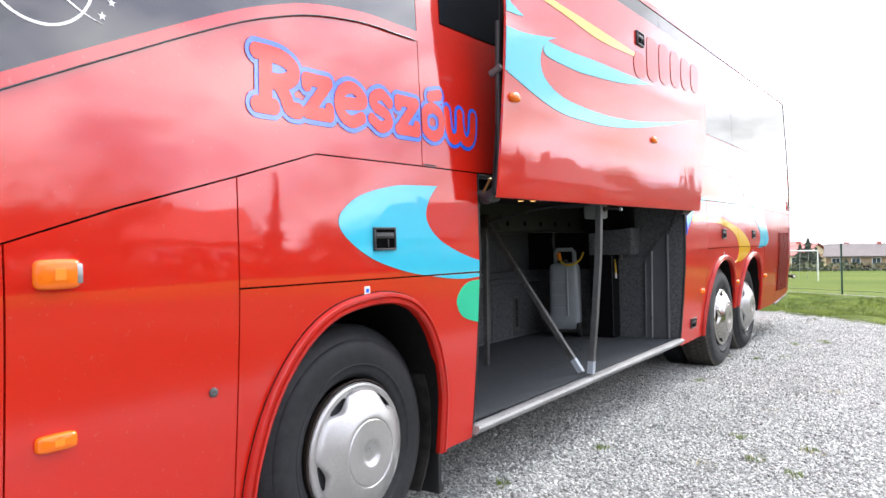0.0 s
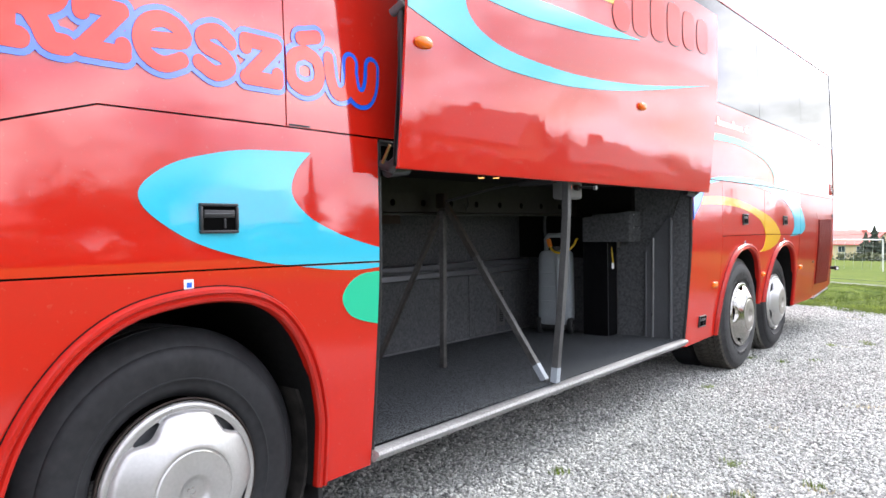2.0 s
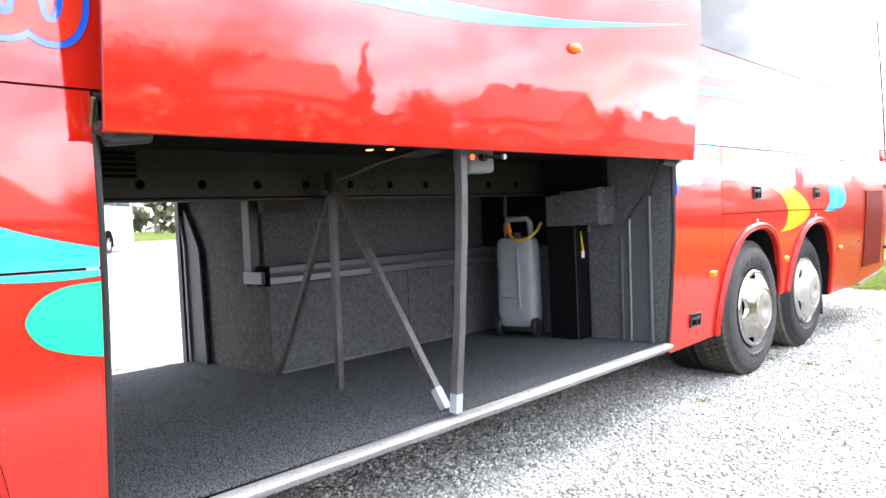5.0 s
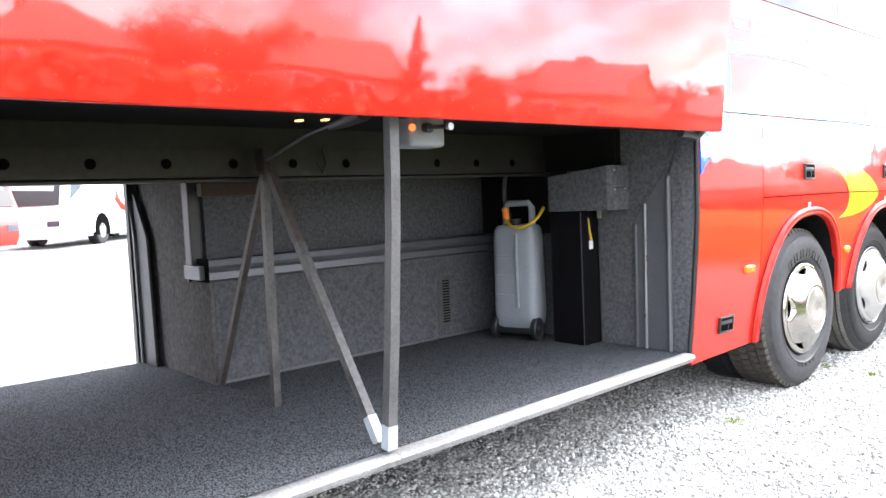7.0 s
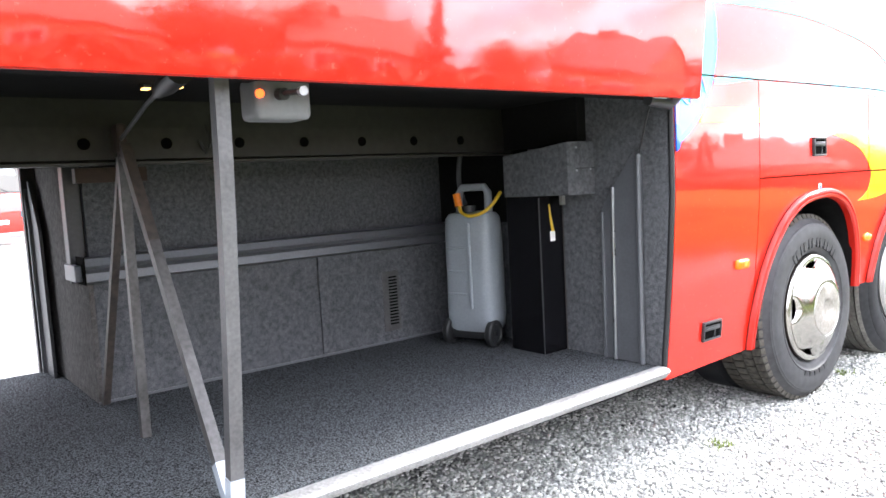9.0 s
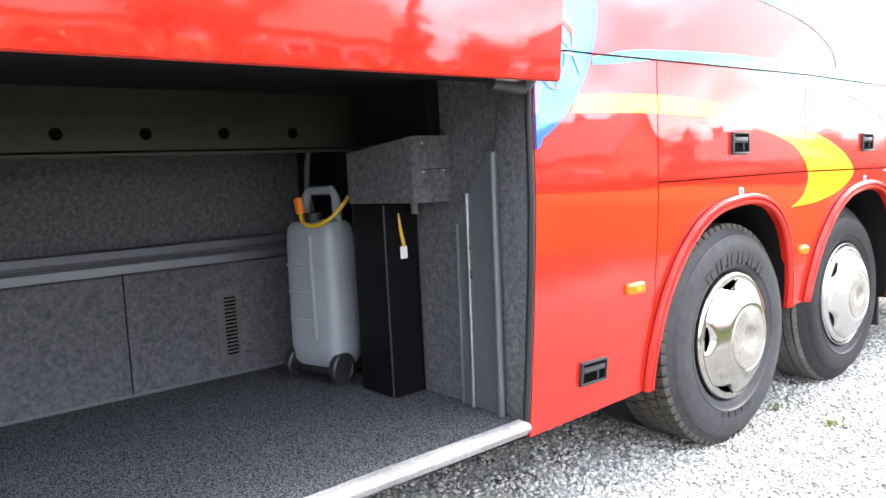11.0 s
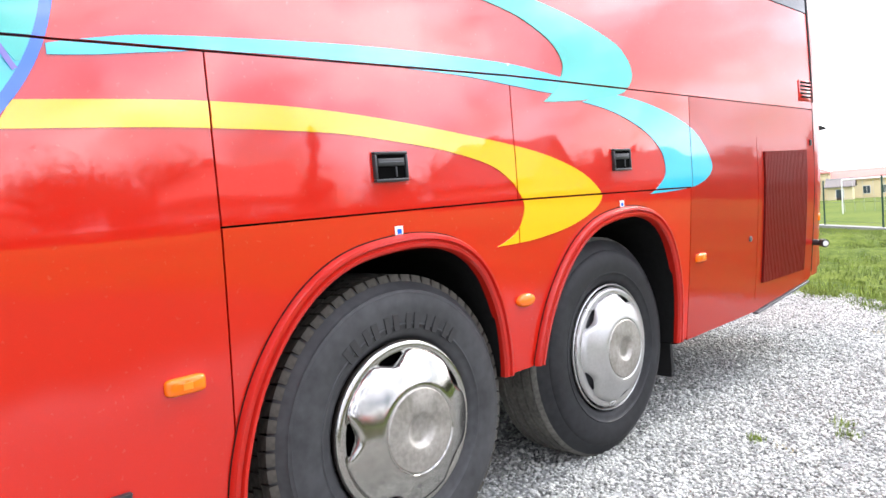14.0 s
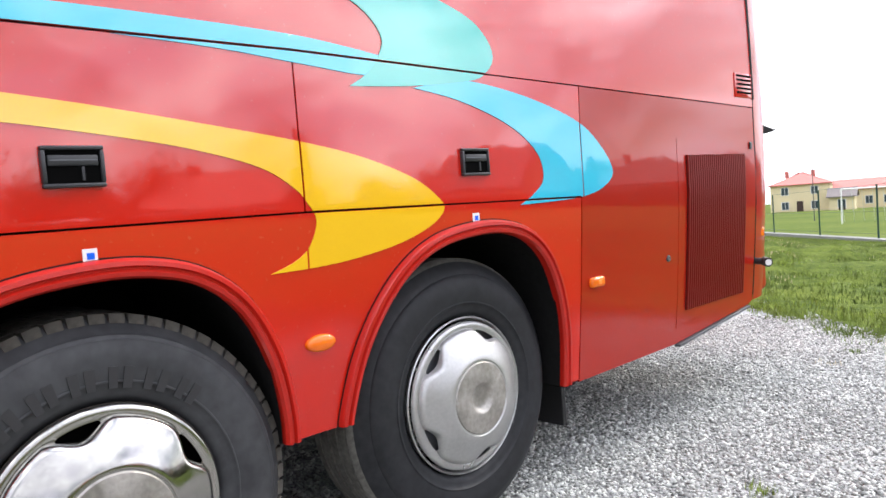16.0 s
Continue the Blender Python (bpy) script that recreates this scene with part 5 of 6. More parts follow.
part("door_seal", new_tube([(-0.012, 4.177, 1.692), (-0.012, 7.66, 1.692)], 0.013, 10), M_RUBBER, bay, "black rubber door seal", smooth=True)
# aluminium guard plate on the end wall
bm = bmesh.new()
poly = [(-0.385, 0.437), (-0.375, 1.13), (-0.325, 1.215), (-0.20, 1.375), (-0.165, 1.395), (-0.155, 1.36), (-0.172, 0.437)]
f = bm.faces.new([bm.verts.new((x, 7.655, z)) for x, z in poly])
r = bmesh.ops.extrude_face_region(bm, geom=[f])
for v in r["geom"]:
    if isinstance(v, bmesh.types.BMVert):
        v.co.y -= 0.014
guard = part("guard_plate", bm, M_ALUGREY, bay, "grey aluminium guard plate")
part("guard_rib", new_tube([(-0.166, 7.632, 0.437), (-0.158, 7.632, 1.375)], 0.014, 12), M_ALUGREY, guard, smooth=True)
part("guard_rib", new_tube([(-0.318, 7.635, 0.437), (-0.305, 7.635, 1.235)], 0.008, 10), M_ALU, guard, smooth=True)
part("guard_rib", new_tube([(-0.378, 7.637, 0.437), (-0.370, 7.637, 1.12)], 0.007, 10), M_ALUGREY, guard, smooth=True)
part("door_cable", new_tube([(-0.15, 7.63, 1.38), (-0.10, 7.61, 1.50), (-0.05, 7.60, 1.62)], 0.004, 8), M_DARK, bay)
# back block and rail
BX = -1.50
lower = part("back_lower_panel", new_box((-2.42, 5.688, FZ), (BX, 6.752, 0.975), 0.004), M_LINING, bay, "grey felt covered lower panel")
part("back_lower_panel", new_box((-2.42, 6.757, FZ), (BX + 0.001, 7.66, 0.975), 0.004), M_LINING, bay, "grey felt covered lower panel")
part("back_upper_panel", new_box((-2.42, 5.70, 0.975), (BX - 0.085, 7.66, 1.66)), M_LINING, bay, "grey felt covered upper panel")
part("panel_kick", new_box((BX, 5.665, FZ), (BX + 0.006, 7.65, FZ + 0.012)), M_ALUGREY, bay)
bm = bmesh.new()
pts = [(BX - 0.10, 1.05), (BX - 0.02, 1.068), (BX + 0.012, 1.060), (BX + 0.020, 1.03), (BX + 0.010, 1.015), (BX + 0.030, 1.000), (BX + 0.034, 0.965), (BX + 0.015, 0.955), (BX - 0.05, 0.96)]
rows = [[bm.verts.new((x, y, z)) for x, z in pts] for y in (5.655, 7.65)]
for k in range(len(pts)):
    bm.faces.new((rows[0][k], rows[0][(k + 1) % len(pts)], rows[1][(k + 1) % len(pts)], rows[1][k]))
bm.faces.new(rows[0])
bm.faces.new(list(reversed(rows[1])))
part("wall_rail", bm, M_ALUGREY, bay, "grey aluminium wall rail", smooth=True)
part("rail_end", new_box((BX - 0.20, 5.622, 0.965), (BX - 0.005, 5.650, 1.035), 0.004), M_ALUGREY, bay)
part("rail_cap", new_box((BX - 0.10, 5.6495, 0.952), (BX + 0.036, 5.656, 1.070), 0.002), M_HOLE, bay, "black end cap of the rail")
part("corner_channel", new_box((-1.695, 5.632, 0.965), (-1.615, 5.70, 1.46), 0.006), M_DARKSTEEL, bay, "vertical dark grey channel")
part("channel_edge", new_tube([(-1.712, 5.655, 0.945), (-1.712, 5.655, 1.46)], 0.009, square=True), M_DARKSTEEL, bay)
part("brown_board", new_box((-1.56, 5.66, 1.378), (-1.505, 5.95, 1.44)), M_WOOD, bay, "brown wooden packing piece")
part("panel_grille_frame", new_box((BX, 7.140, 0.500), (BX + 0.006, 7.250, 0.832), 0.002), M_STEEL, bay, "grey vent grille")
for k in range(16):
    part("vent_louvre", new_box((BX + 0.0062, 7.178, 0.535 + 0.0172 * k), (BX + 0.009, 7.232, 0.543 + 0.0172 * k)), M_HOLE, bay)
# block flank and far door jamb with its guard strips
part("block_flank", new_box((-2.42, 5.668, FZ), (BX - 0.002, 5.688, 0.972)), M_LINING_LIT, bay, "grey felt covered side of the locker block")
part("block_flank_top", new_box((-2.42, 5.668, 0.972), (-1.70, 5.698, 1.66)), M_LINING_LIT, bay, "grey felt covered side of the locker block")
part("far_jamb", new_box((-2.47, 5.60, 0.40), (-2.42, 5.70, 1.70)), M_DARK, bay)
part("far_guard_strip", new_tube([(-2.39, 5.62, FZ), (-2.39, 5.62, 1.18), (-2.44, 5.62, 1.42)], 0.012, square=True), M_ALUGREY, bay)
bm = bmesh.new()
f = bm.faces.new([bm.verts.new((x, 5.64, z)) for x, z in ((-2.40, FZ), (-2.20, FZ), (-2.225, 1.17), (-2.255, 1.22), (-2.385, 1.42), (-2.40, 1.42))])
for v in bmesh.ops.extrude_face_region(bm, geom=[f])["geom"]:
    if isinstance(v, bmesh.types.BMVert):
        v.co.y -= 0.015
part("far_guard_plate", bm, M_DARKSTEEL, bay, "dark grey guard plate with a slanted top")
# long beam with round holes
bm = bmesh.new()
rows = [[bm.verts.new((x, y, z)) for x, z in ((-0.985, 1.66), (-0.975, 1.56), (-0.970, 1.445), (-0.955, 1.435), (-0.955, 1.425), (-1.02, 1.425), (-1.05, 1.66))] for y in (4.125, 7.66)]
for k in range(6):
    bm.faces.new((rows[0][k], rows[0][k + 1], rows[1][k + 1], rows[1][k]))
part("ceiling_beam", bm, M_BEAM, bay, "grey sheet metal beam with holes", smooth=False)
for k in range(11):
    y = 7.307 - 0.2873 * k
    bm = bmesh.new()
    lathe(bm, [(0.001, 0.021), (0.003, 0.021), (0.003, 0.017), (0.0015, 0.0165), (0.0015, 0.0)], (-0.9715, y, 1.501), 18)
    part("beam_hole", bm, M_HOLE, bay, smooth=True)
for k in range(5):
    part("beam_louvre", new_box((-0.9755 + 0.0045 * (k < 3), 4.56, 1.531 + 0.024 * k), (-0.968, 4.71, 1.544 + 0.024 * k), 0.002), M_HOLE, bay)
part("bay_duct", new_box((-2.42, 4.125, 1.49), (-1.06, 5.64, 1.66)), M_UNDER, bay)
# support frame of square tubes
part("support_post", new_tube([(-0.072, 5.675, FZ), (-0.054, 5.678, 0.63), (-0.034, 5.681, 0.82), (-0.020, 5.684, 1.0), (-0.003, 5.686, 1.2), (0.007, 5.688, 1.38), (0.014, 5.690, 1.64)], 0.019, square=True), M_STEEL, bay, "grey square steel post, bowed along the side")
part("support_post", new_tube([(-0.908, 5.683, FZ), (-0.890, 5.683, 1.45)], 0.016, square=True), M_BRACE, bay, "grey square steel post")
part("diagonal_brace", new_tube([(-0.145, 5.690, FZ), (-0.870, 5.690, 1.490)], 0.017, square=True), M_BRACE, bay, "grey diagonal steel brace")
part("diagonal_brace", new_tube([(-1.490, 5.690, FZ), (-0.895, 5.690, 1.470)], 0.014, square=True), M_RUSTY, bay, "brown stained diagonal steel brace")
part("tube_sleeve", new_tube([(-0.072, 5.675, FZ + 0.004), (-0.064, 5.676, FZ + 0.09)], 0.0205, square=True), M_SLEEVE, bay, "pale blue tape at the foot of a tube")
part("tube_sleeve", new_tube([(-0.148, 5.690, FZ + 0.004), (-0.206, 5.690, FZ + 0.089)], 0.0187, square=True), M_SLEEVE, bay, "pale blue tape at the foot of a tube")
part("frame_head", new_box((-0.94, 5.666, 1.465), (-0.86, 5.702, 1.565), 0.012), M_RUST, bay, "rusty head bracket")
part("rusty_brace_top", new_tube([(-0.640, 5.690, 1.155), (-0.867, 5.690, 1.4857)], 0.0178, square=True), M_RUSTY, bay, "rust browned upper end of a brace")
strut = part("head_strut", new_tube([(-0.86, 5.68, 1.51), (-0.45, 5.645, 1.575), (-0.20, 5.62, 1.598)], 0.007, 8), M_DARKSTEEL, bay, "thin rod of a gas spring under the ceiling", smooth=True)
part("spring_body", new_tube([(-0.27, 5.628, 1.590), (-0.16, 5.618, 1.600), (-0.02, 5.605, 1.612)], [0.016, 0.030, 0.034], 14), M_DARK, strut, smooth=True)
cable = new_tube([(-0.955, 6.02, 1.57), (-0.945, 6.03, 1.50), (-0.95, 6.01, 1.46), (-0.955, 5.99, 1.51)], 0.006, 8)
part("hanging_cable", cable, M_DARK, bay)
# control box with red lamp and key
ctl = part("control_box", new_box((-0.16, 5.815, 1.498), (-0.045, 5.985, 1.615), 0.018, 3), M_CONTROL, bay, "pale grey control box under the ceiling", smooth=True)
part("red_indicator", new_tube([(-0.046, 5.825, 1.566), (-0.038, 5.825, 1.566)], 0.012, 12), M_REDGLOW, ctl, "glowing red indicator")
part("control_knob", new_tube([(-0.046, 5.885, 1.566), (-0.015, 5.885, 1.563)], 0.017, 12), M_DARK, ctl)
key = part("control_key", new_tube([(-0.015, 5.884, 1.566), (0.085, 5.884, 1.558)], 0.008, 10), M_DARK, ctl)
part("key_head", new_tube([(0.083, 5.884, 1.558), (0.098, 5.884, 1.557)], 0.013, 12), M_ALU, key)
for x0, y0 in ((-0.61, 5.680), (-0.555, 5.765)):
    lampb = part("bay_lamp", new_box((x0, y0, 1.648), (x0 + 0.04, y0 + 0.028, 1.664), 0.003), M_DARK, bay, "small warm ceiling lamp in the bay", smooth=True)
    part("lamp_lens", new_box((x0 + 0.004, y0 + 0.003, 1.643), (x0 + 0.036, y0 + 0.025, 1.6485)), M_LAMPGLOW, lampb)
# felt box on the end wall
bm = bmesh.new()
poly = [(-0.425, 7.66), (-0.425, 7.525), (-0.455, 7.505), (-0.85, 7.475), (-0.85, 7.66)]
lo = [bm.verts.new((x, y, 1.208)) for x, y in poly]
hi = [bm.verts.new((x, y, 1.440 + (0.012 if x > -0.5 else -0.03))) for x, y in poly]
bm.faces.new(lo)
bm.faces.new(hi)
for k in range(5):
    bm.faces.new((lo[k], lo[(k + 1) % 5], hi[(k + 1) % 5], hi[k]))
fbox = part("felt_box", bm, M_LINING, bay, "grey felt covered box on the end wall")
for y, z in ((7.535, 1.425), (7.535, 1.320), (7.63, 1.325)):
    bm = bmesh.new()
    lathe(bm, [(0.0, 0.005), (0.003, 0.004), (0.003, 0.0)], (-0.425, y, z), 10)
    part("box_screw", bm, M_ALU, fbox)
part("box_joint", new_box((-0.4248, 7.528, 1.328), (-0.4225, 7.655, 1.331)), M_HOLE, fbox)
# glossy black duct below it
duct = part("black_duct", new_box((-0.86, 7.49, FZ), (-0.632, 7.655, 1.208), 0.006), M_BLACKGLOSS, bay, "glossy black upright duct")
part("duct_edge", new_tube([(-0.634, 7.492, FZ), (-0.634, 7.492, 1.2)], 0.003, 6), M_HANDLE, duct)
part("duct_edge", new_tube([(-0.625, 7.648, FZ), (-0.625, 7.648, 1.2)], 0.0022, 6), M_RUSTY, duct)
part("yellow_strap", new_tube([(-0.634, 7.560, 1.165), (-0.632, 7.566, 1.10), (-0.630, 7.578, 1.035)], [0.005, 0.007, 0.008], 6), M_YELLOWHOSE, duct, "yellow strap")
part("white_tag", new_box((-0.640, 7.560, 0.985), (-0.626, 7.592, 1.035), 0.004), M_FRAMEWHITE, duct, "white tag")
part("wood_wedge", new_box((-0.60, 7.60, 1.16), (-0.58, 7.62, 1.21)), M_KERB, duct)

# ---------- the wheeled tank ----------
tank = thing("water_tank_trolley", "grey plastic wheeled water tank with yellow hose on the bay carpet", "water tank")
T = Matrix.Translation((-1.105, 7.475, FZ)) @ Matrix.Rotation(radians(16), 4, "Z") @ Matrix.Diagonal((1.06, 1.0, 1.0, 1.0))


def tpart(name, bm, mat, parent=tank, label="", smooth=True):
    bmesh.ops.transform(bm, matrix=T, verts=bm.verts)
    return part(name, bm, mat, parent, label, smooth=smooth)


bm = bmesh.new()
levels = [(0.075, 0.118, 0.075), (0.10, 0.132, 0.088), (0.16, 0.138, 0.095), (0.60, 0.134, 0.092), (0.67, 0.128, 0.088), (0.695, 0.112, 0.074), (0.705, 0.06, 0.04)]
rings = []
for z, a, b in levels:
    ring = []
    for k in range(40):
        th = 2 * math.pi * k / 40
        cx, cyy = math.cos(th), math.sin(th)
        ring.append(bm.verts.new((a * math.copysign(abs(cx) ** 0.4, cx), b * math.copysign(abs(cyy) ** 0.4, cyy), z)))
    rings.append(ring)
for a, b in zip(rings, rings[1:]):
    for k in range(40):
        bm.faces.new((a[k], a[(k + 1) % 40], b[(k + 1) % 40], b[k]))
bm.faces.new(rings[0])
bm.faces.new(rings[-1])
shell = tpart("tank_body", bm, M_TANK)
for z in (0.27, 0.39, 0.51):
    tpart("moulded_rib", new_box((-0.11, -0.1, z), (0.005, -0.092, z + 0.012), 0.004), M_TANK, shell)
tpart("moulded_spine", new_box((0.022, -0.108, 0.2), (0.040, -0.09, 0.65), 0.008), M_TANK, shell)
tpart("tank_base", new_box((-0.115, -0.075, 0.035), (0.115, 0.085, 0.085), 0.015), M_TANKDARK)
for x in (-0.125, 0.125):
    bm = bmesh.new()
    lathe(bm, [(-0.018, 0.0), (-0.018, 0.062), (-0.012, 0.07), (0.012, 0.07), (0.018, 0.062), (0.018, 0.05), (0.012, 0.045), (0.012, 0.018), (0.02, 0.016), (0.02, 0.0)], (x, -0.055, 0.07), 32)
    tpart("tank_wheel", bm, M_TANKDARK, label="small black plastic wheel")
bm = bmesh.new()
tube(bm, [(-0.085, 0.02, 0.66), (-0.085, 0.02, 0.80), (-0.065, 0.02, 0.83), (0.065, 0.02, 0.83), (0.085, 0.02, 0.80), (0.085, 0.02, 0.66)], 0.020, 12)
tpart("carry_handle", bm, M_TANK, label="grey loop handle")
tpart("filler_neck", new_tube([(0.0, -0.03, 0.69), (0.0, -0.03, 0.735)], 0.036, 16), M_TANKDARK)
tpart("hose_coupling", new_tube([(-0.045, -0.07, 0.80), (-0.03, -0.075, 0.735)], 0.019, 12), M_ORANGE, label="orange hose coupling")
pts = smooth_line([(-0.03, -0.075, 0.735), (0.0, -0.095, 0.70), (0.05, -0.10, 0.685), (0.11, -0.085, 0.70), (0.15, -0.05, 0.74), (0.17, 0.0, 0.80)], 6)
tpart("yellow_hose", new_tube(pts, 0.009, 8), M_YELLOWHOSE, label="yellow hose loop")
pts = smooth_line([(-0.06, 0.03, 0.74), (-0.10, 0.05, 0.84), (-0.11, 0.07, 0.95), (-0.10, 0.08, 1.02)], 6)
tpart("grey_hose", new_tube(pts, 0.013, 8), M_ALUGREY, label="grey hose")


# ---------- the ground ----------
def edge_distance(x, y):
    """Metres beyond the gravel's far edge (negative on the gravel)."""
    return (x - 0.2) * 0.67 + (y - 14.24) * 0.75


def field_z(y):
    y = max(y, 26.0)
    return -0.95 - 0.04 * (min(y, 65.0) - 30.0) - 0.032 * max(0.0, y - 65.0)


def ground_z(x, y):
    z = 0.0145 * max(0.0, min(-x, 60.0) - 3.0)
    s = edge_distance(x, y)
    if s > 0:
        t = min(1.0, s / 12.0)
        z = z * max(0.0, 1 - s / 12.0) + t * field_z(y)
        if s < 12.0:
            z += 0.17 * math.sin(math.pi * min(1.0, t * 1.6 + 0.04)) * (noise.noise((x * 0.9, y * 0.9, 0)) + 0.8 * noise.noise((x * 1.9, y * 1.9, 3)))
    return z


xs = sorted(set([-900, -500, -300, -200, -140, -100, -75, -60, -48] + list(np.arange(-40, -6, 2.0)) + list(np.arange(-6, 5, 0.25)) + list(np.arange(5, 20, 0.5)) + [22, 27, 34, 45, 60, 90, 140, 220, 400, 900]))
ys = sorted(set([-900, -400, -200, -100, -60, -40, -25, -15, -8, -6, -4] + list(np.arange(-3, 12, 0.5)) + list(np.arange(12, 40, 0.45)) + list(np.arange(40, 70, 2.0)) + [75, 85, 100, 120, 140, 160, 200, 300, 500, 900]))
verts = [(x, y, ground_z(x, y)) for y in ys for x in xs]
w = len(xs)
faces = [(j * w + i, j * w + i + 1, (j + 1) * w + i + 1, (j + 1) * w + i) for j in range(len(ys) - 1) for i in range(w - 1)]


def soft_step(d, half):
    return min(1.0, max(0.0, 0.5 + d / (2 * half)))


def ground_cover(x, y):
    """How far the ground at a place is grass, trodden verge and mown field, from 0 to 1."""
    s = edge_distance(x, y)
    out = max(-45 - x, -30 - y)
    grass = soft_step(max(s, out), 0.9 if s > out else 6.0)
    verge = soft_step(min(x - 2.2, 15.0 - x, -s + 0.4), 0.7)
    grass = max(grass, soft_step(x - 15.0, 1.0))
    return grass, verge, soft_step(s - 12.3, 1.5)


me = bpy.data.meshes.new("ground")
me.from_pydata(verts, [], faces)
cover = np.array([ground_cover(x, y) for x, y, z in verts], dtype=np.float32)
for k, name in enumerate(("grass_cover", "verge_cover", "field_cover")):
    me.attributes.new(name, "FLOAT", "POINT").data.foreach_set("value", cover[:, k].copy())
me.materials.append(M_YARD)
me.polygons.foreach_set("use_smooth", [True] * len(faces))
tagged(new("ground", me), "pale grey gravel yard running into rough grass and a mown field", "ground", kind="structure")


# loose stones of the gravel
def scatter_stones(count, x0, x1, y0, y1, r0, r1, seed):
    rng = np.random.default_rng(seed)
    base = np.array([(1, 0.15, 0), (-1, -0.1, 0.1), (0.1, 1, 0), (-0.15, -1, 0), (0.1, 0, 1), (0, 0, -1)])
    tri = np.array([(0, 2, 4), (2, 1, 4), (1, 3, 4), (3, 0, 4), (2, 0, 5), (1, 2, 5), (3, 1, 5), (0, 3, 5)])
    px, py = rng.uniform(x0, x1, count), rng.uniform(y0, y1, count)
    keep = ((px - 0.2) * 0.67 + (py - 14.24) * 0.75 + rng.uniform(-0.14, 0.14, count)) < 0.02
    px, py = px[keep], py[keep]
    n = len(px)
    size = rng.uniform(r0, r1, n) * (1 + 0.5 * (rng.random(n) < 0.08))
    v = base[None] * (1 + rng.uniform(-0.3, 0.3, (n, 6, 1)))
    v = v * np.stack([rng.uniform(0.75, 1.3, n), rng.uniform(0.75, 1.3, n), rng.uniform(0.45, 0.85, n)], 1)[:, None] * size[:, None, None]
    tilt, yaw = rng.uniform(-0.7, 0.7, n), rng.uniform(0, 2 * math.pi, n)
    c, s = np.cos(tilt)[:, None], np.sin(tilt)[:, None]
    v = np.stack([v[..., 0], v[..., 1] * c - v[..., 2] * s, v[..., 1] * s + v[..., 2] * c], -1)
    c, s = np.cos(yaw)[:, None], np.sin(yaw)[:, None]
    v = np.stack([v[..., 0] * c - v[..., 1] * s, v[..., 0] * s + v[..., 1] * c, v[..., 2]], -1)
    v += np.stack([px, py, size * rng.uniform(0.05, 0.5, n)], 1)[:, None]
    f = (tri[None] + 6 * np.arange(n)[:, None, None]).reshape(-1, 3)
    m = bpy.data.meshes.new("gravel")
    m.vertices.add(6 * n)
    m.vertices.foreach_set("co", v.reshape(-1))
    m.loops.add(f.size)
    m.loops.foreach_set("vertex_index", f.reshape(-1))
    m.polygons.add(len(f))
    m.polygons.foreach_set("loop_start", np.arange(0, f.size, 3))
    m.update(calc_edges=True)
    m.validate()
    m.materials.append(M_STONE)
    return m


tagged(new("shaded_gravel", scatter_stones(46000, -1.7, -0.65, 3.6, 15.0, 0.0055, 0.0115, 6)), "loose gravel stones in the shade under the coach", "gravel", kind="stuff")
tagged(new("gravel", scatter_stones(168000, -0.65, 1.78, 2.8, 15.2, 0.0052, 0.0118, 5)), "loose pale grey crushed gravel stones", "gravel", kind="stuff")


# blades of grass
def blades(spots, h0, h1, width, mat, seed, name, label, per=5, spread=0.05):
    rng = np.random.default_rng(seed)
    vs, fs = [], []
    for x, y in spots:
        for _ in range(per):
            bx, by = x + rng.normal(0, spread), y + rng.normal(0, spread)
            bz = ground_z(bx, by) - 0.01
            a, lean, h = rng.uniform(-1.5, 1.5), rng.uniform(-0.55, 0.55), rng.uniform(h0, h1)
            dx, dy = math.cos(a) * width / 2, math.sin(a) * width / 2
            lx, ly = -math.sin(a) * lean * h, math.cos(a) * lean * h
            k = len(vs)
            vs += [(bx - dx, by - dy, bz), (bx + dx, by + dy, bz), (bx + dx * 0.7 + lx * 0.4, by + dy * 0.7 + ly * 0.4, bz + h * 0.6), (bx - dx * 0.7 + lx * 0.4, by - dy * 0.7 + ly * 0.4, bz + h * 0.6), (bx + lx, by + ly, bz + h)]
            fs += [(k, k + 1, k + 2, k + 3), (k + 3, k + 2, k + 4)]
    m = bpy.data.meshes.new(name)
    m.from_pydata(vs, [], fs)
    m.materials.append(mat)
    m.normals_split_custom_set_from_vertices([(0.25 * math.sin(k * 2.4), 0.25 * math.cos(k * 1.7), 0.9) for k in range(len(vs))])
    return tagged(new(name, m), label, "grass", kind="stuff")


rng = np.random.default_rng(3)
spots = []
while len(spots) < 11000:
    s = rng.uniform(0, 1) ** 1.6 * 12.0 - 0.1
    along = rng.uniform(-4, 34)
    x, y = 0.2 + 0.67 * s - 0.75 * along, 14.24 + 0.75 * s + 0.67 * along
    if noise.noise((x * 0.8, y * 0.8, 1)) > -0.25:
        spots.append((x, y))
shady = [p for p in spots if noise.noise((p[0] * 1.1, p[1] * 1.1, 5)) > 0.12]
sunny = [p for p in spots if noise.noise((p[0] * 1.1, p[1] * 1.1, 5)) <= 0.12]
blades(sunny, 0.02, 0.065, 0.013, M_BLADE, 1, "bank_grass", "rough bright green grass on the bank", per=12, spread=0.12)
blades(shady, 0.025, 0.085, 0.013, M_BLADEDARK, 4, "deep_bank_grass", "taller deep green grass on the bank", per=11, spread=0.11)
straw = [p for p in spots[::3] if noise.noise((p[0] * 0.7, p[1] * 0.7, 9)) > 0.3]
blades(straw, 0.02, 0.08, 0.012, M_STRAW, 2, "dry_grass", "dry straw coloured grass on the bank", per=5, spread=0.10)
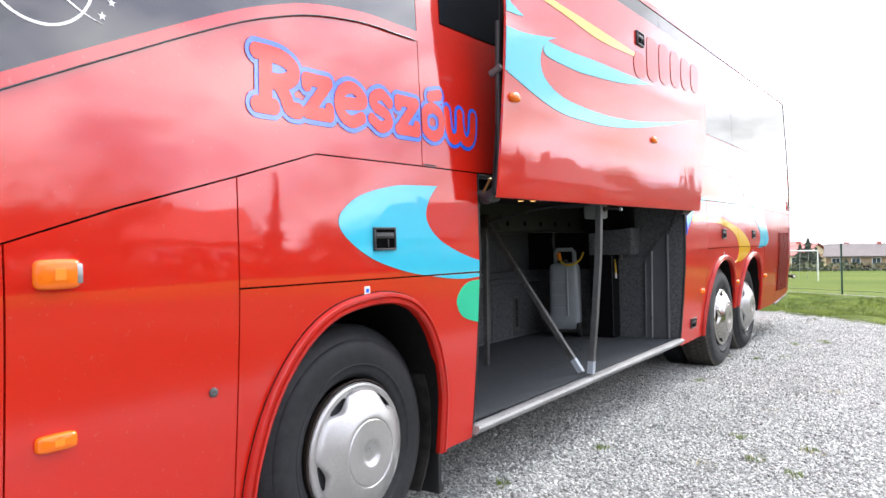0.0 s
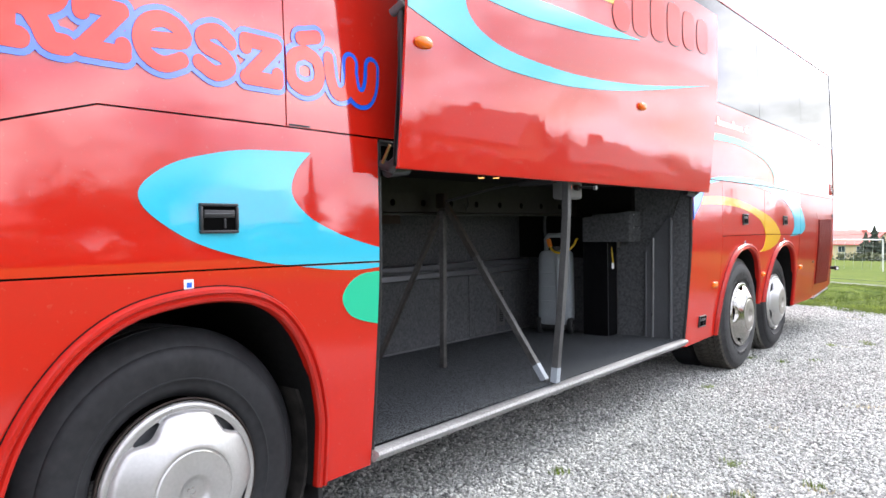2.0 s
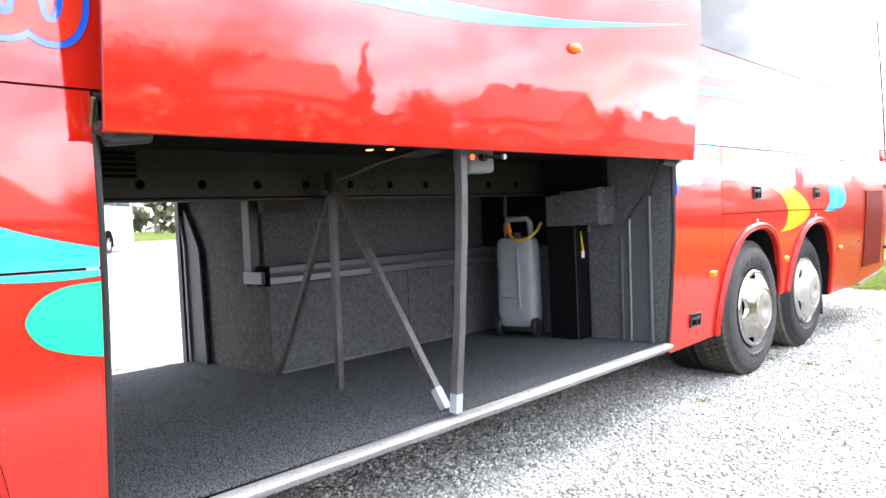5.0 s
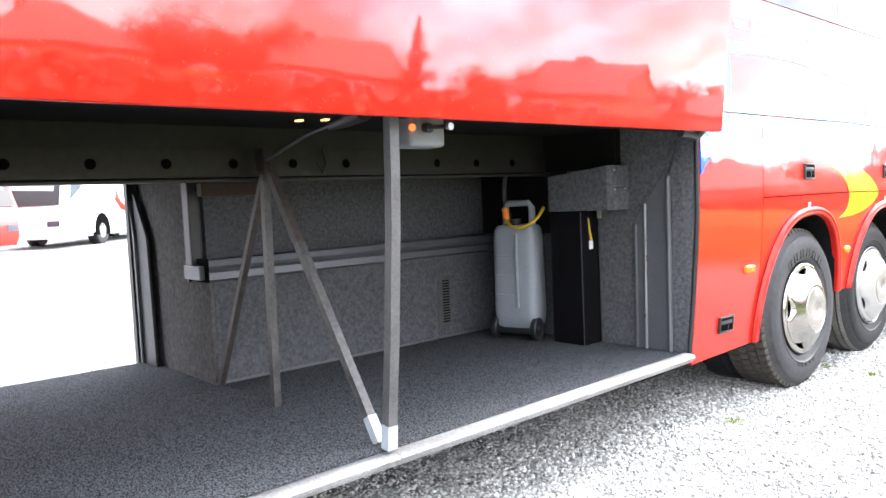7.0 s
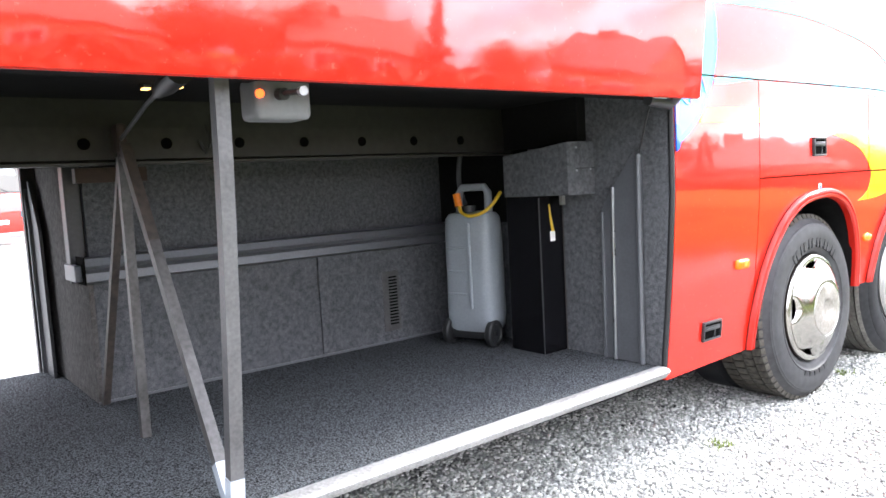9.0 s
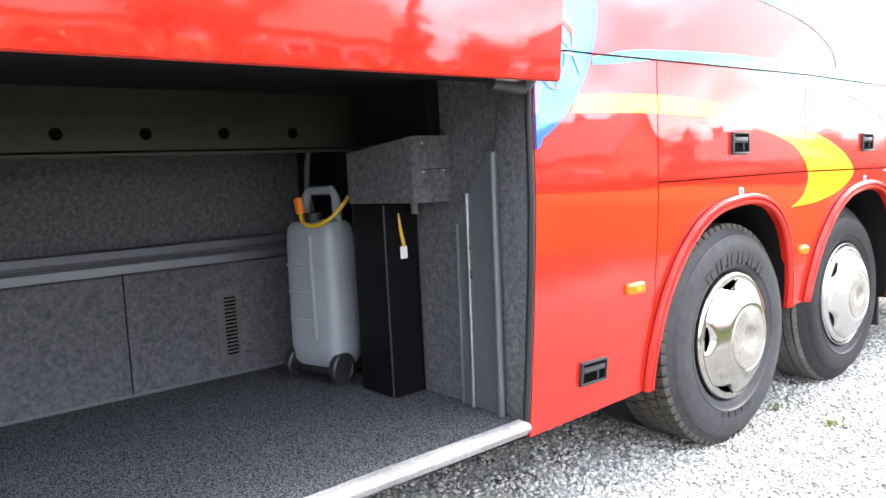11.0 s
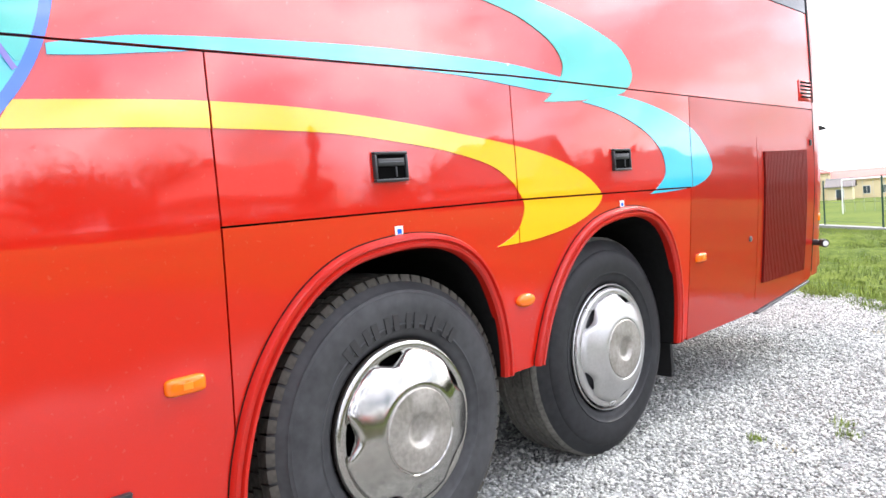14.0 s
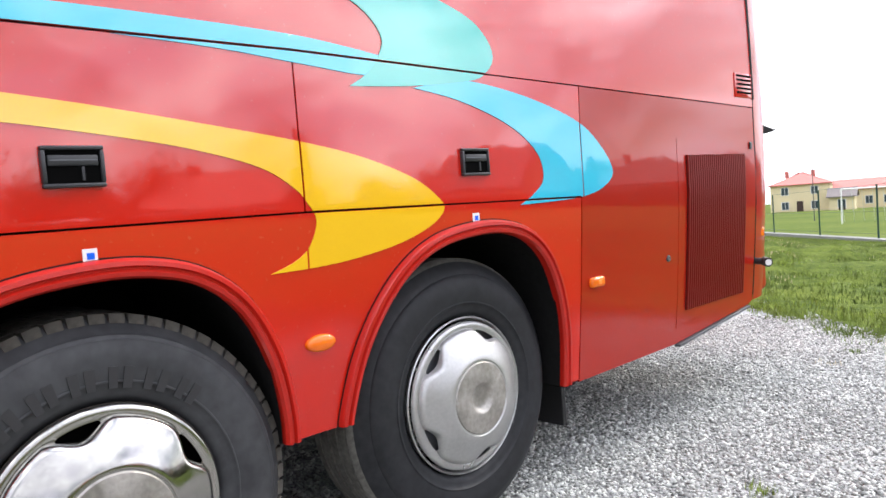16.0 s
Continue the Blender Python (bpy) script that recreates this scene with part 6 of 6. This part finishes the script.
tufts = [(0.771, 6.132), (0.966, 5.634), (1.221, 6.007), (-0.104, 4.506), (1.223, 5.442), (0.672, 11.05), (0.084, 5.439), (-0.013, 7.98), (0.192, 9.485), (0.414, 9.704), (-0.118, 9.54), (0.60, 11.19), (0.13, 13.79), (-0.1, 14.35), (0.353, 10.78)]
blades([(x + dx, y + dy) for x, y in tufts for dx, dy in ((0, 0), (0.03, 0.02), (-0.03, 0.02), (0.01, -0.03))], 0.024, 0.05, 0.006, M_BLADE, 8, "gravel_weeds", "small green weed tufts in the gravel", per=14, spread=0.018)
dry = [(0.73, 5.42), (1.08, 7.93), (1.16, 7.95), (0.78, 6.98), (0.98, 5.66), (1.23, 5.96), (0.51, 10.74), (0.10, 13.39)]
blades([(x + dx, y + dy) for x, y in dry for dx, dy in ((0, 0), (0.06, 0.02), (-0.05, 0.03))], 0.022, 0.045, 0.006, M_STRAW, 10, "withered_weeds", "withered straw coloured weeds in the gravel", per=9, spread=0.03)
spots = [(rng.uniform(-1.9, 0.9), 0) for _ in range(500)]
spots = [(x, 14.28 - (x - 0.2) * 0.893 + rng.normal(0.0, 0.16)) for x, _ in spots]
blades(spots, 0.015, 0.05, 0.007, M_BLADE, 9, "edge_grass", "grass creeping over the gravel edge", per=7, spread=0.05)

# ---------- kerb and fence beyond the bank ----------
FENCE = [(5.2, 22.1), (1.9, 26.1), (-1.3, 30.0), (-5.9, 35.6), (-9.1, 39.5), (-12.7, 43.9), (-16.0, 48.0), (-19.2, 51.9), (-22.5, 56.0)]
bm = bmesh.new()
nrm = Vector((0.773, 0.634, 0))
for a, b in zip(FENCE, FENCE[1:]):
    pa, pb = Vector((*a, field_z(a[1]))), Vector((*b, field_z(b[1])))
    vs = []
    for p in (pa, pb):
        for o, h in ((-0.30, -0.5), (-0.30, 0.16), (0.12, 0.16), (0.12, -0.5)):
            vs.append(bm.verts.new(p + nrm * o + Vector((0, 0, h))))
    for k in range(4):
        bm.faces.new((vs[k], vs[(k + 1) % 4], vs[4 + (k + 1) % 4], vs[4 + k]))
tagged(part("kerb_wall", bm, M_KERB), "pale concrete kerb under the fence", "kerb", kind="structure")
fence = thing("sports_fence", "dark green steel fence with thin wires along the field", "fence")
for x, y in FENCE:
    z = field_z(y) + 0.1
    part("post", new_tube([(x, y, z), (x, y, z + 1.85)], 0.032, 8), M_FENCE, fence)
for h in (0.25, 1.0, 1.9):
    part("wire", new_tube([(x, y, field_z(y) + 0.1 + h - 0.05) for x, y in FENCE], 0.006, 6), M_FENCE, fence)

# ---------- goal ----------
goal = thing("football_goal", "white football goal with a pale net on the field", "goal")
gl, gr_ = Vector((-16.2, 63.9, field_z(63.9))), Vector((-7.1, 66.4, field_z(66.4)))
for p in (gl, gr_):
    part("goal_post", new_tube([p, p + Vector((0, 0, 2.44))], 0.05, 10), M_GOAL, goal)
part("crossbar", new_tube([gl + Vector((0, 0, 2.42)), gr_ + Vector((0, 0, 2.42))], 0.05, 10), M_GOAL, goal)
back = Vector((-0.45, 1.9, 0))
for k in range(16):
    p = gl.lerp(gr_, k / 15)
    part("net_cord", new_tube([p + Vector((0, 0, 2.4)), p + back + Vector((0, 0, 0.05))], 0.012, 4), M_NET, goal)
for p in (Vector((-22, 75, field_z(75))), Vector((6, 84, field_z(84)))):
    mast = thing("floodlight_mast", "thin pale mast beside the field", "mast")
    part("pole", new_tube([p, p + Vector((0, 0, 5.0))], [0.045, 0.025], 8), M_ALUGREY, mast)


# ---------- houses ----------
def house(at, yaw, w, d, eave, ridge, wall, roofmat, label, storeys=2, cols=4, hip=False, chimney=1, overhang=0.4, door=True):
    h = thing("house", label, "house", at=at)
    M = Matrix.Translation(at) @ Matrix.Rotation(radians(yaw), 4, "Z")

    def hp(name, bm, mat, parent=h, lab=""):
        bmesh.ops.transform(bm, matrix=M, verts=bm.verts)
        return part(name, bm, mat, parent, lab)

    bm = new_box((-w / 2, -d / 2, -0.8), (w / 2, d / 2, eave))
    if not hip:
        for s in (-1, 1):
            vs = [bm.verts.new((s * w / 2, y, z)) for y, z in ((-d / 2, eave), (d / 2, eave), (0, ridge - 0.05))]
            bm.faces.new(vs)
    wall_ob = hp("wall", bm, wall)
    bm = bmesh.new()
    o = overhang
    inset = d / 2 if hip else -o
    drop = o * (ridge - eave) / (d / 2)
    top = [(-w / 2 + inset, 0, ridge), (w / 2 - inset, 0, ridge)]
    low = [(-w / 2 - o, -d / 2 - o, eave - drop), (w / 2 + o, -d / 2 - o, eave - drop), (w / 2 + o, d / 2 + o, eave - drop), (-w / 2 - o, d / 2 + o, eave - drop)]
    for lift in (0.0, 0.16):
        T_ = [bm.verts.new((x, y, z + lift)) for x, y, z in top]
        L_ = [bm.verts.new((x, y, z + lift)) for x, y, z in low]
        bm.faces.new((L_[0], L_[1], T_[1], T_[0]))
        bm.faces.new((L_[2], L_[3], T_[0], T_[1]))
        if hip:
            bm.faces.new((L_[1], L_[2], T_[1]))
            bm.faces.new((L_[3], L_[0], T_[0]))
        if lift == 0:
            first = L_
        else:
            for k in range(4):
                bm.faces.new((first[k], first[(k + 1) % 4], L_[(k + 1) % 4], L_[k]))
    roof_ob = hp("roof", bm, roofmat)
    for k in range(chimney):
        cx = (-w / 4 + k * w / 2.2) if chimney > 1 else w / 6
        hp("chimney", new_box((cx - 0.32, -0.3, ridge - 0.8), (cx + 0.32, 0.3, ridge + 0.42)), M_REDROOF, roof_ob)
    step = eave / storeys
    for s in range(storeys):
        for c in range(cols):
            x = -w / 2 + w * (c + 0.5) / cols
            zc = step * s + step * 0.55
            hh = min(1.3, step * 0.5)
            for side in (-1, 1):
                y = side * d / 2
                win = hp("window", new_box((x - 0.62, y - 0.05, zc - hh / 2 - 0.08), (x + 0.62, y + 0.05, zc + hh / 2 + 0.08)), M_FRAMEWHITE, wall_ob)
                hp("pane", new_box((x - 0.52, y - 0.062, zc - hh / 2), (x - 0.03, y + 0.062, zc + hh / 2)), M_WINDOW, win)
                hp("pane", new_box((x + 0.03, y - 0.062, zc - hh / 2), (x + 0.52, y + 0.062, zc + hh / 2)), M_WINDOW, win)
    if door:
        hp("door", new_box((-0.5, -d / 2 - 0.06, 0.0), (0.5, -d / 2 + 0.06, 2.1)), M_WOOD, wall_ob)
    return h


def polar(eye, az, dist):
    return eye[0] + dist * math.sin(radians(az)), eye[1] + dist * math.cos(radians(az))


END, BEGIN = (1.85, 8.40), (1.99, 1.01)
x, y = polar(END, -20.4, 145)
house((x, y, 1.226 - 145 * 0.0435), 16, 9.2, 10, 5.0, 6.9, M_CREAM, M_REDROOF, "cream two storey house with a red hipped roof", 2, 2, hip=True, chimney=2)
x, y = polar(END, -14.2, 152)
house((x, y, 1.226 - 152 * 0.0475), 14, 25, 9, 4.3, 5.9, M_CREAM, M_REDROOF, "long cream school wing with a red roof", 1, 9, chimney=0)
x, y = polar(END, -17.9, 138)
house((x, y, 1.226 - 138 * 0.0455), 14, 3.6, 6, 2.6, 3.8, M_CREAM, M_GREYROOF, "low cream shed with a grey roof", 1, 1, chimney=0)
x, y = polar(BEGIN, -5.0, 135)
house((x, y, 1.35 - 135 * 0.053), 5, 11, 8, 3.6, 5.3, M_BRICKWALL, M_GREYROOF, "tan brick house with a dark roof", 2, 4, chimney=1)
x, y = polar(BEGIN, -6.6, 150)
house((x, y, 1.35 - 150 * 0.052), 40, 9, 8, 3.4, 5.8, M_PALEWALL, M_GREYROOF, "white house with a pitched roof", 2, 3, chimney=1)
x, y = polar(BEGIN, -9.6, 140)
house((x, y, 1.35 - 140 * 0.050), -20, 9, 8, 3.6, 5.4, M_CREAM, M_REDROOF, "cream house with a red roof", 2, 3, chimney=1)


# ---------- trees ----------
def conifer(at, h, r, seed):
    t = thing("conifer_tree", "dark green conifer beyond the field", "tree", at=at)
    rg = np.random.default_rng(seed)
    part("trunk", new_tube([Vector(at), Vector(at) + Vector((0, 0, h * 0.96))], [r * 0.08, 0.02], 7), M_BARK, t)
    vs, fs = [], []
    for k in range(620):
        u = rg.uniform(0, 1) ** 1.25
        z = h * (0.08 + 0.92 * u)
        rad = r * (1 - u) * (0.75 + 0.35 * math.sin(u * 38 + seed)) * rg.uniform(0.35, 1.1)
        a = rg.uniform(0, 6.283)
        c = Vector(at) + Vector((rad * math.cos(a), rad * math.sin(a), z - rad * 0.25))
        s = r * 0.20 * (1.1 - u * 0.7)
        out = Vector((math.cos(a), math.sin(a), -0.35))
        side = Vector((-math.sin(a), math.cos(a), rg.uniform(-0.3, 0.3)))
        i = len(vs)
        vs += [c - out * s * 0.6, c + side * s * 0.7 - Vector((0, 0, s * 0.3)), c + out * s * 1.3, c - side * s * 0.7 - Vector((0, 0, s * 0.3)), c + Vector((0, 0, s * 0.5))]
        fs += [(i, i + 1, i + 4), (i + 1, i + 2, i + 4), (i + 2, i + 3, i + 4), (i + 3, i, i + 4)]
    m = bpy.data.meshes.new("crown")
    m.from_pydata([tuple(v) for v in vs], [], fs)
    m.materials.append(M_NEEDLE)
    ob = new("crown", m)
    ob.parent = t
    ob.matrix_parent_inverse = t.matrix_basis.inverted()
    return t


def broadleaf(at, h, r, seed, leaves=900, leafmat=None):
    t = thing("broadleaf_tree", "sparse broadleaf tree in early spring", "tree", at=at)
    rg = np.random.default_rng(seed)
    bm = bmesh.new()
    base = Vector(at)
    tips = []
    tube(bm, [base, base + Vector((0.02 * h, 0, h * 0.3)), base + Vector((0, 0.02 * h, h * 0.62))], [h * 0.028, h * 0.02, h * 0.012], 7)
    for k in range(16):
        a = rg.uniform(0, 6.283)
        z0 = h * rg.uniform(0.26, 0.6)
        p0 = base + Vector((0, 0, z0))
        ln = r * rg.uniform(0.6, 1.05)
        p1 = p0 + Vector((math.cos(a) * ln * 0.5, math.sin(a) * ln * 0.5, h * rg.uniform(0.10, 0.2)))
        p2 = p0 + Vector((math.cos(a) * ln, math.sin(a) * ln, h * rg.uniform(0.16, 0.40)))
        tube(bm, [p0, p1, p2], [h * 0.009, h * 0.006, h * 0.002], 5)
        tips += [p1, p2, p1.lerp(p2, 0.5)]
        for _ in range(3):
            q = p1.lerp(p2, rg.uniform(0, 1))
            e = q + Vector((rg.normal(0, r * 0.22), rg.normal(0, r * 0.22), abs(rg.normal(0, h * 0.10))))
            tube(bm, [q, e], [h * 0.003, h * 0.001], 4)
            tips.append(e)
    part("trunk", bm, M_BARK, t)
    vs, fs = [], []
    for k in range(leaves):
        c = tips[rg.integers(len(tips))] + Vector((rg.normal(0, r * 0.17), rg.normal(0, r * 0.17), rg.normal(0, r * 0.14)))
        s = r * rg.uniform(0.014, 0.034)
        a = Vector((rg.normal(), rg.normal(), rg.normal())).normalized() * s
        b = a.cross(Vector((rg.normal(), rg.normal(), rg.normal()))).normalized() * s
        i = len(vs)
        vs += [c - a, c + b, c + a, c - b]
        fs.append((i, i + 1, i + 2, i + 3))
    m = bpy.data.meshes.new("crown")
    m.from_pydata([tuple(v) for v in vs], [], fs)
    m.materials.append(leafmat or M_LEAF)
    ob = new("crown", m)
    ob.parent = t
    ob.matrix_parent_inverse = t.matrix_basis.inverted()
    return t


for az, dist, hh, rr, sd in ((-8.5, 128, 6.0, 2.2, 1), (-9.0, 132, 5.2, 2.0, 2), (-8.0, 134, 4.6, 1.9, 3), (-6.2, 128, 2.6, 1.6, 11)):
    x, y = polar(BEGIN, az, dist)
    conifer((x, y, 1.35 - dist * 0.0505), hh, rr, sd)
for az, dist, hh, rr, sd in ((-7.2, 150, 6.6, 3.2, 4), (-10.6, 150, 5.5, 3.0, 5), (-4.2, 150, 6.0, 2.6, 6)):
    x, y = polar(BEGIN, az, dist)
    broadleaf((x, y, 1.35 - dist * 0.0505), hh, rr, sd, leaves=160)
# low far hedge round the field
hedge_pts = [polar(BEGIN, az, 126 + 4 * math.sin(az)) for az in np.arange(-10.5, 14, 0.4)]
vs, fs = [], []
rg = np.random.default_rng(12)
for x, y in hedge_pts:
    for _ in range(26):
        c = Vector((x + rg.normal(0, 0.8), y + rg.normal(0, 0.8), field_z(y) + rg.uniform(0.0, 1.15)))
        s = rg.uniform(0.15, 0.32)
        a = Vector((rg.normal(), rg.normal(), rg.normal())).normalized() * s
        b = a.cross(Vector((rg.normal(), rg.normal(), rg.normal()))).normalized() * s
        i = len(vs)
        vs += [tuple(c - a), tuple(c + b), tuple(c + a), tuple(c - b)]
        fs.append((i, i + 1, i + 2, i + 3))
m = bpy.data.meshes.new("field_hedge")
m.from_pydata(vs, [], fs)
m.materials.append(M_LEAF)
tagged(new("field_hedge", m), "low green hedge at the far side of the field", "hedge", kind="stuff")

# ---------- behind the camera: houses and trees that the paint mirrors ----------
MID = (-1.8, 8.0)
WALLS = {"grey_brown_render": "grey-brown rendered", "tan_brick_wall": "tan brick"}
ROOFS = {"red_roof_sheet": "red sheet", "grey_roof_tiles": "grey tiled"}
for az, dist, yaw, ww, dd, ev, rd, wm, rm in ((62.8, 37, -63, 5.6, 5.5, 2.7, 4.3, M_GREYWALL, M_REDROOF), (41.5, 37, -10, 5.2, 5, 3.0, 4.75, M_BRICKWALL, M_GREYROOF), (82, 38, -80, 7, 6, 2.8, 4.6, M_BRICKWALL, M_REDROOF), (30, 44, -20, 8, 7, 2.8, 4.4, M_GREYWALL, M_GREYROOF), (99, 38, -98, 7, 6, 2.8, 4.6, M_GREYWALL, M_REDROOF), (118, 42, -118, 8, 6, 3, 5, M_GREYWALL, M_GREYROOF)):
    x, y = polar(MID, az, dist)
    house((x, y, ground_z(x, y)), yaw, ww, dd, ev, rd, wm, rm, f"{WALLS[wm.name]} village house with a {ROOFS[rm.name]} roof", 1, 2, chimney=1, overhang=0.25, hip=ww > 6)
for az, dist, hh, rr, sd in ((56.3, 34, 5.9, 1.3, 21), (34.5, 40, 4.6, 1.6, 23), (91, 36, 5.6, 1.8, 25), (19.5, 45, 5.4, 1.5, 26), (15.8, 47, 4.8, 1.4, 27)):
    x, y = polar(MID, az, dist)
    conifer((x, y, ground_z(x, y)), hh, rr, sd)
for az, dist, hh, rr, sd in ((49, 38, 4.0, 2.4, 31), (69.5, 36, 4.6, 2.4, 32), (74, 37, 5.2, 2.8, 37), (36, 46, 4.4, 2.8, 33), (92, 42, 5.5, 3.0, 34), (58.5, 39, 3.8, 2.2, 35), (22, 60, 5.0, 3.5, 36), (106, 40, 5.5, 3.0, 38), (10.5, 48, 4.0, 2.6, 39), (13.5, 46, 3.5, 2.4, 40), (17.5, 44, 3.9, 2.6, 41), (25.5, 46, 4.2, 2.6, 42)):
    x, y = polar(MID, az, dist)
    broadleaf((x, y, ground_z(x, y)), hh, rr, sd, leaves=8500)
vs, fs = [], []
for az in np.arange(8, 165, 0.45):
    x, y = polar(MID, az, 34 + 3 * noise.noise((az * 0.05, 0, 5)))
    top = (2.3 if az < 30 else 1.7) + 0.9 * noise.noise((az * 0.12, 2, 2))
    for _ in range(30):
        c = Vector((x + rg.normal(0, 0.5), y + rg.normal(0, 0.6), ground_z(x, y) + rg.uniform(0.0, max(0.6, top))))
        s = rg.uniform(0.2, 0.42)
        a = Vector((rg.normal(), rg.normal(), rg.normal())).normalized() * s
        b = a.cross(Vector((rg.normal(), rg.normal(), rg.normal()))).normalized() * s
        i = len(vs)
        vs += [tuple(c - a), tuple(c + b), tuple(c + a), tuple(c - b)]
        fs.append((i, i + 1, i + 2, i + 3))
m = bpy.data.meshes.new("garden_hedge")
m.from_pydata(vs, [], fs)
m.materials.append(M_HEDGE)
tagged(new("garden_hedge", m), "uneven garden hedge beyond the yard", "hedge", kind="stuff")


# ---------- coaches parked on the far side ----------
def far_coach(at, yaw, paint, accent, label):
    c = thing("parked_coach", label, "coach", group="parked coaches", at=at)
    M = Matrix.Translation(at) @ Matrix.Rotation(radians(yaw), 4, "Z")

    def cp(name, bm, mat, parent=c, lab="", smooth=False):
        bmesh.ops.transform(bm, matrix=M, verts=bm.verts)
        return part(name, bm, mat, parent, lab, smooth=smooth)

    bm = bmesh.new()
    prof = [(0.10, 0.32), (0.0, 0.55), (0.0, 1.15), (0.06, 1.35), (0.55, 3.0), (0.85, 3.42), (1.4, 3.5), (12.0, 3.5), (12.0, 0.38)]
    a = [bm.verts.new((0, y, z)) for y, z in prof]
    b = [bm.verts.new((-2.55, y, z)) for y, z in prof]
    bm.faces.new(a)
    bm.faces.new(list(reversed(b)))
    for k in range(len(prof)):
        bm.faces.new((a[k], b[k], b[(k + 1) % len(prof)], a[(k + 1) % len(prof)]))
    bmesh.ops.bevel(bm, geom=[e for e in bm.edges if abs(e.verts[0].co.x - e.verts[1].co.x) < 0.01], offset=0.12, segments=3, affect="EDGES")
    body = cp("body", bm, paint, smooth=True)
    bm = bmesh.new()
    q = [(0.075, 1.40), (0.54, 2.97)]
    vs = [bm.verts.new((x, y - 0.02, z)) for (y, z), x in ((q[0], -0.16), (q[0], -2.39), (q[1], -2.36), (q[1], -0.19))]
    f = bm.faces.new(vs)
    screen = cp("windscreen", bm, M_SCREEN, body, "large windscreen with a pale sky reflection in its colour")
    for name, strip in (("dashboard", ((0.055, 1.42, -0.18), (0.055, 1.42, -2.37), (0.23, 1.98, -2.35), (0.19, 1.86, -0.19))), ("screen_pillar", ((0.075, 1.42, -0.16), (0.075, 1.42, -0.34), (0.54, 2.97, -0.38), (0.54, 2.97, -0.18)))):
        bm = bmesh.new()
        bm.faces.new([bm.verts.new((x, y - 0.03, z)) for y, z, x in strip])
        cp(name, bm, M_DARK, screen)
    for s in (0.9, 1.7):
        cp("wiper", new_tube([(-s, 0.03, 1.42), (-s - 0.75, 0.16, 1.75)], 0.02, 6), M_DARK, body)
    bm = bmesh.new()
    vs = [bm.verts.new((0.012, y, z)) for y, z in ((0.45, 1.55), (1.25, 2.0), (1.25, 2.95), (0.85, 2.95))]
    bm.faces.new(vs)
    cp("driver_window", bm, M_WINDOW, body)
    for k in range(5):
        cp("side_window", new_box((0.004, 1.45 + 2.05 * k, 2.15), (0.014, 3.42 + 2.05 * k, 3.1)), M_WINDOW, body)
    bm = bmesh.new()
    pts = smooth_line([(4.0, 2.05), (4.2, 1.6), (5.0, 1.25), (6.6, 1.1), (9.0, 1.2)], 5) + [(6.6, 0.95), (5.0, 1.0), (4.2, 1.25), (3.75, 1.6)]
    bm.faces.new([bm.verts.new((0.012, y, z)) for y, z in pts])
    cp("side_film", bm, accent, body)
    cp("number_plate_bar", new_box((-1.55, -0.02, 0.55), (-1.0, 0.0, 0.66)), M_FRAMEWHITE, body)
    for x in (-0.35, -2.2):
        cp("headlamp", new_box((x - 0.2, -0.015, 0.72), (x + 0.2, 0.02, 0.9), 0.01), M_WINDOW, body)
    for y in (2.65, 8.6):
        for x in (-0.02, -2.2):
            bm = bmesh.new()
            lathe(bm, [(-0.33, 0.0), (-0.33, 0.48), (-0.3, 0.5), (-0.02, 0.5), (0.02, 0.46), (0.02, 0.30), (0.0, 0.29)], (x, y, 0.5), 32)
            tyre = cp("tyre", bm, M_TYRE, c, smooth=True)
            bm = bmesh.new()
            lathe(bm, [(0.0, 0.29), (0.025, 0.27), (0.035, 0.12), (0.03, 0.0)], (x, y, 0.5), 24)
            cp("rim", bm, M_CAP, tyre, smooth=True)
        bm = bmesh.new()
        pts = [(y + 0.6 * math.cos(a), 0.5 + 0.62 * math.sin(a)) for a in np.linspace(-0.25, math.pi + 0.25, 18)]
        bm.faces.new([bm.verts.new((0.006, yy, zz)) for yy, zz in pts])
        cp("wheel_well", bm, M_HOLE, body)
    return c


far_coach((-23.8, 10.5, ground_z(-23.8, 10.5) + 0.01), 49, M_WHITEPAINT, M_RED, "white touring coach with a red swoosh parked on the gravel")
far_coach((-21.6, 8.85, ground_z(-21.6, 8.85) + 0.01), 130, M_RED, M_WHITEFILM, "red and white touring coach parked on the gravel")
# distant wood behind the parked coaches
vs, fs = [], []
for az in np.arange(-150, -30, 0.4):
    x, y = polar(MID, az, 95 + 8 * noise.noise((az * 0.05, 4, 5)))
    top = 5 + 3 * noise.noise((az * 0.15, 6, 2))
    for _ in range(14):
        c = Vector((x + rg.normal(0, 1.5), y + rg.normal(0, 1.5), 1.2 + rg.uniform(0.0, max(1.0, top))))
        s = rg.uniform(0.4, 0.9)
        a = Vector((rg.normal(), rg.normal(), rg.normal())).normalized() * s
        b = a.cross(Vector((rg.normal(), rg.normal(), rg.normal()))).normalized() * s
        i = len(vs)
        vs += [tuple(c - a), tuple(c + b), tuple(c + a), tuple(c - b)]
        fs.append((i, i + 1, i + 2, i + 3))
m = bpy.data.meshes.new("far_wood")
m.from_pydata(vs, [], fs)
m.materials.append(M_LEAF)
tagged(new("far_wood", m), "distant line of trees", "trees", kind="stuff")
